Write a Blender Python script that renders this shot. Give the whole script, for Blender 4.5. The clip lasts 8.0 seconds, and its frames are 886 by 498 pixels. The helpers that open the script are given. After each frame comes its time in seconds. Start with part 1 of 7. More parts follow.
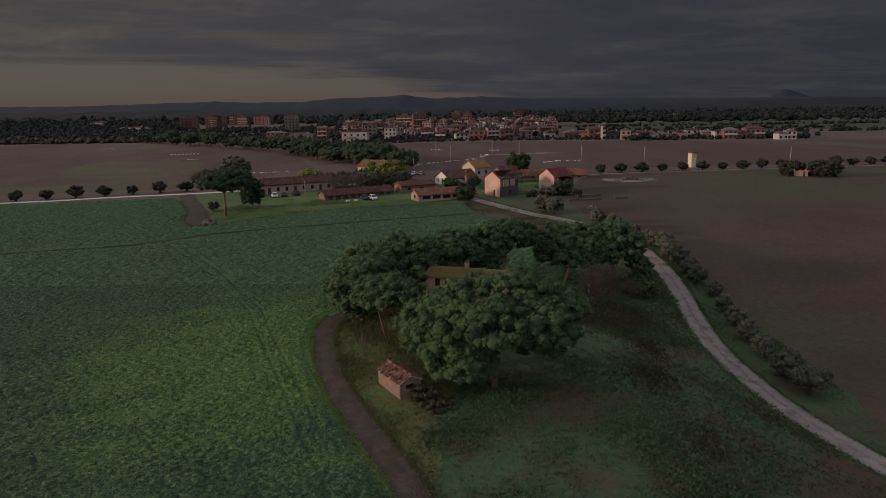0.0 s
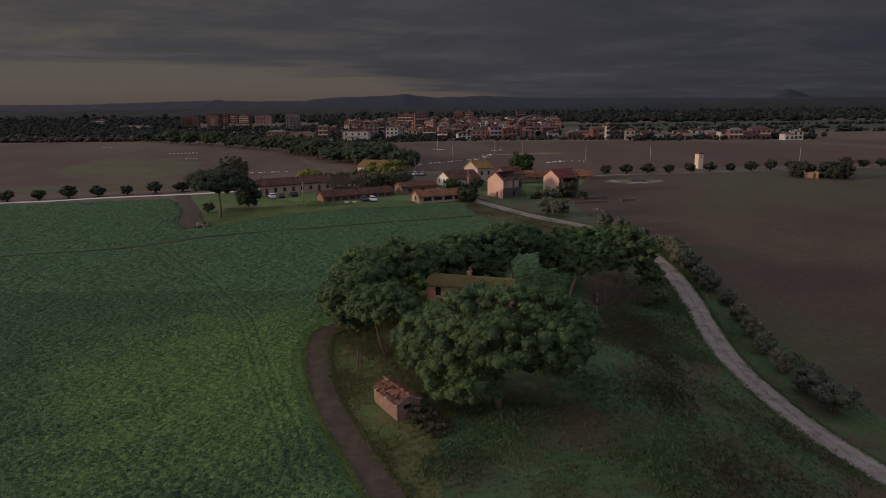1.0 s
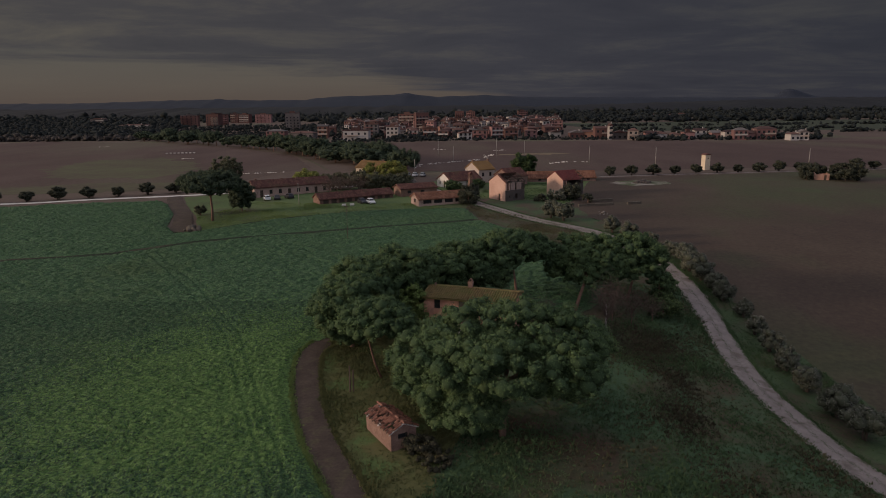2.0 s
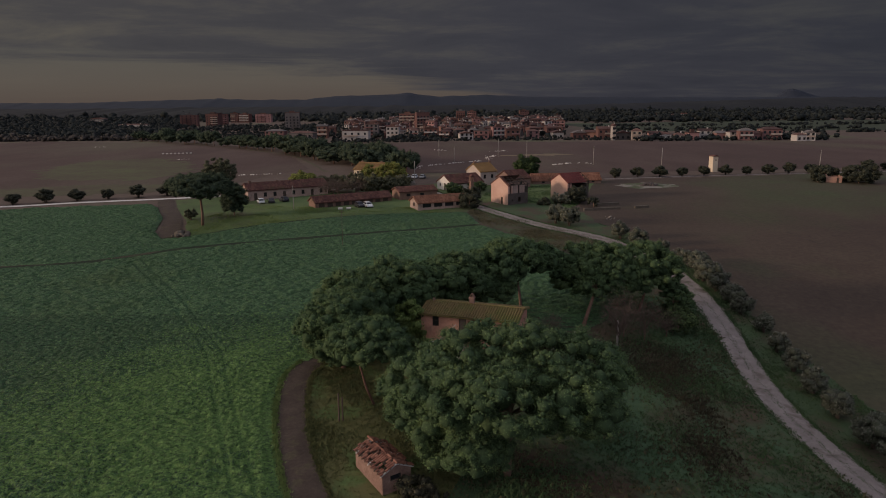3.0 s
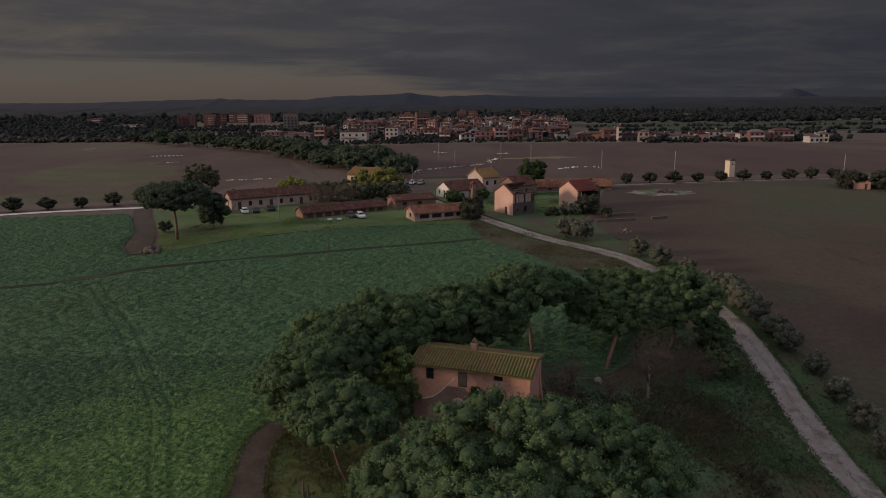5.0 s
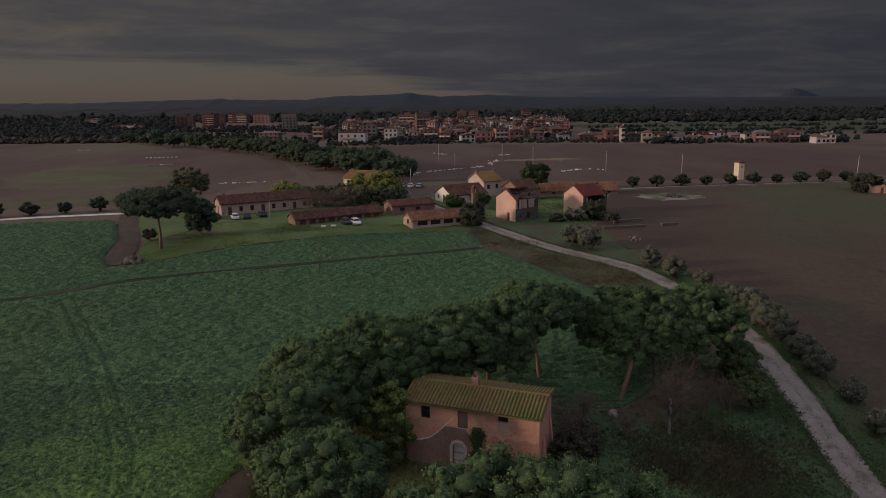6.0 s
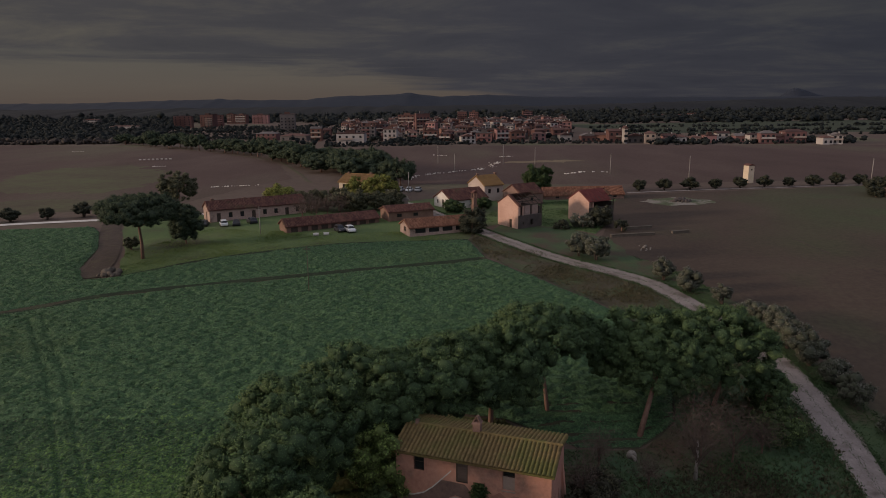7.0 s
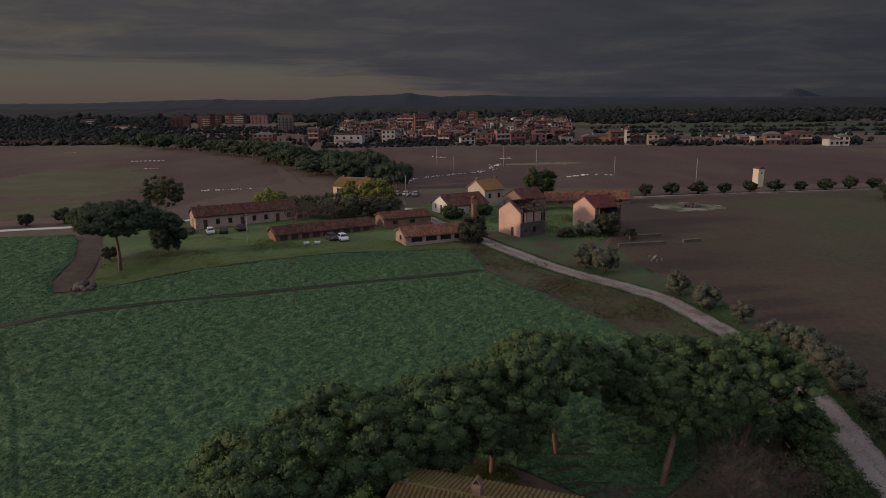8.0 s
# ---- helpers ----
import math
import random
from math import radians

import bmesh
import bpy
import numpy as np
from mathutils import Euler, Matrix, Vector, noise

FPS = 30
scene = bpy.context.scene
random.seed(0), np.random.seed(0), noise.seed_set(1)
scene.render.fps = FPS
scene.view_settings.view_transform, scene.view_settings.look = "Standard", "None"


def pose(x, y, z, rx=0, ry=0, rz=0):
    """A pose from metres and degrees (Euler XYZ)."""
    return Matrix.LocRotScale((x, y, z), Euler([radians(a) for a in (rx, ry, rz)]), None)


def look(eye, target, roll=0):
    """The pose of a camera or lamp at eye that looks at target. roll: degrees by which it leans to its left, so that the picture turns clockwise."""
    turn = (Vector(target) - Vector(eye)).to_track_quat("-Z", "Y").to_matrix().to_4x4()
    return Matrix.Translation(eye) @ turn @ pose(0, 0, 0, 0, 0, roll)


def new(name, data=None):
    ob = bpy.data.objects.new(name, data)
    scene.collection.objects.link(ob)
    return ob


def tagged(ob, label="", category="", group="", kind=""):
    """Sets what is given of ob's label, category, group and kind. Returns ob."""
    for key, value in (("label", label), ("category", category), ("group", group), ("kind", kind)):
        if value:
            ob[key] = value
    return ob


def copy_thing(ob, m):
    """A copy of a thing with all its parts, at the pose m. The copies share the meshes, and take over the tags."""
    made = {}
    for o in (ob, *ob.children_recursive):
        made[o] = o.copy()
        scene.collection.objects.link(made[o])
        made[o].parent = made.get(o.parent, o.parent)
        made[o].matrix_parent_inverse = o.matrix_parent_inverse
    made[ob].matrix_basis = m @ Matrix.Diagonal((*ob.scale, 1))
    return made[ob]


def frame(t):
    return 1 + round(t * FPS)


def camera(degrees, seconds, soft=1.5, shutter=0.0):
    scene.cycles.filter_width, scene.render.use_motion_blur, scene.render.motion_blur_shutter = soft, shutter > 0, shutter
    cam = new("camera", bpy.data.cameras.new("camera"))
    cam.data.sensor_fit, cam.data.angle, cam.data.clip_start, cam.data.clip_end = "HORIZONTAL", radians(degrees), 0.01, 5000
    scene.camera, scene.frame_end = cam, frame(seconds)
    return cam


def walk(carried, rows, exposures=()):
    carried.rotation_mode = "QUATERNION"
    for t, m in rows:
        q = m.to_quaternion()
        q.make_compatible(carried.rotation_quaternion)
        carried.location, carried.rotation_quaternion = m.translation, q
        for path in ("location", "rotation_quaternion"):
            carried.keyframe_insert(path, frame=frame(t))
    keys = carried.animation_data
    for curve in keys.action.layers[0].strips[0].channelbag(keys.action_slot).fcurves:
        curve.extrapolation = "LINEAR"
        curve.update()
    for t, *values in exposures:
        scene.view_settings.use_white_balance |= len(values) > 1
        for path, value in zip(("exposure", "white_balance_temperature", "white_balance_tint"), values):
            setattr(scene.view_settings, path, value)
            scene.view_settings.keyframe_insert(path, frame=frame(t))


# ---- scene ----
from mathutils import geometry

cam = camera(67.9, 8.0, soft=0.95)
PATH = [
    (0, (-0.600, 0.342, 29.440), (-0.6030, 2.2975, 29.0224), -0.81),
    (0.5, (-0.576, 2.714, 29.420), (-0.5816, 4.6700, 29.0012), -0.72),
    (1, (-0.520, 5.340, 29.416), (-0.5282, 7.2950, 28.9964), -0.65),
    (1.5, (-0.442, 8.183, 29.429), (-0.4515, 10.1381, 29.0081), -0.60),
    (3, (-0.136, 17.719, 29.562), (-0.1500, 19.6739, 29.1393), -0.52),
    (3.5, (-0.026, 21.147, 29.636), (-0.0420, 23.1015, 29.2130), -0.52),
    (4, (0.082, 24.663, 29.723), (0.0648, 26.6176, 29.3001), -0.53),
    (4.5, (0.187, 28.250, 29.822), (0.1695, 30.2047, 29.3992), -0.54),
    (6, (0.499, 39.307, 30.175), (0.4800, 41.2615, 29.7522), -0.58),
    (6.5, (0.612, 43.062, 30.304), (0.5919, 45.0163, 29.8816), -0.59),
    (7, (0.736, 46.843, 30.436), (0.7162, 48.7982, 30.0131), -0.60),
    (7.5, (0.879, 50.652, 30.566), (0.8595, 52.6070, 30.1437), -0.60),
    (8, (1.049, 54.491, 30.693), (1.0300, 56.4453, 30.2706), -0.59),
]
walk(cam, [(t, look(eye, target, roll)) for t, eye, target, roll in PATH])

# ---- light: dusk, cloud deck ahead, last low sun from behind and left ----
SUN_AZ, SUN_EL = radians(257), radians(11)  # azimuth clockwise from +y
sun = new("sun", bpy.data.lights.new("sun", "SUN"))
sun.data.energy, sun.data.angle, sun.data.color = 2.15, radians(6), (1.0, 0.75, 0.57)
to_sun = Vector((math.sin(SUN_AZ) * math.cos(SUN_EL), math.cos(SUN_AZ) * math.cos(SUN_EL), math.sin(SUN_EL)))
sun.matrix_world = look(tuple(to_sun * 200), (0, 0, 0))
scene.view_settings.exposure = 0.0


def node(tree, kind, p_operation="", p_data_type="", p_blend_type="", **values):
    """A node with its inputs, by name, set."""
    made = tree.nodes.new(kind)
    if p_data_type:
        made.data_type = p_data_type
    if p_blend_type:
        made.blend_type = p_blend_type
    if p_operation:
        made.operation = p_operation
    for key, value in values.items():
        made.inputs[key].default_value = value
    return made


def ramp_node(tree, stops):
    made = tree.nodes.new("ShaderNodeValToRGB")
    while len(made.color_ramp.elements) < len(stops):
        made.color_ramp.elements.new(0.5)
    for el, (at, col) in zip(made.color_ramp.elements, stops):
        el.position, el.color = at, (*col, 1)
    return made


def build_world():
    world = bpy.data.worlds.new("dusk_sky")
    scene.world = world
    world.use_nodes = True
    tree = world.node_tree
    tree.nodes.clear()
    link = tree.links.new
    sky = tree.nodes.new("ShaderNodeTexSky")
    sky.sky_type, sky.sun_disc = "NISHITA", False
    sky.sun_elevation, sky.sun_rotation = SUN_EL, SUN_AZ
    sky.air_density, sky.dust_density = 1.0, 2.0
    grey = node(tree, "ShaderNodeHueSaturation", Saturation=0.5, Value=SKY_VALUE)
    link(sky.outputs[0], grey.inputs["Color"])
    # cloud deck: streaks seen in perspective
    co = tree.nodes.new("ShaderNodeTexCoord")
    sep = tree.nodes.new("ShaderNodeSeparateXYZ")
    link(co.outputs["Generated"], sep.inputs[0])
    up = node(tree, "ShaderNodeMath", p_operation="ADD")
    up.inputs[1].default_value = 0.085
    link(sep.outputs["Z"], up.inputs[0])
    flat = []
    for axis, k in (("X", 0.8), ("Y", 1.0)):
        d = node(tree, "ShaderNodeMath", p_operation="DIVIDE")
        link(sep.outputs[axis], d.inputs[0])
        link(up.outputs[0], d.inputs[1])
        m = node(tree, "ShaderNodeMath", p_operation="MULTIPLY")
        m.inputs[1].default_value = k
        link(d.outputs[0], m.inputs[0])
        flat.append(m)
    plane = tree.nodes.new("ShaderNodeCombineXYZ")
    link(flat[0].outputs[0], plane.inputs[0])
    link(flat[1].outputs[0], plane.inputs[1])
    clouds = node(tree, "ShaderNodeTexNoise", Scale=0.75, Detail=12.0, Roughness=0.64, Distortion=0.35)
    link(plane.outputs[0], clouds.inputs["Vector"])
    shade = ramp_node(tree, [(0.33, CLOUD_DARK), (0.50, CLOUD_MID), (0.66, CLOUD_LIGHT)])
    link(clouds.outputs["Fac"], shade.inputs[0])
    # the deck opens towards the horizon
    wob = node(tree, "ShaderNodeTexNoise", Scale=2.2, Detail=9.0, Roughness=0.62, Distortion=0.5)
    squash = node(tree, "ShaderNodeVectorMath", p_operation="MULTIPLY")
    squash.inputs[1].default_value = (1.5, 1.5, 26.0)
    link(co.outputs["Generated"], squash.inputs[0])
    link(squash.outputs[0], wob.inputs["Vector"])
    edge = node(tree, "ShaderNodeMath", p_operation="MULTIPLY_ADD")
    edge.inputs[1].default_value, edge.inputs[2].default_value = 0.075, -0.0375
    link(wob.outputs["Fac"], edge.inputs[0])
    # its lower edge: high on the sunset side, down to the horizon on the other
    turn = node(tree, "ShaderNodeMath", p_operation="MULTIPLY_ADD")
    turn.inputs[1].default_value, turn.inputs[2].default_value = 0.5, 0.5
    link(sep.outputs["X"], turn.inputs[0])
    fall = ramp_node(tree, [(0.0, (0.008,) * 3), (0.22, (0.010,) * 3), (0.43, (0.024,) * 3), (0.52, (0.056,) * 3), (0.60, (0.096,) * 3), (1.0, (0.105,) * 3)])
    link(turn.outputs[0], fall.inputs[0])
    tilt = node(tree, "ShaderNodeMath", p_operation="ADD")
    link(fall.outputs[0], tilt.inputs[0])
    link(edge.outputs[0], tilt.inputs[1])
    high = node(tree, "ShaderNodeMath", p_operation="ADD")
    link(sep.outputs["Z"], high.inputs[0])
    link(tilt.outputs[0], high.inputs[1])
    cover = ramp_node(tree, [(0.0, (0.05,) * 3), (0.070, (0.12,) * 3), (0.090, (0.93,) * 3), (1.0, (0.96,) * 3)])
    link(high.outputs[0], cover.inputs[0])
    warm = ramp_node(tree, [(0.0, HORIZON_LOW), (0.035, HORIZON_MID), (0.075, HORIZON_HIGH), (0.3, HORIZON_HIGH)])
    link(sep.outputs["Z"], warm.inputs[0])
    glow = node(tree, "ShaderNodeMix", p_data_type="RGBA", Factor=0.92)
    link(grey.outputs[0], glow.inputs[6])
    link(warm.outputs[0], glow.inputs[7])
    # thinner, brighter cloud overhead and towards the sunset
    lean = node(tree, "ShaderNodeMath", p_operation="MULTIPLY_ADD")
    lean.inputs[1].default_value = -0.40
    link(sep.outputs["Y"], lean.inputs[0])
    link(sep.outputs["Z"], lean.inputs[2])
    back = node(tree, "ShaderNodeMapRange")
    back.interpolation_type = "SMOOTHSTEP"
    back.inputs["From Min"].default_value, back.inputs["From Max"].default_value = -0.21, 0.62
    back.inputs["To Min"].default_value, back.inputs["To Max"].default_value = 1.0, BACK_GAIN
    link(lean.outputs[0], back.inputs[0])
    lift = node(tree, "ShaderNodeVectorMath", p_operation="SCALE")
    link(shade.outputs[0], lift.inputs[0])
    link(back.outputs[0], lift.inputs["Scale"])
    # paler and warmer on the sunset side, bluer away from it
    pale = ramp_node(tree, [(0.18, (1.0, 0.96, 0.84)), (0.40, (0.79, 0.78, 0.75)), (0.55, (0.64, 0.655, 0.70)), (0.80, (0.42, 0.46, 0.535))])
    link(turn.outputs[0], pale.inputs[0])
    tint = node(tree, "ShaderNodeVectorMath", p_operation="MULTIPLY")
    link(lift.outputs[0], tint.inputs[0])
    link(pale.outputs[0], tint.inputs[1])
    side = node(tree, "ShaderNodeVectorMath", p_operation="SCALE")
    side.inputs["Scale"].default_value = 1.48
    link(tint.outputs[0], side.inputs[0])
    mix = node(tree, "ShaderNodeMix", p_data_type="RGBA")
    link(cover.outputs[0], mix.inputs[0])
    link(glow.outputs[2], mix.inputs[6])
    link(side.outputs[0], mix.inputs[7])
    bg = node(tree, "ShaderNodeBackground", Strength=SKY_STRENGTH)
    link(mix.outputs[2], bg.inputs[0])
    out = tree.nodes.new("ShaderNodeOutputWorld")
    link(bg.outputs[0], out.inputs[0])


SKY_STRENGTH, SKY_VALUE, BACK_GAIN = 0.1, 0.35, 10.8
CLOUD_DARK, CLOUD_MID, CLOUD_LIGHT = (0.34, 0.345, 0.43), (0.43, 0.425, 0.50), (0.66, 0.62, 0.60)
HORIZON_LOW, HORIZON_MID, HORIZON_HIGH = (0.92, 0.68, 0.56), (1.08, 0.90, 0.74), (1.02, 0.94, 0.80)
build_world()


# ---- materials ----
def surface(name, colours, scale=1.0, grain=8.0, rough=0.85, bump=0.3, depth=0.05, island=0.0, random=0.0, metal=0.0, stretch=(1, 1, 1), patch=None):
    """A mottled surface: large patches through the colours, fine grain, relief; scale and grain are features per metre.
    patch: a second colour that shows in broad spots, with its scale and threshold."""
    m = bpy.data.materials.new(name)
    m.use_nodes = True
    tree, link = m.node_tree, m.node_tree.links.new
    shader = tree.nodes["Principled BSDF"]
    shader.inputs["Roughness"].default_value, shader.inputs["Metallic"].default_value = rough, metal
    shader.inputs["Specular IOR Level"].default_value = 0.25
    co = tree.nodes.new("ShaderNodeNewGeometry")
    place = node(tree, "ShaderNodeVectorMath", p_operation="MULTIPLY")
    place.inputs[1].default_value = stretch
    link(co.outputs["Position"], place.inputs[0])
    big = node(tree, "ShaderNodeTexNoise", Scale=scale, Detail=5.0, Roughness=0.6)
    fine = node(tree, "ShaderNodeTexNoise", Scale=grain, Detail=4.0, Roughness=0.65)
    for n in (big, fine):
        link(place.outputs[0], n.inputs["Vector"])
    total = node(tree, "ShaderNodeMath", p_operation="MULTIPLY_ADD")
    total.inputs[1].default_value = 0.45
    link(fine.outputs["Fac"], total.inputs[0])
    soft = node(tree, "ShaderNodeMath", p_operation="MULTIPLY")
    soft.inputs[1].default_value = 0.55
    link(big.outputs["Fac"], soft.inputs[0])
    link(soft.outputs[0], total.inputs[2])
    last = total
    for gain, source in ((island, "Random Per Island"), (random, "Random")):
        if gain:
            if source == "Random":
                src = tree.nodes.new("ShaderNodeObjectInfo").outputs["Random"]
            else:
                src = co.outputs["Random Per Island"]
            add = node(tree, "ShaderNodeMath", p_operation="MULTIPLY_ADD")
            add.inputs[1].default_value = gain
            link(src, add.inputs[0])
            shift = node(tree, "ShaderNodeMath", p_operation="SUBTRACT")
            shift.inputs[1].default_value = gain / 2
            link(last.outputs[0], shift.inputs[0])
            link(shift.outputs[0], add.inputs[2])
            last = add
    n = len(colours)
    ramp = ramp_node(tree, [(0.32 + 0.36 * k / max(n - 1, 1), c) for k, c in enumerate(colours)])
    link(last.outputs[0], ramp.inputs[0])
    colour = ramp.outputs[0]
    if patch:
        col, sc, lo, hi = patch
        spots = node(tree, "ShaderNodeTexNoise", Scale=sc, Detail=4.0, Roughness=0.6)
        link(place.outputs[0], spots.inputs["Vector"])
        ramp2 = ramp_node(tree, [(lo, (0, 0, 0)), (hi, (1, 1, 1))])
        link(spots.outputs["Fac"], ramp2.inputs[0])
        blend = node(tree, "ShaderNodeMix", p_data_type="RGBA")
        link(ramp2.outputs[0], blend.inputs[0])
        link(colour, blend.inputs[6])
        toned = node(tree, "ShaderNodeMix", p_data_type="RGBA", p_blend_type="OVERLAY", Factor=0.6)
        toned.inputs[6].default_value = (*col, 1)
        link(fine.outputs["Fac"], toned.inputs[7])
        link(toned.outputs[2], blend.inputs[7])
        colour = blend.outputs[2]
    link(colour, shader.inputs["Base Color"])
    if bump:
        relief = node(tree, "ShaderNodeBump", Strength=bump, Distance=depth)
        link(total.outputs[0], relief.inputs["Height"])
        link(relief.outputs[0], shader.inputs["Normal"])
    return m


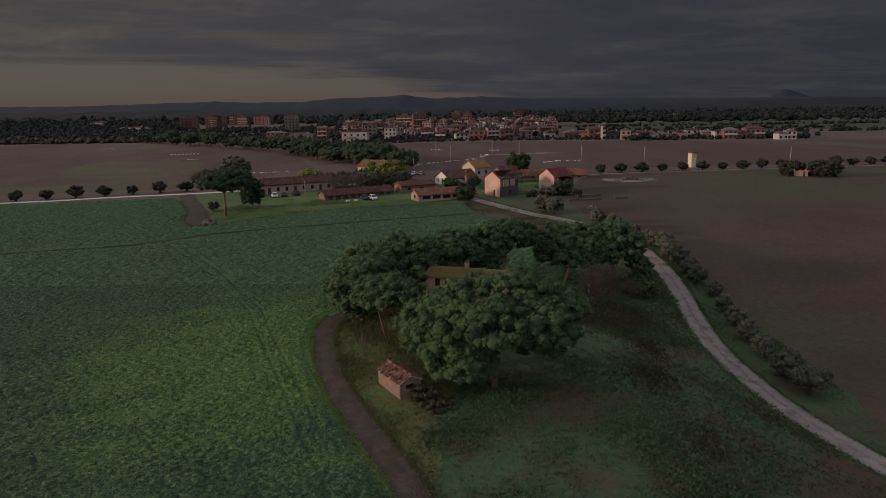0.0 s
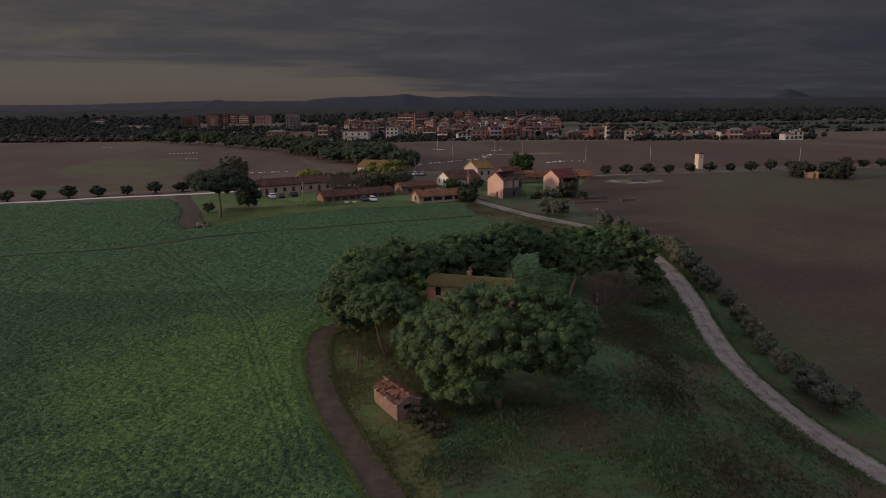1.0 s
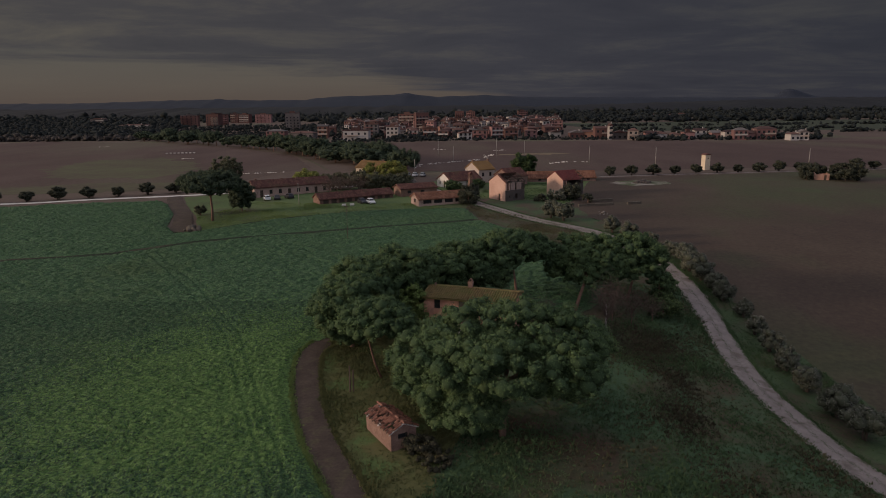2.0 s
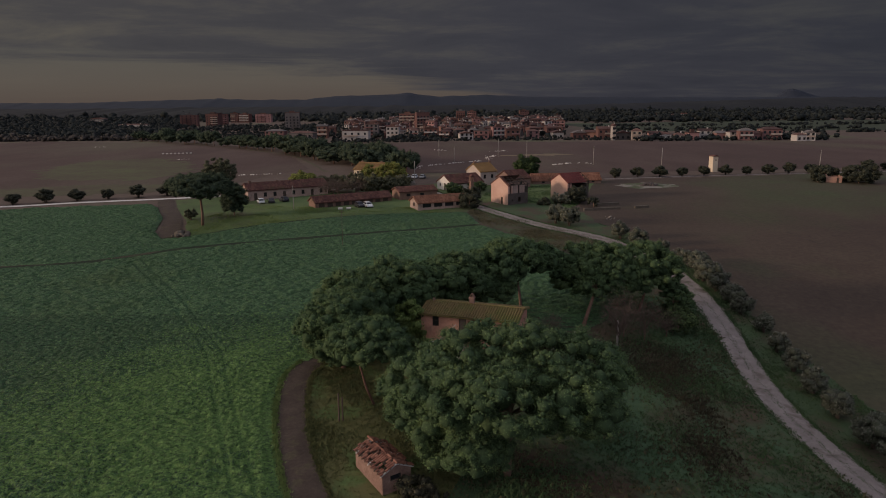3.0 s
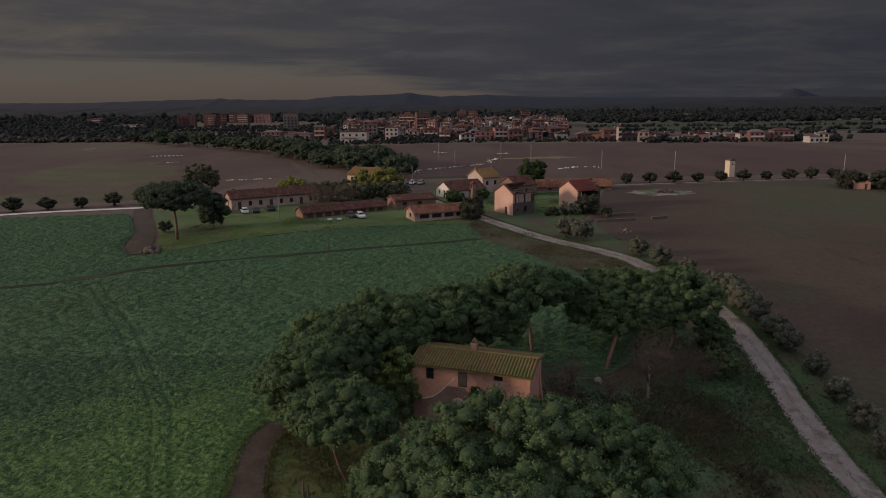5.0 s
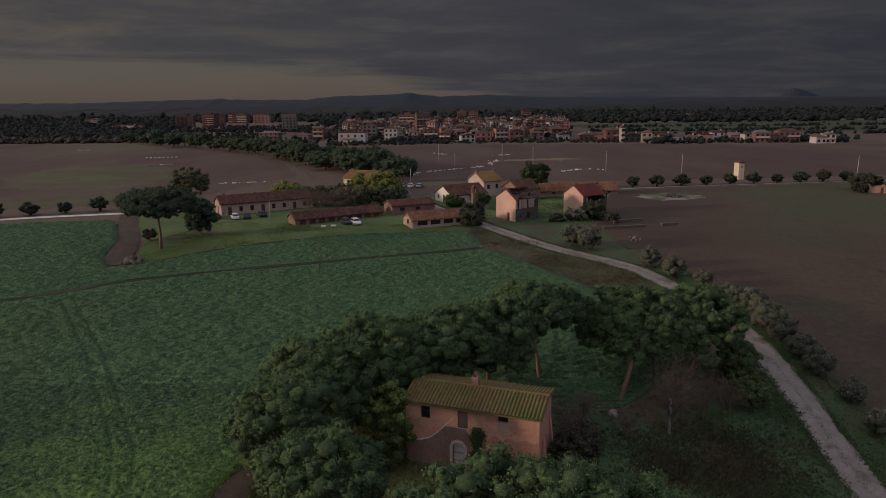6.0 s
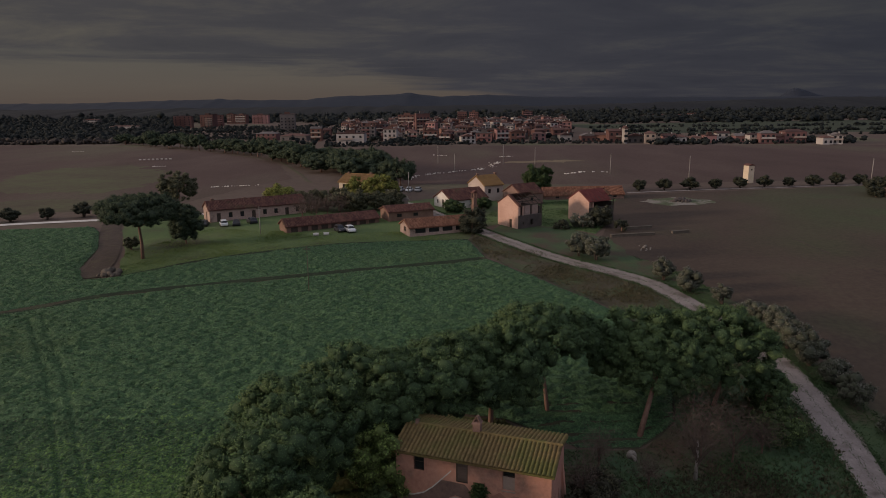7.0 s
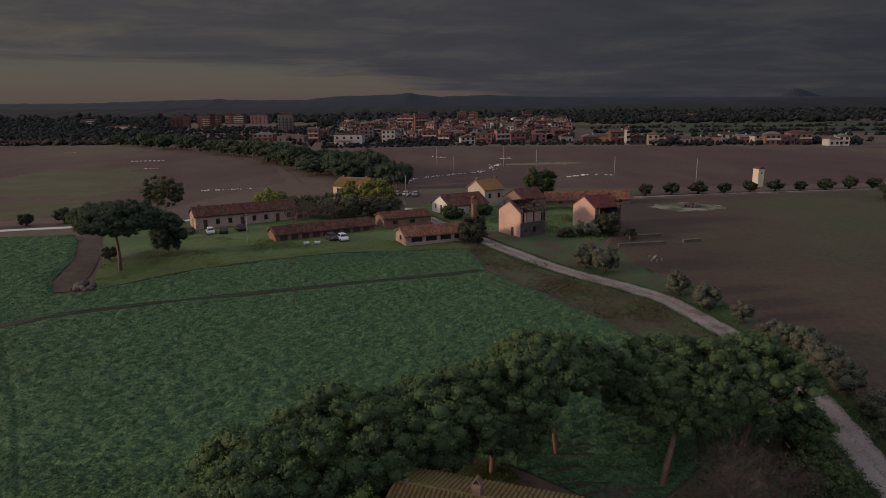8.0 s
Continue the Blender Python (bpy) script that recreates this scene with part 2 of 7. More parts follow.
M = {
    "darkwall": surface("dark_masonry", [(0.050, 0.042, 0.040), (0.082, 0.068, 0.062), (0.12, 0.095, 0.082)], 0.6, 6.0, 0.95, 0.6, 0.03),
    "lime": surface("yellow_green_leaves", [(0.120, 0.190, 0.050), (0.175, 0.25, 0.065), (0.24, 0.31, 0.085)], 0.4, 2.0, 0.75, 0.0, island=0.3),
    # the core entries are leaf colours darkened for shade inside the crowns
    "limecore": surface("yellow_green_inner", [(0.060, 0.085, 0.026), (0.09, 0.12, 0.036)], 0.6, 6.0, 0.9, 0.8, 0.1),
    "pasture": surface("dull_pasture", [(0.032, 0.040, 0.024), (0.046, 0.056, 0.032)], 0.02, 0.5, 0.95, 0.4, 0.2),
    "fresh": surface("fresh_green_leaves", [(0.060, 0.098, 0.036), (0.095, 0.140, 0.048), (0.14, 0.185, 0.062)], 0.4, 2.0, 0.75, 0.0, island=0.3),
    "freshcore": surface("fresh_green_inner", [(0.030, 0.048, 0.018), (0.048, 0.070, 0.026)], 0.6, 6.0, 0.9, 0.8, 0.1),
    "palebark": surface("pale_smooth_bark", [(0.22, 0.19, 0.165), (0.34, 0.30, 0.27)], 0.9, 6.0, 0.9, 0.5, 0.02, stretch=(1, 1, 0.35)),
    "dampplaster": surface("damp_plaster", [(0.22, 0.130, 0.100), (0.32, 0.185, 0.142), (0.41, 0.24, 0.180)], 0.7, 4.0, 0.93, 0.4, 0.02),
    "cowwall": surface("faded_pink_wall", [(0.27, 0.185, 0.155), (0.37, 0.265, 0.225), (0.46, 0.345, 0.30)], 0.4, 3.0, 0.93, 0.4, 0.02, patch=((0.22, 0.15, 0.12), 0.4, 0.54, 0.68)),
    "barntile": surface("orange_brown_tile", [(0.130, 0.058, 0.038), (0.190, 0.088, 0.056), (0.245, 0.120, 0.078)], 0.4, 5.0, 0.9, 0.4, 0.02, island=0.4, patch=((0.085, 0.062, 0.036), 0.3, 0.60, 0.74)),
    "lawnblade": surface("lawn_grass_blades", [(0.085, 0.130, 0.044), (0.125, 0.178, 0.056), (0.165, 0.205, 0.068)], 0.12, 1.0, 0.85, 0.0, island=0.25),
    "dullneedle": surface("dull_pine_needles", [(0.040, 0.060, 0.036), (0.060, 0.084, 0.046), (0.086, 0.106, 0.056)], 0.12, 1.0, 0.8, 0.0, island=0.2),
    "dullneedlecore": surface("dull_pine_inner", [(0.020, 0.031, 0.019), (0.034, 0.048, 0.029)], 0.3, 3.0, 0.9, 0.6, 0.1),
    "shedtile": surface("orange_clay_tiles", [(0.115, 0.052, 0.038), (0.19, 0.084, 0.058), (0.27, 0.13, 0.09)], 0.9, 6.0, 0.9, 0.4, 0.02, island=0.4),
    # crop leaf with warm sunlight put into a yellower, brighter colour
    "sunlitcrop": surface("sunlit_crop_leaf", [(0.008, 0.018, 0.005), (0.088, 0.164, 0.042), (0.195, 0.305, 0.084)], 3.2, 8.0, 0.7, 1.0, 0.24, island=0.10),
    "furrow": surface("furrow_and_edge_shade", [(0.010, 0.018, 0.009), (0.018, 0.030, 0.014), (0.034, 0.050, 0.022)], 0.5, 5.0, 0.95, 0.9, 0.15),
    "groveblade": surface("dry_olive_grass", [(0.058, 0.070, 0.026), (0.086, 0.094, 0.034), (0.120, 0.115, 0.044)], 0.2, 1.0, 0.85, 0.0, island=0.3),
    "dirtypink": surface("dirty_plaster", [(0.13, 0.088, 0.076), (0.20, 0.13, 0.108), (0.29, 0.18, 0.145)], 0.6, 4.0, 0.93, 0.4, 0.02),
    "stubble": surface("pale_stubble", [(0.15, 0.115, 0.075), (0.20, 0.155, 0.098)], 0.05, 0.8, 0.95, 0.5, 0.2),
    "olddoor": surface("grey_door", [(0.34, 0.32, 0.31), (0.50, 0.47, 0.45)], 1.5, 8.0, 0.9, 0.3, 0.01),
    "infill": surface("dull_infill", [(0.30, 0.22, 0.185), (0.40, 0.31, 0.26)], 0.8, 5.0, 0.92, 0.3, 0.02),
    "bush": surface("bush_leaves", [(0.038, 0.043, 0.028), (0.058, 0.063, 0.042), (0.084, 0.086, 0.058)], 0.5, 2.0, 0.7, 0.0, island=0.3),
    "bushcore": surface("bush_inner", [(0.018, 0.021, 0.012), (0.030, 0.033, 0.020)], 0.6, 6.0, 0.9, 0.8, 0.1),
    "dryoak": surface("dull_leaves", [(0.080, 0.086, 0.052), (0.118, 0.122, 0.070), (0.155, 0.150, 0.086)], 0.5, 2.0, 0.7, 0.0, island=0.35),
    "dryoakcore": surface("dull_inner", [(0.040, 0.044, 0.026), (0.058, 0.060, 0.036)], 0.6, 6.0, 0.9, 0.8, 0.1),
    "fallow": surface("fallow_soil", [(0.044, 0.039, 0.026), (0.066, 0.056, 0.036), (0.090, 0.078, 0.050)], 0.25, 2.5, 0.95, 0.8, 0.10, patch=((0.056, 0.078, 0.036), 0.22, 0.46, 0.62)),
    "dullstone": surface("earthy_stone", [(0.085, 0.070, 0.055), (0.145, 0.122, 0.098)], 0.8, 7.0, 0.9, 0.5, 0.05),
    "palegreen": surface("young_crop", [(0.066, 0.048, 0.037), (0.082, 0.074, 0.043), (0.094, 0.102, 0.048)], 0.05, 0.5, 0.95, 0.6, 0.2),
    "plain": surface("far_field_soil", [(0.075, 0.052, 0.042), (0.102, 0.073, 0.058), (0.125, 0.095, 0.074)], 0.012, 0.4, 0.95, 0.5, 0.3, patch=((0.085, 0.092, 0.048), 0.006, 0.54, 0.64)),
    "plough": surface("ploughed_soil", [(0.054, 0.033, 0.029), (0.077, 0.048, 0.041), (0.102, 0.070, 0.058)], 0.05, 1.6, 0.95, 0.7, 0.25, stretch=(1.0, 0.35, 1.0), patch=((0.094, 0.076, 0.053), 0.010, 0.52, 0.68)),
    "rfield": surface("sown_field", [(0.045, 0.031, 0.025), (0.065, 0.046, 0.034), (0.087, 0.066, 0.047)], 0.035, 1.2, 0.95, 0.7, 0.2, patch=((0.056, 0.070, 0.031), 0.012, 0.47, 0.64)),
    "crop": surface("crop_soil", [(0.034, 0.032, 0.020), (0.050, 0.044, 0.027), (0.042, 0.060, 0.027)], 0.2, 2.6, 0.95, 0.9, 0.35),
    # near-black end of both crop leaf colours paints shaded pits between heads
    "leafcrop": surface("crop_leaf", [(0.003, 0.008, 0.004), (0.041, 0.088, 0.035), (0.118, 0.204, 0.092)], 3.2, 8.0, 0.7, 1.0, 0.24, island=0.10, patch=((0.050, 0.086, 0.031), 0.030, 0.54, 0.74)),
    "lawn": surface("farm_grass", [(0.050, 0.080, 0.030), (0.080, 0.120, 0.042), (0.120, 0.155, 0.055)], 0.07, 2.0, 0.9, 0.8, 0.12, patch=((0.062, 0.062, 0.034), 0.09, 0.48, 0.66)),
    "meadow": surface("rough_meadow", [(0.031, 0.059, 0.030), (0.053, 0.092, 0.044), (0.080, 0.118, 0.052)], 0.10, 2.5, 0.95, 0.8, 0.18, patch=((0.072, 0.050, 0.032), 0.085, 0.46, 0.60)),
    "grove": surface("grove_floor", [(0.072, 0.076, 0.030), (0.100, 0.100, 0.038), (0.124, 0.105, 0.046)], 0.15, 3.0, 0.95, 0.8, 0.12, patch=((0.085, 0.125, 0.042), 0.2, 0.50, 0.62)),
    "verge": surface("verge_grass", [(0.036, 0.060, 0.029), (0.052, 0.080, 0.036), (0.072, 0.094, 0.043)], 0.2, 3.0, 0.9, 0.5, 0.1, patch=((0.066, 0.052, 0.035), 0.16, 0.44, 0.60)),
    "gravel": surface("pale_gravel", [(0.15, 0.125, 0.115), (0.225, 0.19, 0.175), (0.31, 0.27, 0.25)], 0.5, 5.0, 0.95, 0.4, 0.04, patch=((0.13, 0.105, 0.09), 0.35, 0.54, 0.66)),
    "track": surface("bare_earth_track", [(0.040, 0.029, 0.023), (0.060, 0.044, 0.035), (0.085, 0.064, 0.052)], 0.5, 3.5, 0.95, 0.9, 0.10, patch=((0.075, 0.062, 0.040), 0.6, 0.54, 0.66)),
    "rubblepatch": surface("broken_concrete", [(0.13, 0.11, 0.085), (0.21, 0.19, 0.16), (0.30, 0.28, 0.25)], 0.5, 3.0, 0.95, 0.6, 0.05, patch=((0.075, 0.088, 0.045), 0.22, 0.44, 0.56)),
    "stone": surface("weathered_stone", [(0.16, 0.14, 0.12), (0.28, 0.25, 0.22)], 0.8, 7.0, 0.9, 0.5, 0.05),
    "paleroad": surface("white_road", [(0.48, 0.45, 0.41), (0.62, 0.59, 0.55)], 0.3, 3.0, 0.9, 0.2, 0.03),
    "bramble": surface("bramble_leaves", [(0.046, 0.048, 0.028), (0.070, 0.068, 0.038), (0.096, 0.088, 0.050)], 0.5, 2.0, 0.8, 0.0, island=0.3),
    "bramblecore": surface("bramble_inner", [(0.022, 0.022, 0.014), (0.036, 0.034, 0.022)], 0.6, 6.0, 0.9, 0.8, 0.1),
    "barewood": surface("bare_thicket", [(0.032, 0.029, 0.027), (0.048, 0.041, 0.037), (0.068, 0.056, 0.047)], 0.02, 0.3, 0.95, 0.0, island=0.3),
    "bracken": surface("dead_bracken", [(0.036, 0.034, 0.020), (0.054, 0.045, 0.027), (0.076, 0.058, 0.036)], 0.12, 1.5, 0.9, 0.0, island=0.3),
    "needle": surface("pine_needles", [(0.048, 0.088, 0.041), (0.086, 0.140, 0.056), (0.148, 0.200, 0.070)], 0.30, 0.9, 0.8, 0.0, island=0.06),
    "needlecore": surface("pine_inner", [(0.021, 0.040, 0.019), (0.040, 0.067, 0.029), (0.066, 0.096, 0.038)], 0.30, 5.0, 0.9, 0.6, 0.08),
    "olive": surface("olive_leaves", [(0.090, 0.094, 0.074), (0.138, 0.138, 0.110), (0.195, 0.190, 0.156)], 0.5, 2.0, 0.7, 0.0, island=0.25),
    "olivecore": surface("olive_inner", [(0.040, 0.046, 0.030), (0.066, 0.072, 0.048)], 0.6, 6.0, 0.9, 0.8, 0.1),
    "broad": surface("broad_leaves", [(0.024, 0.045, 0.016), (0.042, 0.070, 0.022), (0.075, 0.10, 0.030)], 0.4, 2.0, 0.75, 0.0, island=0.35),
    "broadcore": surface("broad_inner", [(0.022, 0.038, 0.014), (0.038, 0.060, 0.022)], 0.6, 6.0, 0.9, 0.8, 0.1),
    "yellow": surface("autumn_leaves", [(0.125, 0.160, 0.042), (0.19, 0.220, 0.055), (0.28, 0.275, 0.070)], 0.4, 2.0, 0.75, 0.0, island=0.35),
    "yellowcore": surface("autumn_inner", [(0.06, 0.062, 0.016), (0.11, 0.10, 0.022)], 0.6, 6.0, 0.9, 0.8, 0.1),
    "twig": surface("bare_twigs", [(0.078, 0.056, 0.046), (0.125, 0.092, 0.076)], 0.8, 5.0, 0.9, 0.0, island=0.3),
    "bark": surface("pine_bark", [(0.11, 0.062, 0.046), (0.185, 0.112, 0.084), (0.25, 0.165, 0.13)], 0.9, 6.0, 0.95, 0.8, 0.05, stretch=(1, 1, 0.35)),
    "wood": surface("far_woods", [(0.008, 0.011, 0.012), (0.013, 0.017, 0.017), (0.022, 0.026, 0.023)], 0.012, 0.2, 0.95, 0.0, island=0.2),
    "pink": surface("pink_plaster", [(0.38, 0.185, 0.135), (0.50, 0.255, 0.185), (0.56, 0.31, 0.23)], 0.35, 3.5, 0.92, 0.35, 0.02, patch=((0.27, 0.165, 0.13), 0.30, 0.56, 0.70)),
    # pink plaster with the shade of the lower wall put into its colour
    "pinkshade": surface("shaded_pink_plaster", [(0.29, 0.145, 0.110), (0.38, 0.195, 0.148), (0.46, 0.245, 0.185)], 0.5, 4.0, 0.93, 0.4, 0.02, patch=((0.22, 0.13, 0.105), 0.5, 0.52, 0.68)),
    "palepink": surface("pale_pink_plaster", [(0.40, 0.245, 0.195), (0.50, 0.320, 0.255), (0.57, 0.385, 0.315)], 0.3, 3.0, 0.92, 0.3, 0.02, patch=((0.30, 0.18, 0.14), 0.25, 0.58, 0.74)),
    "white": surface("white_plaster", [(0.50, 0.46, 0.42), (0.64, 0.60, 0.55)], 0.4, 3.0, 0.9, 0.2, 0.01),
    "palecream": surface("pale_cream_plaster", [(0.37, 0.300, 0.260), (0.48, 0.395, 0.345)], 0.4, 3.0, 0.92, 0.2, 0.01),
    "cream": surface("cream_plaster", [(0.52, 0.42, 0.31), (0.64, 0.54, 0.41)], 0.4, 3.0, 0.9, 0.2, 0.01),
    "brick": surface("dark_brick", [(0.12, 0.075, 0.058), (0.19, 0.115, 0.088), (0.25, 0.17, 0.13)], 0.5, 6.0, 0.92, 0.6, 0.03),
    "shedwall": surface("shed_masonry", [(0.14, 0.086, 0.070), (0.22, 0.135, 0.108), (0.30, 0.20, 0.165)], 1.2, 7.0, 0.95, 0.8, 0.03),
    "mosstile": surface("mossy_clay_tile", [(0.105, 0.076, 0.034), (0.175, 0.124, 0.052), (0.25, 0.175, 0.086)], 0.4, 5.0, 0.9, 0.4, 0.02, island=0.10, patch=((0.115, 0.112, 0.034), 0.40, 0.46, 0.64)),
    "tile": surface("clay_tile", [(0.072, 0.032, 0.028), (0.108, 0.048, 0.040), (0.150, 0.074, 0.056)], 0.4, 5.0, 0.9, 0.4, 0.02, island=0.4, patch=((0.085, 0.062, 0.036), 0.3, 0.58, 0.72)),
    "redtile": surface("red_tile", [(0.125, 0.034, 0.032), (0.175, 0.050, 0.044)], 0.4, 5.0, 0.85, 0.4, 0.02, island=0.3),
    "goldtile": surface("ochre_tile", [(0.20, 0.115, 0.048), (0.27, 0.160, 0.066)], 0.4, 5.0, 0.85, 0.4, 0.02, island=0.3),
    "timber": surface("old_timber", [(0.045, 0.034, 0.028), (0.085, 0.064, 0.05)], 0.8, 8.0, 0.9, 0.4, 0.02, stretch=(1, 1, 0.3)),
    "shutter": surface("faded_shutter", [(0.085, 0.066, 0.058), (0.13, 0.10, 0.09)], 0.8, 8.0, 0.85, 0.3, 0.01, stretch=(1, 1, 4)),
    "pole": surface("grey_pole", [(0.24, 0.22, 0.20), (0.34, 0.31, 0.28)], 0.8, 6.0, 0.85, 0.2, 0.01),
    "metal": surface("grey_metal", [(0.30, 0.30, 0.30), (0.42, 0.42, 0.42)], 0.8, 6.0, 0.5, 0.1, 0.01, metal=0.3),
    "rubber": surface("black_rubber", [(0.02, 0.02, 0.02), (0.035, 0.035, 0.035)], 1.0, 9.0, 0.8, 0.1, 0.01),
    # blue haze of distance is put into the hill and mountain colours
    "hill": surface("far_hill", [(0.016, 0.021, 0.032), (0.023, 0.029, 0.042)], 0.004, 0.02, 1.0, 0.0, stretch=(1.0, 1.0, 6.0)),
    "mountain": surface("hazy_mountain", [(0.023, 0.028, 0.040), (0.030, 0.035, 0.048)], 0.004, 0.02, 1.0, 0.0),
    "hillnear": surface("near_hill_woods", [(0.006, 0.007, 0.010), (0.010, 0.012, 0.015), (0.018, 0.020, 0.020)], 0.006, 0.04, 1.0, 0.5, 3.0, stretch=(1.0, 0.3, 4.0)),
    "tower": surface("apartment_render", [(0.085, 0.044, 0.040), (0.145, 0.074, 0.064)], 0.1, 1.5, 0.9, 0.1, 0.01, random=0.5),
    "townpink": surface("rose_render", [(0.17, 0.090, 0.085), (0.31, 0.170, 0.158)], 0.1, 1.5, 0.9, 0.1, 0.01, random=0.6),
    "townorange": surface("orange_render", [(0.16, 0.082, 0.064), (0.24, 0.130, 0.100)], 0.1, 1.5, 0.9, 0.1, 0.01, random=0.6),
    "towngrey": surface("grey_render", [(0.085, 0.074, 0.072), (0.15, 0.130, 0.125)], 0.1, 1.5, 0.9, 0.1, 0.01, random=0.5),
    "townroof": surface("town_roof_tile", [(0.050, 0.028, 0.026), (0.085, 0.046, 0.040), (0.12, 0.066, 0.055)], 0.1, 1.5, 0.9, 0.1, 0.01, random=0.5),
    "townwhite": surface("white_render", [(0.31, 0.28, 0.262), (0.40, 0.365, 0.342)], 0.1, 1.5, 0.9, 0.1, 0.01, random=0.5),
    "towncream": surface("cream_render", [(0.28, 0.225, 0.190), (0.38, 0.310, 0.265)], 0.1, 1.5, 0.9, 0.1, 0.01, random=0.4),
    "carwhite": surface("white_car_paint", [(0.62, 0.62, 0.62), (0.70, 0.70, 0.70)], 0.5, 5.0, 0.3, 0.0),
    "cardark": surface("dark_car_paint", [(0.03, 0.03, 0.035), (0.05, 0.05, 0.055)], 0.5, 5.0, 0.3, 0.0),
}


def glass_material():
    m = bpy.data.materials.new("dark_glass")
    m.use_nodes = True
    shader = m.node_tree.nodes["Principled BSDF"]
    shader.inputs["Base Color"].default_value = (0.02, 0.022, 0.025, 1)
    shader.inputs["Roughness"].default_value = 0.15
    return m


M["glass"] = glass_material()


# ---- building helpers ----
def ground_z(x, y):
    """Height of the land: low by the lane, rising to the farm, level beyond."""
    x, y = np.asarray(x, float), np.asarray(y, float)
    a, b = np.tanh(x / 90.0), np.tanh((y - 130.0) / 90.0)
    dip = 1 / (1 + np.exp(-np.clip((x - 29.0) / 6.0, -60, 60))) / (1 + np.exp(np.clip((y - 112.0) / 12.0, -60, 60)))
    hollow = np.exp(-((x - 18.0) ** 2 + (y - 97.0) ** 2) / 120.0)
    land = 2.74 - 0.584 * a + 4.062 * b + 1.167 * a * b - 0.748 * a * a - 0.822 * b * b
    return land - dip * (5.807 + 0.959 * np.tanh((y - 100.0) / 40.0)) - 0.8 * hollow


def gz(x, y):
    return float(ground_z(x, y))


def mesh_of(name, verts, faces, material, smooth=False):
    """A mesh from arrays of vertices and of faces with equally many corners."""
    verts, faces = np.asarray(verts, np.float32), np.asarray(faces, np.int32)
    me = bpy.data.meshes.new(name)
    me.vertices.add(len(verts))
    me.vertices.foreach_set("co", verts.ravel())
    k = faces.shape[1]
    me.loops.add(faces.size)
    me.loops.foreach_set("vertex_index", faces.ravel())
    me.polygons.add(len(faces))
    me.polygons.foreach_set("loop_start", np.arange(0, faces.size, k, dtype=np.int32))
    if smooth:
        me.polygons.foreach_set("use_smooth", np.ones(len(faces), bool))
    me.update(calc_edges=True)
    me.validate()
    for m in material if isinstance(material, (list, tuple)) else (material,):
        me.materials.append(m)
    return me


class Geo:
    """Collects boxes, prisms and rods into one mesh."""

    def __init__(self):
        self.v, self.f = [], []

    def add(self, verts, faces):
        n = len(self.v)
        self.v += [tuple(p) for p in verts]
        self.f += [tuple(n + i for i in f) for f in faces]
        return self

    def box(self, x0, x1, y0, y1, z0, z1, m=None):
        p = [(x, y, z) for z in (z0, z1) for x, y in ((x0, y0), (x1, y0), (x1, y1), (x0, y1))]
        if m is not None:
            p = [m @ Vector(q) for q in p]
        return self.add(p, [(3, 2, 1, 0), (4, 5, 6, 7), (0, 1, 5, 4), (1, 2, 6, 5), (2, 3, 7, 6), (3, 0, 4, 7)])

    def prism(self, outline, way):
        """A flat outline of points pushed along way."""
        a = [Vector(p) for p in outline]
        n, w = len(a), Vector(way)
        faces = [tuple(range(n))[::-1], tuple(range(n, 2 * n))] + [(k, (k + 1) % n, n + (k + 1) % n, n + k) for k in range(n)]
        return self.add(a + [p + w for p in a], faces)

    def rod(self, points, radii, sides=7):
        pts = [Vector(p) for p in points]
        rings = []
        for k, p in enumerate(pts):
            d = (pts[min(k + 1, len(pts) - 1)] - pts[max(k - 1, 0)]).normalized()
            side = d.cross(Vector((0.3, 1, 0.2))).normalized()
            other = d.cross(side)
            rings.append([p + radii[k] * (math.cos(a) * side + math.sin(a) * other) for a in [2 * math.pi * s / sides for s in range(sides)]])
        faces = [(k * sides + s, k * sides + (s + 1) % sides, (k + 1) * sides + (s + 1) % sides, (k + 1) * sides + s) for k in range(len(pts) - 1) for s in range(sides)]
        faces += [tuple(range(sides))[::-1], tuple((len(pts) - 1) * sides + s for s in range(sides))]
        return self.add([v for r in rings for v in r], faces)

    def mesh(self, name, material, smooth=False):
        me = bpy.data.meshes.new(name)
        me.from_pydata(self.v, [], self.f)
        bm = bmesh.new()
        bm.from_mesh(me)
        bmesh.ops.recalc_face_normals(bm, faces=bm.faces)
        bm.to_mesh(me)
        bm.free()
        if smooth:
            for p in me.polygons:
                p.use_smooth = True
        me.materials.append(material)
        return me


def part(name, data, material, parent, label="", smooth=False):
    """One mesh under a thing or a part; data: a Geo or a finished mesh."""
    ob = new(name, data.mesh(name, material, smooth) if isinstance(data, Geo) else data)
    ob.parent = parent
    return tagged(ob, label)


def thing(name, x, y, turn=0.0, label="", category="", group="", z=None):
    ob = new(name)
    ob.empty_display_size = 0.5
    ob.matrix_basis = pose(x, y, gz(x, y) if z is None else z, 0, 0, turn)
    return tagged(ob, label, category, group)


def wander(outline, step, amount, closed=True, seed=0.0):
    """An outline resampled to short steps, its edge made uneven."""
    pts, out = [Vector((*p, 0)) for p in outline], []
    n = len(pts)
    for k in range(n if closed else n - 1):
        a, b = pts[k], pts[(k + 1) % n]
        cuts = max(1, int((b - a).length / step))
        for c in range(cuts):
            p = a.lerp(b, c / cuts)
            q = noise.noise_vector(p * 0.35 + Vector((seed, 0, 0))) * amount
            out.append((p.x + q.x, p.y + q.y))
    return out


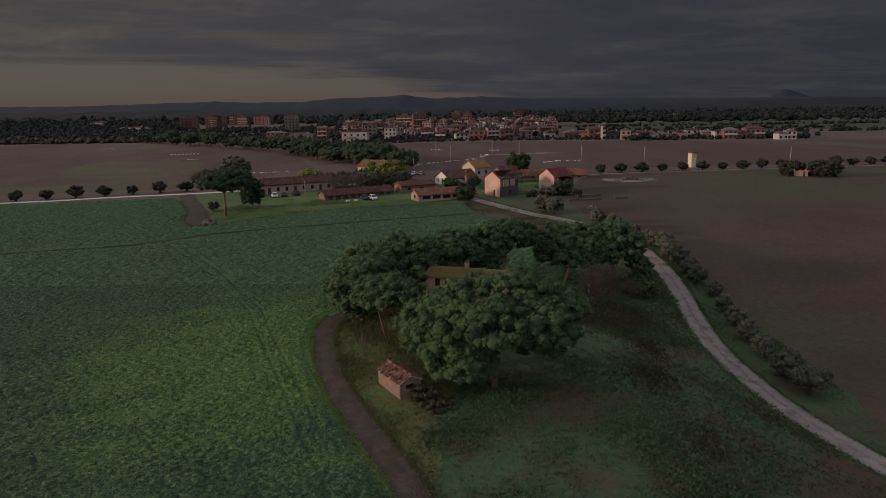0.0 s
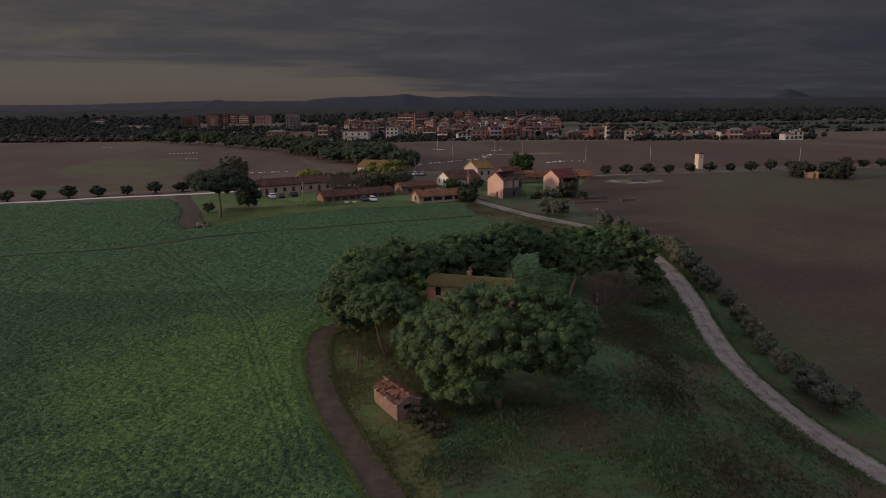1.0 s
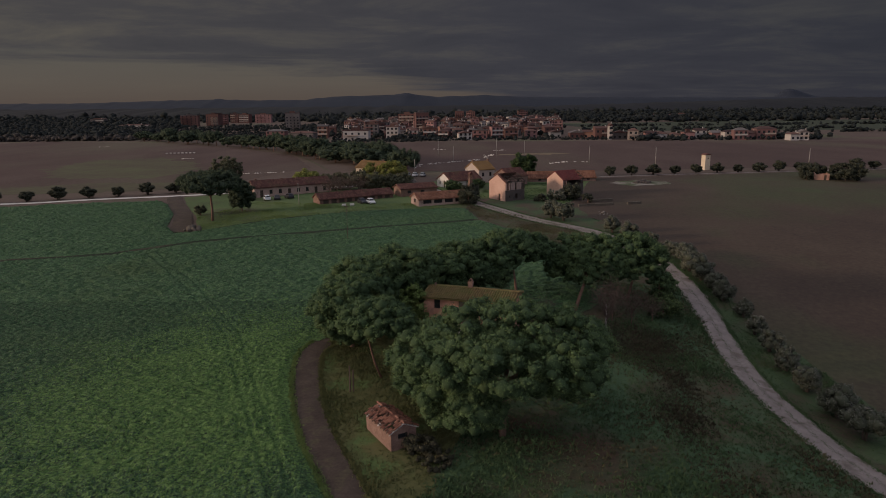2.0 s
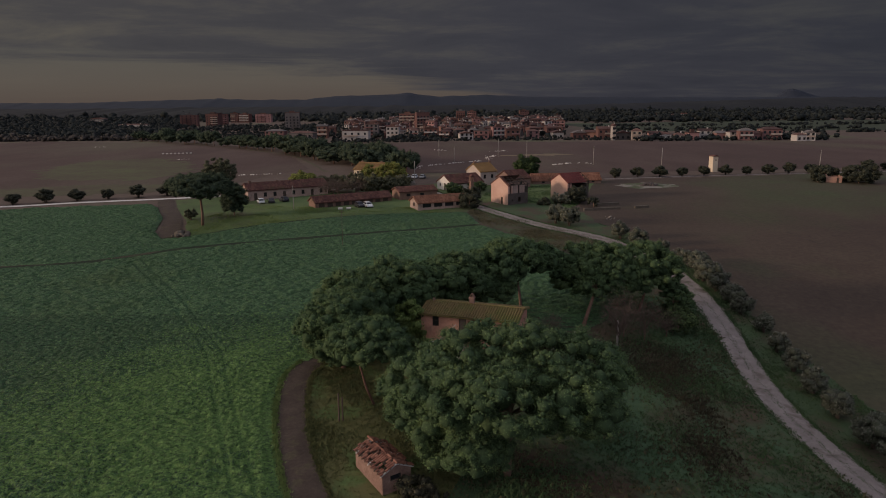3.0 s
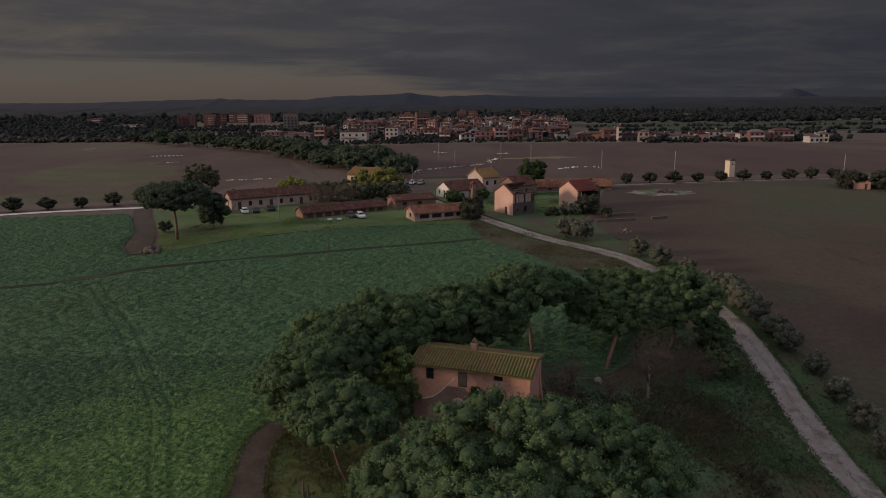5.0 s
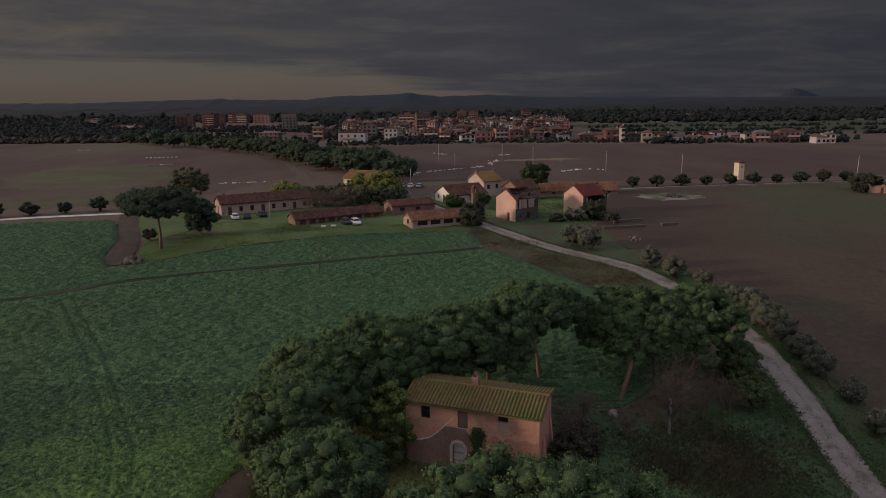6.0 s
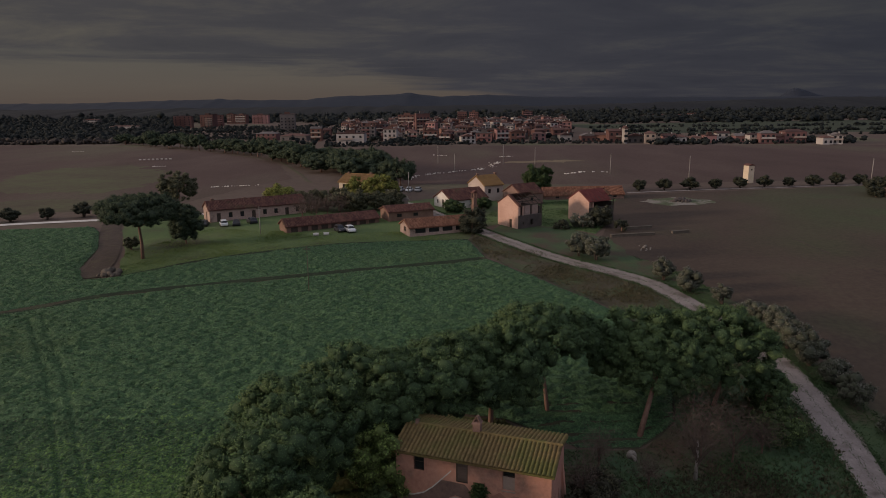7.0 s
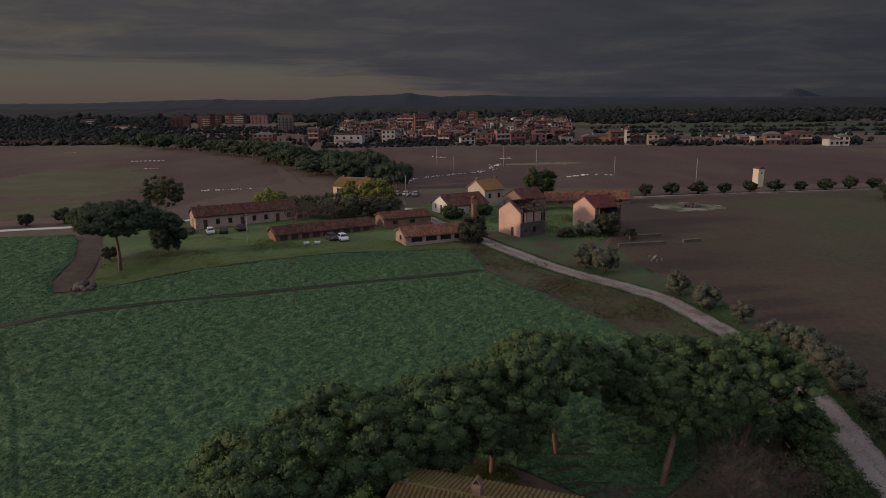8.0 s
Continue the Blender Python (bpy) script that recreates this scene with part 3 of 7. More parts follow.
def sheet(name, outline, lift, material, step, label, category, edge=0.4):
    """A patch of ground that follows the land, a little proud of it."""
    rim = wander(outline, min(step, 2.5), edge, seed=len(name))
    n = len(rim)
    xs, ys = [p[0] for p in rim], [p[1] for p in rim]
    inner = [(x, y) for x in np.arange(min(xs) + step / 2, max(xs), step) for y in np.arange(min(ys) + step / 2, max(ys), step)]
    verts = [Vector(p) for p in rim + inner]
    v, _, f, *_ = geometry.delaunay_2d_cdt(verts, [(k, (k + 1) % n) for k in range(n)], [], 1, 1e-4)
    z = ground_z([p.x for p in v], [p.y for p in v]) + lift
    ob = new(name, mesh_of(name, [(p.x, p.y, h) for p, h in zip(v, z)], [tuple(t) for t in f], material, True))
    return tagged(ob, label, category, kind="structure")


def smooth_line(points, step):
    """A curve through the points (Catmull-Rom)."""
    p = [Vector((*q, 0)) for q in points]
    p = [2 * p[0] - p[1]] + p + [2 * p[-1] - p[-2]]
    out = []
    for k in range(1, len(p) - 2):
        n = max(2, int((p[k + 1] - p[k]).length / step))
        for s in range(n):
            t = s / n
            out.append(0.5 * (2 * p[k] + (p[k + 1] - p[k - 1]) * t + (2 * p[k - 1] - 5 * p[k] + 4 * p[k + 1] - p[k + 2]) * t * t + (3 * p[k] - p[k - 1] - 3 * p[k + 1] + p[k + 2]) * t**3))
    return out + [p[-2]]


def ribbon(name, points, width, lift, material, label, category, step=1.2, ragged=0.25, crown=0.05):
    """A lane along a curve, slightly cambered, with uneven edges."""
    line = smooth_line(points, step)
    across = (-1.0, -0.55, 0.0, 0.55, 1.0)
    v, f = [], []
    for k, p in enumerate(line):
        d = (line[min(k + 1, len(line) - 1)] - line[max(k - 1, 0)]).normalized()
        side = Vector((-d.y, d.x, 0))
        for c in across:
            w = c * width / 2 * (1 + (ragged * noise.noise(p * 0.4 + side * c * 5) if abs(c) > 0.9 else 0))
            q = p + side * w
            v.append((q.x, q.y, gz(q.x, q.y) + lift + crown * (1 - c * c)))
    m = len(across)
    f = [(k * m + j, k * m + j + 1, (k + 1) * m + j + 1, (k + 1) * m + j) for k in range(len(line) - 1) for j in range(m - 1)]
    ob = new(name, mesh_of(name, v, f, material, True))
    return tagged(ob, label, category, kind="structure")


def inside(outline, x, y):
    """Which of the points x, y lie inside an outline."""
    hit = np.zeros(len(x), bool)
    n = len(outline)
    for k in range(n):
        (x0, y0), (x1, y1) = outline[k], outline[(k + 1) % n]
        cross = (y0 > y) != (y1 > y)
        with np.errstate(divide="ignore", invalid="ignore"):
            hit ^= cross & (x < (x1 - x0) * (y - y0) / (y1 - y0 if y1 != y0 else 1e-9) + x0)
    return hit


def near_line(points, x, y):
    """Distance of the points x, y to a line."""
    best = np.full(len(x), 1e9)
    for (x0, y0), (x1, y1) in zip(points, points[1:]):
        dx, dy = x1 - x0, y1 - y0
        t = np.clip(((x - x0) * dx + (y - y0) * dy) / (dx * dx + dy * dy), 0, 1)
        best = np.minimum(best, np.hypot(x - x0 - t * dx, y - y0 - t * dy))
    return best


def leaves(rng, at, out, size, wide=0.5, droop=0.5):
    """Triangular leaves at points, pointing outwards and sideways."""
    n = len(at)
    t = rng.normal(size=(n, 3))
    t -= out * (t * out).sum(1, keepdims=True)
    t /= np.linalg.norm(t, axis=1, keepdims=True) + 1e-9
    b = np.cross(out, t)
    s = (size * rng.uniform(0.6, 1.4, n))[:, None]
    tip = at + (out * (1 - droop) + b * droop) * s
    v = np.stack([at - t * s * wide, at + t * s * wide, tip], 1).reshape(-1, 3)
    return v, np.arange(3 * n).reshape(-1, 3)


def soft_normals(me, normals):
    """Lets dense foliage shade as soft clumps instead of single flat blades."""
    normals = normals / (np.linalg.norm(normals, axis=1, keepdims=True) + 1e-9)
    store = me.attributes.new("custom_normal", "FLOAT_VECTOR", "POINT")
    store.data.foreach_set("vector", normals.astype(np.float32).ravel())
    me.polygons.foreach_set("use_smooth", np.ones(len(me.polygons), bool))
    me.update()


def ball(fine):
    bm = bmesh.new()
    bmesh.ops.create_icosphere(bm, subdivisions=fine, radius=1.0)
    v = np.array([p.co for p in bm.verts])
    f = np.array([[q.index for q in p.verts] for p in bm.faces])
    bm.free()
    return v, f


BALL, SMALL_BALL = ball(2), ball(1)


def puffs(rng, centres, radii, leaf_n, leaf_size, squash=0.9, wide=0.5, droop=0.5, low=-0.55, knobs=4, core=None):
    """Cores and leaves of clumps, each with smaller knobs on top: vertices, triangles and the way out, for both."""
    cv, cf, cn, at, out, total = [], [], [], [], [], 0
    for c, r in zip(centres, radii):
        lumps = [(c, r, core or BALL, 0.80, 1.0)]
        for _ in range(knobs):
            d = rng.normal(size=3) * (1, 1, 0.7) + (0, 0, 0.5)
            d /= np.linalg.norm(d)
            lumps.append((c + d * r * rng.uniform(0.74, 0.98) * (1, 1, squash), r * rng.uniform(0.32, 0.54), SMALL_BALL, 0.60, 1.45))
        for p, s, (bv, bf), fill, thick in lumps:
            lump = 0.96 + 0.30 * np.sin(bv @ rng.normal(size=3) * 3.4 + rng.uniform(0, 6)) * np.cos(bv @ rng.normal(size=3) * 2.6)
            cv.append(p + bv * (fill * s * lump)[:, None] * (1, 1, squash))
            cf.append(bf + total)
            cn.append(bv)
            total += len(bv)
            n = max(5, int(leaf_n * thick * s * s))
            d = rng.normal(size=(n, 3))
            d /= np.linalg.norm(d, axis=1, keepdims=True)
            d = d[d[:, 2] > low]
            at.append(p + d * (s * rng.uniform(0.70, 1.08, len(d)))[:, None] * (1, 1, squash))
            out.append(d)
    at, out = np.concatenate(at), np.concatenate(out)
    return (np.concatenate(cv), np.concatenate(cf), np.concatenate(cn)), (*leaves(rng, at, out, leaf_size, wide, droop), np.repeat(out, 3, 0))


def crown_mesh(rng, name, centres, radii, leaf_n, leaf_size, mats, stray_by=0.3, **kw):
    """A crown as one mesh: inner clumps, coloured darker for the shaded gaps, and outer leaves."""
    (cv, cf, cn), (lv, lf, ln) = puffs(rng, centres, radii, leaf_n, leaf_size, **kw)
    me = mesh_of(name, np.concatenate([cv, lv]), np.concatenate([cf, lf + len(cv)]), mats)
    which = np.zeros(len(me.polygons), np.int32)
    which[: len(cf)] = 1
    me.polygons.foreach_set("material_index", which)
    stray = np.repeat(rng.normal(size=(len(lf), 3)), 3, 0) * stray_by
    soft_normals(me, np.concatenate([cn, ln + stray]))
    return me


def dome(rng, rx, ry, rz, n, r, flat=-0.15, inner=0.3):
    """Clump centres over an uneven dome, some inside it."""
    d = rng.normal(size=(n * 4, 3))
    d /= np.linalg.norm(d, axis=1, keepdims=True)
    d = d[d[:, 2] > flat]
    keep, gap = [], 1.35 * math.sqrt(2.4 / n)
    for p in d:
        if all((p - q) @ (p - q) > gap * gap for q in keep):
            keep.append(p)
        if len(keep) >= n:
            break
    d = np.array(keep)
    # big lobes with hollows between them
    axes = rng.normal(size=(max(5, n // 9), 3))
    axes[:, 2] = np.abs(axes[:, 2]) * 0.8
    axes /= np.linalg.norm(axes, axis=1, keepdims=True)
    near = (d @ axes.T).max(1)
    reach = 0.84 + 0.25 * np.clip((near - 0.80) / 0.18, 0, 1) + rng.uniform(-0.07, 0.07, len(d))
    c = d * reach[:, None] * (rx, ry, rz)
    core = rng.uniform(-0.6, 0.6, size=(int(n * inner), 3)) * (rx, ry, rz * 0.7)
    c = np.concatenate([c, core])
    return c, r * rng.uniform(0.75, 1.3, len(c))


# ---- land ----
def build_ground():
    def axis(lo, a, b, hi, fine, coarse):
        left = a - np.geomspace(fine, a - lo, coarse)[::-1]
        right = b + np.geomspace(fine, hi - b, coarse)
        return np.concatenate([left, np.arange(a, b + 0.01, fine), right])

    xs, ys = axis(-3600, -160, 200, 3600, 4.0, 26), axis(-900, 0, 300, 4900, 4.0, 26)
    gx, gy = np.meshgrid(xs, ys)
    v = np.stack([gx, gy, ground_z(gx, gy)], -1).reshape(-1, 3)
    n, m = len(xs), len(ys)
    k = (np.arange(m - 1)[:, None] * n + np.arange(n - 1)).ravel()
    ob = new("ground", mesh_of("ground", v, np.stack([k, k + 1, k + n + 1, k + n], 1), M["plain"], True))
    tagged(ob, "wide plain of bare brown farmland reaching the horizon", "ground", kind="structure")


build_ground()
TRACK = [(-1.5, 40.0), (-3.4, 47.6), (-6.5, 54.0), (-9.2, 59.7), (-12.1, 66.0), (-14.5, 73.2), (-16.1, 80.2), (-16.5, 85.2), (-15.6, 88.6)]
LANE = [(48.0, 49.0), (44.8, 55.0), (42.6, 59.2), (40.5, 64.5), (38.7, 70.5), (37.8, 77.1), (37.3, 85.2), (38.1, 95.4), (39.6, 106.0), (40.2, 116.0), (39.9, 123.3), (38.6, 130.6), (36.1, 137.2), (32.9, 146.0), (29.5, 150.7), (21.5, 159.4), (17.2, 165.7), (12.6, 173.9), (7.7, 183.4), (3.0, 193.0), (-1.8, 203.0), (-6.0, 213.0)]
STRIP = [(-120.0, 118.0), (-63.4, 132.3), (-51.6, 141.2), (-35.9, 146.9), (-18.3, 152.6), (1.1, 158.7), (6.3, 160.8)]
CROP = [(-2.6, 36.0), (-5.2, 47.6), (-8.6, 54.3), (-11.4, 60.5), (-14.2, 66.6), (-16.4, 74.0), (-18.0, 81.1), (-17.6, 87.0), (-14.5, 91.5), (-12.0, 98.0), (-2.0, 106.0), (6.0, 104.5), (12.0, 100.5), (18.0, 101.5), (22.5, 106.0), (27.5, 122.0), (23.7, 134.1), (15.7, 147.2), (7.3, 160.8), (4.6, 175.1), (-21.5, 172.2), (-41.2, 162.9), (-53.5, 150.8), (-58.8, 150.0), (-63.0, 156.7), (-67.5, 171.5), (-75.6, 187.4), (-79.4, 192.6), (-102.6, 190.4), (-140.0, 181.0), (-175.0, 165.0), (-150.0, 90.0), (-70.0, 36.0)]
MEADOW = [(-2.0, 36.0), (-4.4, 53.5), (-2.0, 60.0), (0.5, 66.0), (3.6, 75.0), (4.6, 87.5), (5.6, 96.0), (7.6, 100.4), (12.0, 100.3), (18.0, 101.3), (22.6, 105.8), (27.0, 122.5), (38.6, 124.5), (38.6, 115.0), (38.0, 106.0), (36.5, 95.4), (35.7, 85.2), (36.2, 77.1), (37.2, 70.0), (39.0, 64.0), (41.2, 58.4), (45.0, 50.0), (50.0, 38.0)]
GROVE = [(-3.0, 47.0), (-5.4, 53.5), (-7.8, 58.9), (-10.8, 65.4), (-13.4, 72.5), (-15.2, 79.4), (-15.6, 87.4), (-13.0, 98.0), (-3.0, 105.5), (6.0, 104.4), (8.0, 100.5), (6.0, 96.0), (5.0, 87.5), (4.0, 75.0), (0.8, 66.0), (-1.6, 60.0), (-1.0, 50.0)]
sheet("crop_field", CROP, 0.04, M["crop"], 5.0, "soil of the broad field under a dense leafy green crop", "field", 0.5)
sheet("meadow", MEADOW, 0.03, M["meadow"], 3.0, "rough dark green meadow with brown weedy patches", "meadow", 0.6)
sheet("grove_floor", GROVE, 0.05, M["grove"], 3.0, "olive-brown grass and needles under the pine grove", "ground", 0.5)
sheet("sown_field", [(52.0, 50.0), (47.8, 66.8), (48.6, 82.0), (47.4, 94.8), (46.0, 108.5), (44.2, 122.2), (42.2, 137.8), (38.8, 152.0), (33.0, 164.0), (31.5, 178.0), (36.0, 191.0), (42.0, 211.0), (47.0, 232.0), (120.0, 247.0), (260.0, 272.0), (330.0, 200.0), (260.0, 60.0), (120.0, 20.0)], 0.03, M["rfield"], 6.0, "large brown sown field with a faint green bloom", "field", 1.0)
sheet("verge_lawn", [(46.4, 55.0), (43.8, 60.0), (41.6, 65.2), (39.9, 71.0), (39.0, 77.3), (38.6, 85.2), (39.4, 95.2), (40.9, 105.8), (41.5, 116.0), (41.2, 123.6), (39.9, 131.2), (37.4, 138.0), (34.2, 147.0), (30.7, 152.0), (22.7, 160.6), (18.5, 166.8), (14.5, 175.0), (9.8, 183.5), (12.0, 190.0), (20.0, 188.0), (27.0, 184.0), (33.0, 175.0), (33.4, 163.6), (39.0, 152.4), (42.4, 138.0), (44.4, 122.4), (46.2, 108.7), (47.6, 95.0), (48.8, 82.0), (48.0, 66.6), (50.0, 56.0)], 0.05, M["verge"], 3.0, "strip of short green grass beside the lane", "verge", 1.3)
sheet("fallow_strip", [(4.8, 174.5), (6.5, 186.0), (10.6, 177.0), (15.6, 168.0), (20.0, 160.6), (28.0, 151.5), (31.6, 146.4), (34.6, 137.6), (37.2, 130.0), (38.4, 123.6), (29.0, 122.0), (24.2, 134.3), (16.0, 147.5), (7.7, 161.0)], 0.05, M["fallow"], 3.0, "bare brown soil strip between crop and lane", "soil", 0.5)
sheet("farm_lawn", [(4.4, 175.6), (-21.5, 172.7), (-41.2, 163.4), (-53.5, 151.6), (-57.0, 158.0), (-60.5, 167.5), (-68.8, 184.0), (-76.0, 200.0), (-60.0, 208.0), (-30.0, 216.0), (0.0, 230.0), (30.0, 236.0), (48.0, 231.0), (42.0, 212.0), (36.0, 192.0), (31.0, 180.0), (27.0, 184.5), (20.0, 188.5), (12.0, 190.5), (7.0, 186.0)], 0.06, M["lawn"], 5.0, "short farmyard grass round the farm buildings", "lawn", 0.5)
sheet("green_patch", [(-150.0, 262.0), (-176.0, 300.0), (-180.0, 345.0), (-150.0, 358.0), (-124.0, 332.0), (-102.0, 288.0), (-108.0, 252.0)], 0.05, M["palegreen"], 9.0, "pale green patch of young crop in the ploughed field", "field", 10.0)
sheet("stubble_band", [(-160.0, 226.0), (-120.0, 240.0), (-84.0, 236.0), (-82.0, 222.0), (-110.0, 214.0), (-150.0, 212.0)], 0.05, M["palegreen"], 7.0, "band of pale stubble along the road", "field", 5.0)
sheet("ploughed_field", [(-74.0, 222.0), (-66.0, 262.0), (-56.0, 285.0), (-78.0, 352.0), (-112.0, 410.0), (-190.0, 500.0), (-330.0, 560.0), (-420.0, 420.0), (-300.0, 236.0), (-150.0, 208.0)], 0.03, M["plough"], 12.0, "wide ploughed brown field with furrows", "field", 1.5)
sheet("ploughed_field_beyond", [(-14.0, 262.0), (-28.0, 330.0), (-60.0, 400.0), (-55.0, 470.0), (120.0, 462.0), (250.0, 440.0), (400.0, 430.0), (380.0, 300.0), (180.0, 272.0), (60.0, 256.0)], 0.03, M["plough"], 12.0, "wide ploughed brown field below the town", "field", 1.5)
sheet("stubble_patch", [(24.0, 337.0), (30.0, 345.0), (52.0, 350.0), (62.0, 344.0), (50.0, 338.0)], 0.06, M["stubble"], 8.0, "pale yellow stubble patch in the ploughed field", "field", 4.0)
sheet("far_pasture", [(150.0, 640.0), (150.0, 900.0), (420.0, 1000.0), (900.0, 1000.0), (800.0, 640.0), (500.0, 600.0)], 0.05, M["pasture"], 40.0, "dull green pasture beyond the town edge", "field", 6.0)
ribbon("lane", [(x - 0.45, y) for x, y in LANE], 3.9, 0.09, M["gravel"], "pale rutted gravel lane curving to the farm", "lane", 1.0, 0.28)
ribbon("earth_track", TRACK, 3.0, 0.09, M["track"], "bare brown earth track ending at the grove", "track", 1.0, 0.22)
ribbon("field_furrow", STRIP, 1.7, 0.07, M["furrow"], "narrow dark furrow across the crop", "furrow", 2.0, 0.4, 0.0)
# furrow at the crop's edge, its shadow line painted as a dark ribbon
ribbon("field_ditch", [(4.4, 175.3), (-8.0, 173.9), (-21.5, 172.4), (-41.2, 163.1), (-53.5, 151.2)], 1.0, 0.09, M["furrow"], "dark shadow line painted along the furrow between crop and farm grass", "ditch", 2.0, 0.6, 0.0)
ribbon("white_road", [(-175.0, 172.0), (-129.3, 190.1), (-114.9, 193.6), (-101.1, 198.6), (-80.2, 203.0), (-68.8, 206.3), (-58.0, 209.5), (-40.0, 216.0), (-20.0, 222.0), (-8.0, 217.0)], 2.6, 0.10, M["paleroad"], "straight pale road along the crop field", "road", 3.0, 0.15)
ribbon("avenue_verge", [(-46.0, 272.0), (-48.6, 276.8), (-58.0, 304.9), (-71.2, 340.9), (-84.1, 371.4), (-102.8, 397.8), (-122.0, 420.0)], 1.3, 0.07, M["palegreen"], "pale grass verge along the pine avenue", "verge", 4.0, 0.5)
ribbon("farm_drive", [(-79.5, 202.0), (-74.5, 190.0), (-68.5, 178.0), (-63.2, 166.0), (-60.0, 156.5), (-58.5, 150.5)], 4.2, 0.09, M["track"], "brown earth drive bending into the field", "track", 2.0, 0.2)
ribbon("cross_road", [(52.0, 236.5), (80.0, 242.5), (120.0, 249.5), (170.0, 257.5), (260.0, 271.0)], 2.2, 0.08, M["gravel"], "pale straight road behind the row of bushes", "road", 3.0, 0.2)
sheet("farm_yard", [(-9.0, 205.0), (-3.0, 204.0), (-3.2, 211.0), (-6.0, 219.0), (-14.0, 224.0), (-20.0, 219.0), (-13.0, 211.0)], 0.10, M["paleroad"], 3.0, "pale gravel yard between the farm buildings", "yard", 0.6)
sheet("rubble_ground", [(51.5, 219.5), (57.0, 213.0), (66.0, 214.5), (72.0, 219.0), (64.5, 227.0), (55.0, 224.5)], 0.08, M["rubblepatch"], 2.0, "bare patch of pale rubble in the field", "ground", 2.2)


def build_crop():
    """The leafy crop: a canopy of plant heads drawn out along the drill, with loose leaves over it, pressed down along wheel lines and the furrow."""
    rng = np.random.default_rng(3)
    wheel = [[(-56.1, 131.0), (-42.3, 112.2), (-28.5, 90.8), (-24.5, 80.9), (-18.2, 66.5), (-13.5, 55.2), (-9.0, 45.0)], [(-54.6, 131.6), (-40.8, 112.9), (-27.0, 91.5), (-23.0, 81.6), (-16.7, 67.2), (-12.0, 55.9)], [(-60.0, 83.0), (-40.0, 82.5), (-24.0, 85.0), (-17.0, 88.0)]]
    turn = radians(14)
    for name, lo, hi, step, heads, size in (("crop_plants", 36, 106.5, 0.150, 0.34, 0.12), ("crop_plants_beyond", 103, 196, 0.25, 0.54, 0.20)):
        xs, ys = np.arange(-140, 34, step), np.arange(lo, hi + step * 0.5, step)
        gx, gy = np.meshgrid(xs, ys)
        gx, gy = gx + rng.uniform(-0.3, 0.3, gx.shape) * step, gy + rng.uniform(-0.3, 0.3, gx.shape) * step
        # plant heads, one to a cell of a grid turned along the drill
        du, dv = (gx * math.cos(turn) + gy * math.sin(turn)) / 2.0 + 300.0, gy * math.cos(turn) - gx * math.sin(turn) + 300.0
        nu, nv = int(520 / heads), int(560 / heads)
        hu, hv = rng.uniform(0.1, 0.9, (2, nv, nu))
        hr = heads * rng.uniform(0.45, 0.95, (nv, nu))
        cu, cv = (du / heads).astype(int), (dv / heads).astype(int)
        h = np.zeros(gx.shape)
        for di in (-1, 0, 1):
            for dj in (-1, 0, 1):
                i, j = np.clip(cu + di, 0, nu - 1), np.clip(cv + dj, 0, nv - 1)
                pu, pv, r = (i + hu[j, i]) * heads, (j + hv[j, i]) * heads, hr[j, i]
                h = np.maximum(h, 1.05 * np.sqrt(np.maximum(r * r - (du - pu) ** 2 - (dv - pv) ** 2, 0)))
        x, y, h = gx.ravel(), gy.ravel(), h.ravel() + rng.uniform(-0.26, 0.26, gx.size) * step
        ok = inside(CROP, x, y) & (x > -0.78 * y - 6)
        index = np.full(len(x), -1)
        index[ok] = np.arange(ok.sum())
        n = len(xs)
        k = (np.arange(len(ys) - 1)[:, None] * n + np.arange(n - 1)).ravel()
        quads = index[np.stack([k, k + 1, k + n + 1, k + n], 1)]
        quads = quads[(quads >= 0).all(1)]
        x, y, h = x[ok], y[ok], h[ok]
        lush = np.array([noise.noise(Vector((a * 0.10 + b * 0.05, b * 0.22 - a * 0.10, 0))) + 0.3 * noise.noise(Vector((a * 0.4 + b * 0.2, b * 0.9 - a * 0.4, 4))) for a, b in zip(x, y)])
        h *= np.clip(1 + 0.45 * lush, 0.5, 1.6)
        track = np.minimum.reduce([near_line(w, x, y) for w in wheel])
        h = np.where(track < 0.19, h * 0.4, h)
        # open drill rows at the end of the field behind the house
        rows = np.clip((117.0 - y - 0.25 * (x - 14.0)) / 7.0, 0, 1) * (x > 7.5) * (x < 23.0) * (y > 100.0)
        h = h * (1 - 0.4 * rows) - 0.22 * rows * np.clip(0.3 + 0.9 * np.cos((y - 0.22 * x + 1.1 * lush) * 2 * math.pi / 1.5), 0, 1)
        h *= np.clip((near_line(CROP + CROP[:1], x, y) + 0.5 * lush) / 1.2, 0.08, 1)
        h = h * np.clip((106.5 - y) / 1.5 if lo < 100 else (y - 103.0) / 1.5, 0.05, 1)
        h = h * np.clip((near_line(TRACK, x, y) - 1.7) / 1.3, 0.1, 1)
        gap = near_line(STRIP, x, y)
        gap = gap + 0.5 * lush
        h = np.where(gap < 1.0, -0.12, h * np.clip((gap - 0.8) / 1.8, 0.15, 1))
        v = np.stack([x, y, ground_z(x, y) + 0.08 + h], 1)
        # loose leaves over the heads
        pick = rng.random(len(x)) < 0.42
        at = v[pick] + rng.normal(size=(pick.sum(), 3)) * (0.05, 0.05, 0.01) + (0, 0, 0.015)
        at = at[h[pick] > 0.03]
        d = rng.normal(size=(len(at), 3)) * (0.6, 0.6, 0.2) + (0, 0, 0.8)
        d /= np.linalg.norm(d, axis=1, keepdims=True)
        lv, lf = leaves(rng, at, d, size, 0.45, 0.8)
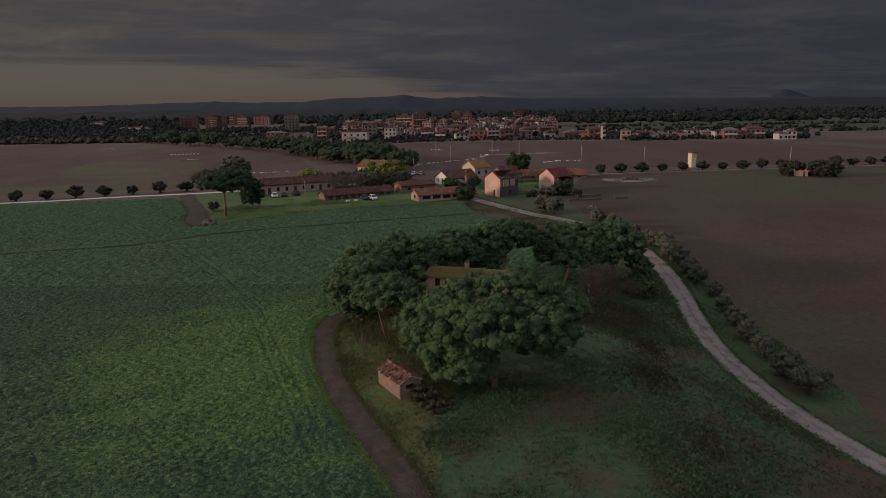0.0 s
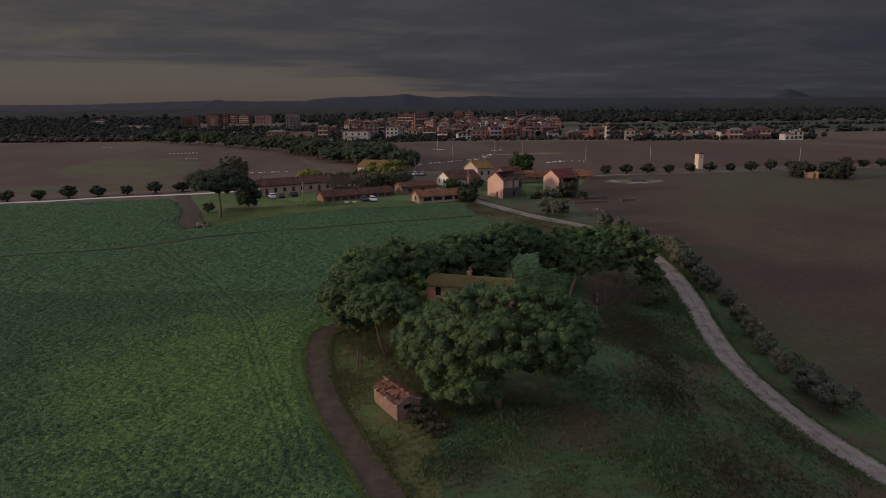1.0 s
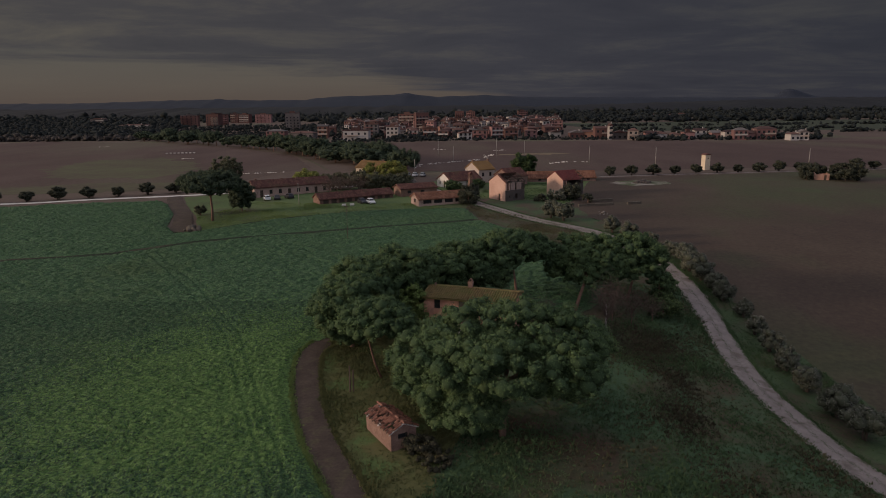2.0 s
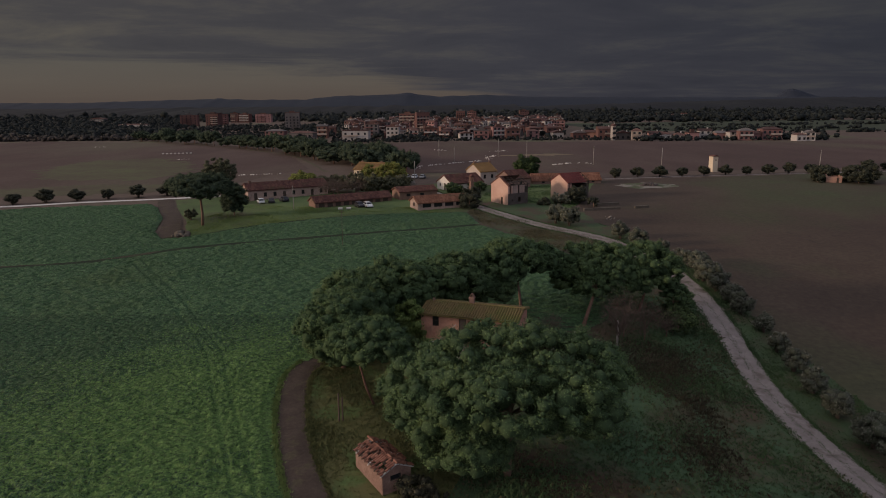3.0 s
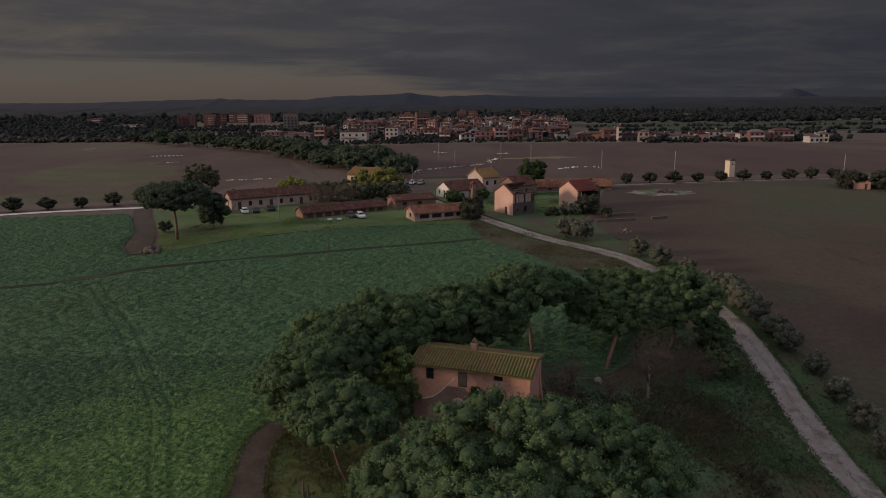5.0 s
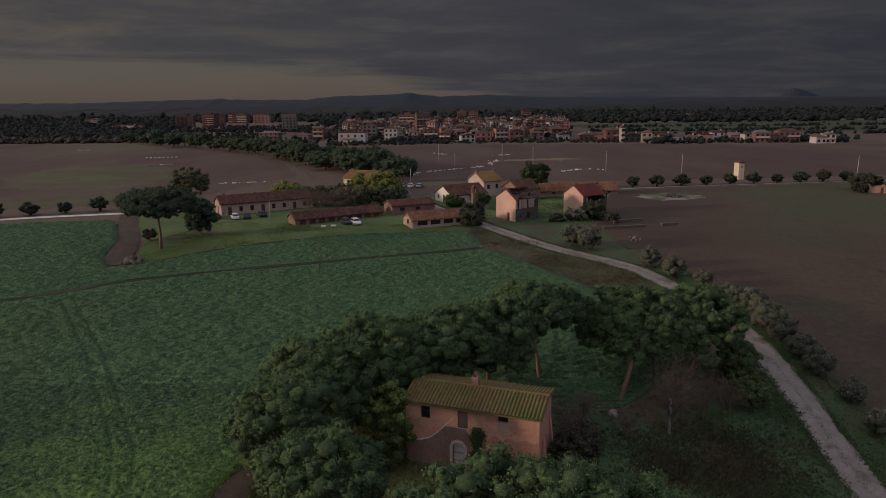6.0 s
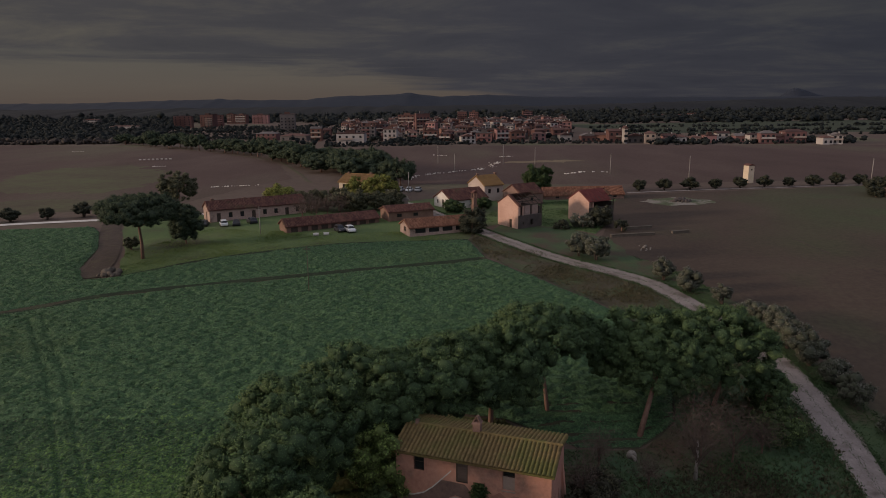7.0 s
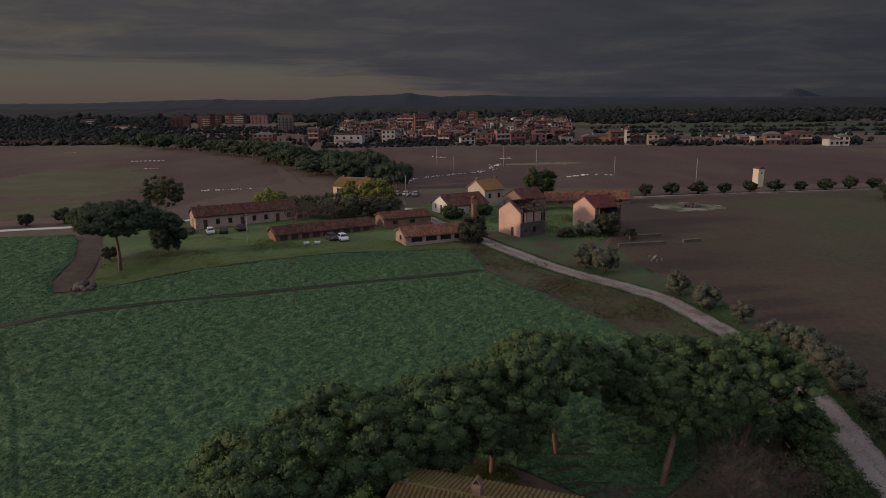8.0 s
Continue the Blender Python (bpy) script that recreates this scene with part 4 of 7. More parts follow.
        tri = np.concatenate([quads[:, [0, 1, 2]], quads[:, [0, 2, 3]], lf + len(v)])
        me = mesh_of(name, np.concatenate([v, lv]), tri, [M["leafcrop"], M["sunlitcrop"]])
        # warm sunlight on the crop near the grove, painted as yellower leaves
        spot = np.concatenate([v, lv])[tri[:, 0]]
        wave = np.concatenate([lush, np.repeat(lush[pick][h[pick] > 0.03], 3)])[tri[:, 0]]
        far = np.hypot((spot[:, 0] + 23.0) / 21.0, (spot[:, 1] - 74.0) / 23.0) + 0.4 * wave
        me.polygons.foreach_set("material_index", (far + rng.normal(0, 0.30, len(tri)) < 0.85).astype(np.int32))
        tagged(new(name, me), "dense low leafy green crop plants covering the field", "crop", kind="stuff")


build_crop()


def build_tufts(name, outline, count, size, mat, label, category, seed, fade=0.5):
    """Grass and weed tufts over a patch of ground."""
    rng = np.random.default_rng(seed)
    xs, ys = [p[0] for p in outline], [p[1] for p in outline]
    x, y = rng.uniform(min(xs), max(xs), count * 3), rng.uniform(min(ys), max(ys), count * 3)
    thick = np.array([noise.noise(Vector((a * 0.13, b * 0.13, seed))) for a, b in zip(x, y)])
    ok = inside(outline, x, y) & (rng.uniform(-0.55, 0.35, len(x)) < thick) & (near_line(list(outline) + [outline[0]], x, y) > fade * rng.random(len(x)))
    x, y, thick = x[ok][:count], y[ok][:count], thick[ok][:count]
    at = np.repeat(np.stack([x, y, ground_z(x, y) + 0.05], 1), 4, 0) + rng.normal(size=(len(x) * 4, 3)) * (0.10, 0.10, 0.0)
    d = rng.normal(size=(len(at), 3)) * (0.6, 0.6, 0.2) + (0, 0, 0.9)
    d /= np.linalg.norm(d, axis=1, keepdims=True)
    v, f = leaves(rng, at, d, 1.0, 0.22, 0.15)
    s = np.repeat(size * (0.7 + 0.9 * np.clip(thick, 0, 1)) * rng.uniform(0.6, 1.5, len(x)), 4)
    v = at[:, None] + (v.reshape(-1, 3, 3) - at[:, None]) * s[:, None, None]
    ob = new(name, mesh_of(name, v.reshape(-1, 3), f, mat))
    tagged(ob, label, category, kind="stuff")


M["grassblade"] = surface("grass_blades", [(0.040, 0.073, 0.031), (0.056, 0.096, 0.040), (0.080, 0.116, 0.047)], 0.1, 1.0, 0.8, 0.0, island=0.2)
M["weed"] = surface("brown_weeds", [(0.052, 0.052, 0.028), (0.076, 0.070, 0.038), (0.10, 0.088, 0.048)], 0.1, 1.0, 0.85, 0.0, island=0.3)
build_tufts("meadow_grass", MEADOW, 34000, 0.24, M["grassblade"], "rough green meadow grass", "grass", 5)
build_tufts("meadow_weeds", MEADOW, 7000, 0.28, M["weed"], "dry brown weeds in the meadow", "weeds", 9)
build_tufts("bracken", [(14.0, 86.0), (15.0, 97.0), (22.0, 100.5), (31.0, 100.0), (35.0, 92.0), (33.5, 84.0), (24.0, 83.0)], 6500, 0.30, M["bracken"], "dead brown bracken beside the bare trees", "weeds", 11, 6.0)
build_tufts("bracken", [(22.3, 86.0), (20.6, 76.0), (19.4, 68.0), (20.5, 60.8), (20.2, 52.7), (20.5, 46.0), (24.0, 46.0), (25.0, 52.2), (27.1, 59.6), (27.0, 66.5), (27.0, 73.6), (29.4, 86.0)], 4600, 0.30, M["bracken"], "winding band of dead brown bracken in the meadow", "weeds", 12, 5.0)
build_tufts("bracken", [(31.5, 74.0), (32.5, 68.0), (35.0, 62.5), (39.0, 58.0), (40.2, 60.0), (37.8, 65.0), (35.8, 71.0)], 1500, 0.28, M["bracken"], "dead brown bracken along the edge of the lane", "weeds", 14, 2.5)
build_tufts("grove_grass", GROVE, 20000, 0.21, M["groveblade"], "dry yellowish grass under the pines", "grass", 13)


def edge_tufts(name, line, offset, wide, count, size, mat, label, seed):
    """Grass along the edge of a track."""
    rng = np.random.default_rng(seed)
    pts = smooth_line(line, 0.5)
    k = rng.integers(0, len(pts) - 1, count)
    p = np.array([(q.x, q.y) for q in pts])
    d = p[k + 1] - p[k]
    d /= np.linalg.norm(d, axis=1, keepdims=True)
    at = p[k] + rng.uniform(0, 1, count)[:, None] * (p[k + 1] - p[k])
    at = at + np.stack([d[:, 1], -d[:, 0]], 1) * (offset + rng.normal(0, wide, count))[:, None]
    base = np.repeat(np.stack([at[:, 0], at[:, 1], ground_z(at[:, 0], at[:, 1]) + 0.06], 1), 3, 0) + rng.normal(size=(count * 3, 3)) * (0.08, 0.08, 0)
    out = rng.normal(size=base.shape) * (0.6, 0.6, 0.2) + (0, 0, 0.9)
    out /= np.linalg.norm(out, axis=1, keepdims=True)
    v, f = leaves(rng, base, out, size, 0.25, 0.2)
    tagged(new(name, mesh_of(name, v, f, mat)), label, "grass", kind="stuff")


edge_tufts("track_edge_grass", TRACK, 1.55, 0.14, 2600, 0.24, M["groveblade"], "pale grass along the earth track", 31)
edge_tufts("track_edge_grass", TRACK, -1.55, 0.16, 3200, 0.24, M["lawnblade"], "green grass along the earth track", 32)
for seed, off in ((33, 1.55), (34, -2.4), (35, 0.0)):
    edge_tufts("lane_grass", LANE, off - (0.0 if off else 0.4), 0.26 if off else 0.2, 7000 if off else 6000, 0.20 if off else 0.17, M["grassblade"], "short grass along the gravel lane", seed)
build_tufts("farm_grass", [(4.4, 175.6), (-21.5, 172.7), (-41.2, 163.4), (-53.5, 151.6), (-57.0, 158.0), (-60.5, 167.5), (-52.0, 190.0), (-30.0, 184.0), (0.0, 183.0)], 20000, 0.16, M["lawnblade"], "yellowish green farmyard grass", "grass", 15)
# darker blades here carry the shade of the buildings round the ruins
build_tufts("ruin_grass", [(7.0, 186.5), (12.0, 191.0), (20.0, 189.0), (31.0, 180.5), (36.0, 192.0), (42.0, 211.0), (30.0, 222.0), (12.0, 214.0)], 12000, 0.22, M["grassblade"], "grass round the ruined houses, darker for the buildings' shade", "grass", 18)
build_tufts("verge_grass", [(46.4, 55.0), (43.8, 60.0), (41.6, 65.2), (39.0, 77.3), (38.6, 85.2), (39.4, 95.2), (40.9, 105.8), (41.5, 116.0), (39.9, 131.2), (34.2, 147.0), (33.4, 163.6), (39.0, 152.4), (42.4, 138.0), (46.2, 108.7), (48.8, 82.0), (48.0, 66.6), (50.0, 56.0)], 16000, 0.20, M["grassblade"], "short grass under the olives", "grass", 17)
build_tufts("fallow_weeds", [(4.8, 174.5), (6.5, 186.0), (15.6, 168.0), (28.0, 151.5), (34.6, 137.6), (38.4, 123.6), (29.0, 122.0), (24.2, 134.3), (16.0, 147.5), (7.7, 161.0)], 14000, 0.22, M["weed"], "brown weeds on the bare strip", "weeds", 21)

for bed in ([(69.0, 176.0), (69.2, 170.0), (69.9, 164.1)], [(71.4, 154.5), (72.0, 150.0), (73.4, 145.0)]):
    ribbon("drain_furrow", bed, 0.6, 0.06, M["track"], "dark wet furrow across the sown field", "furrow", 1.0, 0.9, 0.0)


# ---- trees ----
PINE_LABEL = "stone pine with a rounded dark green clumped crown"


def stone_pine(x, y, rx, ry, rz, crown_z, trunks, n, r, label=PINE_LABEL, seed=1, leaf_n=310, leaf_size=0.165, group="pines of the grove", off=(0, 0), flat=-0.15, lobes=(), lean=(0, 0), mats="needle", knobs=6, core=SMALL_BALL):
    """A stone pine. crown_z: height of the crown's middle; trunks: foot offsets; off: the crown's shift from the foot.
    lobes: further masses of the crown (dx, dy, z, rx, ry, rz, clumps)."""
    rng = np.random.default_rng(seed)
    tree = thing("stone_pine", x, y, 0, label, "tree", group)
    c, radii = dome(rng, rx, ry, rz, int(n * 1.15), r * 0.93, flat, 0.30)
    c = c + (off[0], off[1], crown_z)
    for dx, dy, z, ax, ay, az, count in lobes:
        more, size = dome(rng, ax, ay, az, int(count * 1.15), r * 0.93, -0.8, 0.15)
        c, radii = np.concatenate([c, more + (dx, dy, z)]), np.concatenate([radii, size])
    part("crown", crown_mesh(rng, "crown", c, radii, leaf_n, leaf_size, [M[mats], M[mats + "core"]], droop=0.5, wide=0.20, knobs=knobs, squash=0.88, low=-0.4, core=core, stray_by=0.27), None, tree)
    for fx, fy, w in trunks:
        bend = Vector((off[0] * 0.6 + lean[0] + rng.normal() * 0.2, off[1] * 0.6 + lean[1] + rng.normal() * 0.2, crown_z - rz * 0.7))
        top = Vector((off[0] * 0.9, off[1] * 0.9, crown_z - rz * 0.1))
        foot = Vector((fx, fy, -0.3))
        path = [foot, foot.lerp(bend, 0.5) + Vector((rng.normal() * 0.1, rng.normal() * 0.1, 0)), bend, top]
        stem = part("trunk", Geo().rod(path, [w * 1.25, w, w * 0.85, w * 0.4], 9), M["bark"], tree, smooth=True)
        for k in range(5):
            a = 2 * math.pi * (k + rng.uniform(0, 0.6)) / 5
            end = Vector((off[0] + math.cos(a) * rx * 0.62, off[1] + math.sin(a) * ry * 0.62, crown_z + rz * rng.uniform(-0.05, 0.3)))
            mid = bend.lerp(end, 0.5) - Vector((0, 0, 0.35))
            part("limb", Geo().rod([bend, mid, end], [w * 0.5, w * 0.34, w * 0.16], 6), M["bark"], stem, smooth=True)
    return tree


# the broad pine in front of the house and its neighbours
stone_pine(4.4, 66.6, 7.9, 6.9, 3.8, 7.5, [(0.2, 0.2, 0.30)], 150, 0.98, "very broad stone pine with a heavy clumped crown", 11, off=(1.2, 1.6), flat=-0.45, lobes=((-4.2, -0.4, 4.3, 3.2, 3.0, 2.9, 46), (-2.4, -1.8, 3.9, 2.5, 2.4, 2.5, 36), (5.4, 0.4, 5.9, 3.3, 3.0, 2.5, 36)))
stone_pine(-5.0, 73.4, 4.2, 4.2, 3.3, 5.2, [(3.0, -3.0, 0.26)], 74, 0.92, "stone pine with a dense low crown beside the shed", 12, off=(3.6, -4.2), flat=-0.6)
stone_pine(-10.5, 76.2, 3.9, 3.5, 2.4, 6.6, [(3.0, 2.6, 0.11)], 62, 0.85, "small stone pine with a loose rounded crown", 13, off=(3.0, 1.4), flat=-0.3)
stone_pine(-12.0, 87.2, 4.2, 4.4, 4.2, 4.7, [(0, 0, 0.26)], 96, 0.92, PINE_LABEL, 14, flat=-0.95)
stone_pine(-10.4, 92.2, 4.6, 4.6, 4.0, 5.2, [(0, 0, 0.26)], 88, 0.92, PINE_LABEL, 15, flat=-0.75)
stone_pine(-6.2, 96.6, 5.0, 4.8, 3.5, 5.9, [(0.6, -1.0, 0.24)], 86, 0.92, PINE_LABEL, 16, flat=-0.7)
stone_pine(-0.8, 99.8, 4.8, 4.6, 3.4, 6.0, [(0.0, 0, 0.24)], 84, 0.90, PINE_LABEL, 17, flat=-0.7)
stone_pine(4.2, 103.4, 4.6, 4.4, 3.2, 6.2, [(0.2, 0, 0.22)], 80, 0.90, PINE_LABEL, 18, flat=-0.8, lobes=((1.5, -1.2, 4.6, 3.0, 2.4, 2.2, 26),))
stone_pine(9.4, 107.6, 4.8, 4.6, 2.8, 7.2, [(0.8, -1.0, 0.18)], 74, 0.85, "stone pine with a flat open crown and bare limbs", 19, flat=-0.45, lobes=((-2.6, -1.4, 5.2, 2.8, 2.4, 1.9, 26), (3.4, 1.0, 6.8, 2.6, 2.2, 1.8, 22)))
stone_pine(18.2, 103.2, 5.6, 4.8, 3.1, 6.5, [(0, 0, 0.24)], 86, 0.9, "leaning stone pine with a bare reddish trunk", 20, off=(2.8, 6.4), flat=-0.5, lobes=((3.4, 3.4, 5.0, 3.8, 2.6, 2.0, 34), (-0.6, 6.0, 5.0, 2.6, 2.4, 1.8, 22)), lean=(0.9, -0.6))
stone_pine(27.4, 108.2, 5.4, 4.9, 3.6, 6.2, [(0.4, 2.0, 0.20)], 90, 0.9, PINE_LABEL, 21, off=(1.2, 2.2), flat=-0.65)
stone_pine(31.8, 107.4, 1.9, 1.8, 1.5, 4.2, [(0, 0, 0.12)], 26, 0.6, "small stone pine at the edge of the lane", 22, flat=-0.4)


def olive(x, y, size, seed, label="grey-green olive tree beside the gravel lane", group="olives along the lane", name="olive_tree", mats="olive"):
    rng = np.random.default_rng(seed)
    tree = thing(name, x, y, 0, label, "tree", group)
    c, radii = dome(rng, 0.95 * size, 0.90 * size, 0.80 * size, int(14 + 5 * size), 0.42 * size, -0.75)
    c = c + rng.normal(size=c.shape) * 0.10 * size + (0, 0, 1.22 * size)
    part("crown", crown_mesh(rng, "crown", c, radii, 300 / size, 0.19, [M[mats], M[mats + "core"]], wide=0.28, droop=0.45, low=-0.8, knobs=4), None, tree)
    g = Geo()
    for k in range(3):
        a = 2.1 * k + rng.uniform(0, 1)
        g.rod([(0.12 * math.cos(a), 0.12 * math.sin(a), -0.2), (0.18 * math.cos(a) * size, 0.18 * math.sin(a) * size, 0.7 * size), (0.5 * math.cos(a) * size, 0.5 * math.sin(a) * size, 1.4 * size)], [0.13, 0.10, 0.05], 6)
    part("trunk", g, M["twig"], tree, smooth=True)
    return tree


OLIVES = [(43.2, 74.4, 1.65), (43.0, 79.0, 1.65), (42.8, 85.0, 1.45), (43.0, 90.5, 1.3), (43.5, 96.0, 1.3), (43.9, 101.2, 1.2), (44.7, 107.0, 1.15), (43.8, 112.5, 1.5), (43.9, 116.5, 1.35), (43.3, 120.6, 1.7), (42.7, 124.6, 1.7), (43.3, 128.6, 1.6), (41.4, 131.4, 1.5), (39.9, 138.2, 1.2), (36.9, 142.9, 1.5), (34.8, 148.4, 1.45), (26.5, 159.6, 1.85), (24.0, 162.4, 1.8)]
for k, (x, y, s) in enumerate(OLIVES):
    olive(x, y, s, 100 + k)

# rounded bushes along the roads
bush_kinds = [olive(0, -40 - 5 * k, 1.35 + 0.1 * k, 300 + k, "dark rounded evergreen bush in a row along the road", "bushes along the road", "roadside_bush", "bush") for k in range(3)]
rng = np.random.default_rng(8)
ROW = [(56.4 + 8.0 * k, 239.6 + 1.42 * k) for k in range(10)] + [(-82.6 - 7.4 * k, 210.4 - 2.75 * k) for k in range(10)] + [(152.0 + 7.5 * k, 257.0 + 1.1 * k) for k in range(6)]
for k, (x, y) in enumerate(ROW):
    ob = bush_kinds[k % 3] if k < 3 else copy_thing(bush_kinds[k % 3], pose(x, y, gz(x, y), 0, 0, 77.0 * k))
    if k < 3:
        ob.matrix_basis = pose(x, y, gz(x, y))
    ob.scale = (1.12 + 0.28 * rng.uniform(),) * 2 + (0.92 + 0.20 * rng.uniform(),)


def broadleaf(name, x, y, rx, rz, height, mats, seed, label, category="tree", n=26, r=0.9, leaf=0.4, group="", trunk=0.16, leaf_n=190):
    """A round-headed tree or shrub; height: the middle of its crown."""
    rng = np.random.default_rng(seed)
    tree = thing(name, x, y, 0, label, category, group)
    c, radii = dome(rng, rx, rx * rng.uniform(0.85, 1.1), rz, n, r, -0.7)
    c = c + rng.normal(size=c.shape) * 0.11 * min(rx, rz)
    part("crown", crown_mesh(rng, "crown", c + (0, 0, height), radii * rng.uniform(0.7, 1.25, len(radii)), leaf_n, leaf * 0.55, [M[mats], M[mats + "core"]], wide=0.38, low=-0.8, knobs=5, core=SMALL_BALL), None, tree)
    g = Geo().rod([(0, 0, -0.2), (0.05, 0.03, height * 0.5), (0.1, 0, height)], [trunk, trunk * 0.8, trunk * 0.4], 7)
    part("trunk", g, M["bark"], tree, smooth=True)
    return tree


def bare_shrub(x, y, height, spread, seed, label="leafless shrub with fine reddish-brown twigs", trunk=0.07, count=170, twig=0.018, bark="bark"):
    """Trunk, limbs and a haze of thin twigs."""
    rng = np.random.default_rng(seed)
    tree = thing("bare_tree", x, y, 0, label, "tree", "bare trees by the house")
    part("trunk", Geo().rod([(0, 0, -0.2), (0.05, 0.05, height * 0.3), (0.0, 0.1, height * 0.55)], [trunk * 1.4, trunk, trunk * 0.6], 7), M[bark], tree, smooth=True)
    for k in range(14):
        a, e = rng.uniform(0, 6.28), rng.uniform(0.5, 1.2)
        z0 = height * rng.uniform(0.15, 0.5)
        end = Vector((math.cos(a) * spread * rng.uniform(0.4, 1), math.sin(a) * spread * rng.uniform(0.4, 1), height * rng.uniform(0.6, 1.0)))
        part("limb", Geo().rod([(0, 0, z0), Vector((0, 0, z0)).lerp(end, 0.5) + Vector((0, 0, 0.2 * e)), end], [trunk * 0.5, trunk * 0.3, trunk * 0.12], 4), M["twig"], tree)
    at = rng.normal(size=(count * 6, 3)) * (0.42 * spread, 0.42 * spread, 0.2 * height) + (0, 0, 0.62 * height)
    d = rng.normal(size=at.shape) * (1, 1, 0.6) + (0, 0, 0.6)
    d /= np.linalg.norm(d, axis=1, keepdims=True)
    v, f = leaves(rng, at, d, 0.75, twig, 0.3)
    tagged(part("twig_mass", mesh_of("twig_mass", v, f, M["twig"]), None, tree), kind="stuff")
    return tree


def post_pair():
    ob = thing("post_pair", -10.4, 75.3, 8, "two tall dark timber posts in the grass", "posts")
    for x, h in ((-0.16, 2.9), (0.18, 2.5)):
        part("post", Geo().rod([(x, 0, -0.4), (x + 0.03, 0, h)], [0.09, 0.075], 7), M["twig"], ob)


post_pair()
bare_shrub(21.4, 97.4, 6.6, 2.6, 41, "leafless tree with a pale trunk and reddish twigs", 0.13, 260, 0.022, "palebark")
bare_shrub(23.2, 101.0, 6.0, 3.0, 42, count=220, twig=0.022)
bare_shrub(25.8, 100.4, 5.2, 2.8, 43, count=180, twig=0.022)
bare_shrub(13.2, 97.6, 3.6, 1.8, 44, "leafless grey shrub behind the house")
bare_shrub(17.0, 96.0, 2.6, 1.6, 45, "low leafless shrub in the rough grass")
bare_shrub(29.4, 102.5, 3.4, 2.0, 46, "leafless brown shrub near the lane")
broadleaf("shrub", 31.6, 104.6, 2.3, 1.5, 1.6, "fresh", 51, "light green shrub under the pines", "shrub", 40, 0.5, 0.3)
broadleaf("shrub", 33.6, 111.0, 1.6, 1.1, 1.0, "broad", 52, "low green shrub beside the lane", "shrub", 12, 0.6)
broadleaf("shrub", -4.7, 90.6, 2.0, 2.9, 4.0, "lime", 53, "tall yellow-green shrub at the house corner", "shrub", 50, 0.5, 0.3)
broadleaf("shrub", -4.6, 89.0, 1.3, 1.6, 1.5, "fresh", 54, "light green shrub against the house wall", "shrub", 16, 0.6, 0.3)
broadleaf("shrub", -2.8, 64.0, 1.2, 0.7, 0.5, "bramble", 55, "brownish bramble growing over the shed side", "shrub", 22, 0.42, 0.26)
broadleaf("shrub", -1.4, 62.4, 1.6, 0.34, 0.18, "bramble", 56, "low brownish bramble in front of the pine", "shrub", 26, 0.32, 0.20)
broadleaf("shrub", 10.4, 89.4, 1.9, 1.5, 1.2, "bramble", 58, "dark bramble thicket beside the house", "shrub", 40, 0.5, 0.28)
broadleaf("shrub", 12.2, 93.2, 1.7, 1.3, 1.0, "bramble", 59, "dark tangled bramble behind the house", "shrub", 34, 0.5, 0.28)
bare_shrub(10.8, 92.4, 4.2, 1.8, 47, "leafless dark shrub against the house end")
broadleaf("shrub", 5.4, 86.3, 0.9, 0.9, 1.4, "broad", 57, "dark shrub below the house windows", "shrub", 10, 0.5, 0.25)

# trees of the farm
stone_pine(-55.1, 163.1, 6.0, 5.6, 3.3, 8.2, [(0, 0, 0.27)], 120, 0.95, "tall stone pine with a flat dark crown on a bare trunk", 60, group="farm trees", leaf_n=300, leaf_size=0.24, mats="dullneedle", flat=-0.3)
broadleaf("dark_tree", -51.6, 174.6, 2.5, 3.7, 3.9, "dullneedle", 61, "dense dark evergreen tree beside the drive", "tree", 80, 0.8, 0.34)
broadleaf("tall_tree", -64.0, 203.0, 3.9, 3.4, 7.2, "dryoak", 62, "tall thin-leaved olive-green tree behind the stone pine", "tree", 90, 0.6, 0.36, leaf_n=240)
broadleaf("shrub", -60.4, 170.0, 1.2, 1.3, 1.3, "dryoak", 63, "thin pale green shrub beside the drive", "shrub", 14, 0.5, 0.3)
broadleaf("round_tree", 26.4, 236.4, 3.5, 3.3, 4.0, "broad", 64, "round dark evergreen tree behind the farm houses", "tree", 90, 0.85, 0.4)
broadleaf("shrub", 5.4, 181.6, 2.3, 2.3, 2.3, "bush", 65, "round grey-green shrub at the end of the barn", "shrub", 22, 0.9, 0.35)
broadleaf("hedge_bush", 1.8, 206.4, 2.1, 1.3, 1.2, "broad", 66, "clipped dark hedge bush before the white house", "shrub", 22, 0.8, 0.3)
broadleaf("hedge_bush", 9.0, 210.6, 2.1, 1.25, 1.2, "broad", 67, "clipped dark hedge bush before the tall house", "shrub", 22, 0.8, 0.3)
broadleaf("shrub", 33.0, 188.0, 2.8, 2.1, 1.8, "bush", 68, "dark shrub against the ruined house", "shrub", 22, 0.8, 0.4)
broadleaf("shrub", 29.4, 186.4, 2.2, 1.3, 1.2, "olive", 69, "brownish shrub before the ruined house", "shrub", 18, 0.7, 0.35)
broadleaf("shrub", 36.8, 182.6, 1.3, 1.4, 1.3, "bush", 70, "small dark shrub by the low wall", "shrub", 10, 0.6, 0.3)
broadleaf("shrub", 24.6, 185.2, 1.6, 0.9, 0.8, "bush", 71, "low dark shrub between the ruins", "shrub", 10, 0.6, 0.3)
broadleaf("garden_tree", -16.8, 222.0, 4.4, 3.2, 4.0, "yellow", 72, "leafy garden tree turning yellow-green", "tree", 70, 0.7, 0.4)
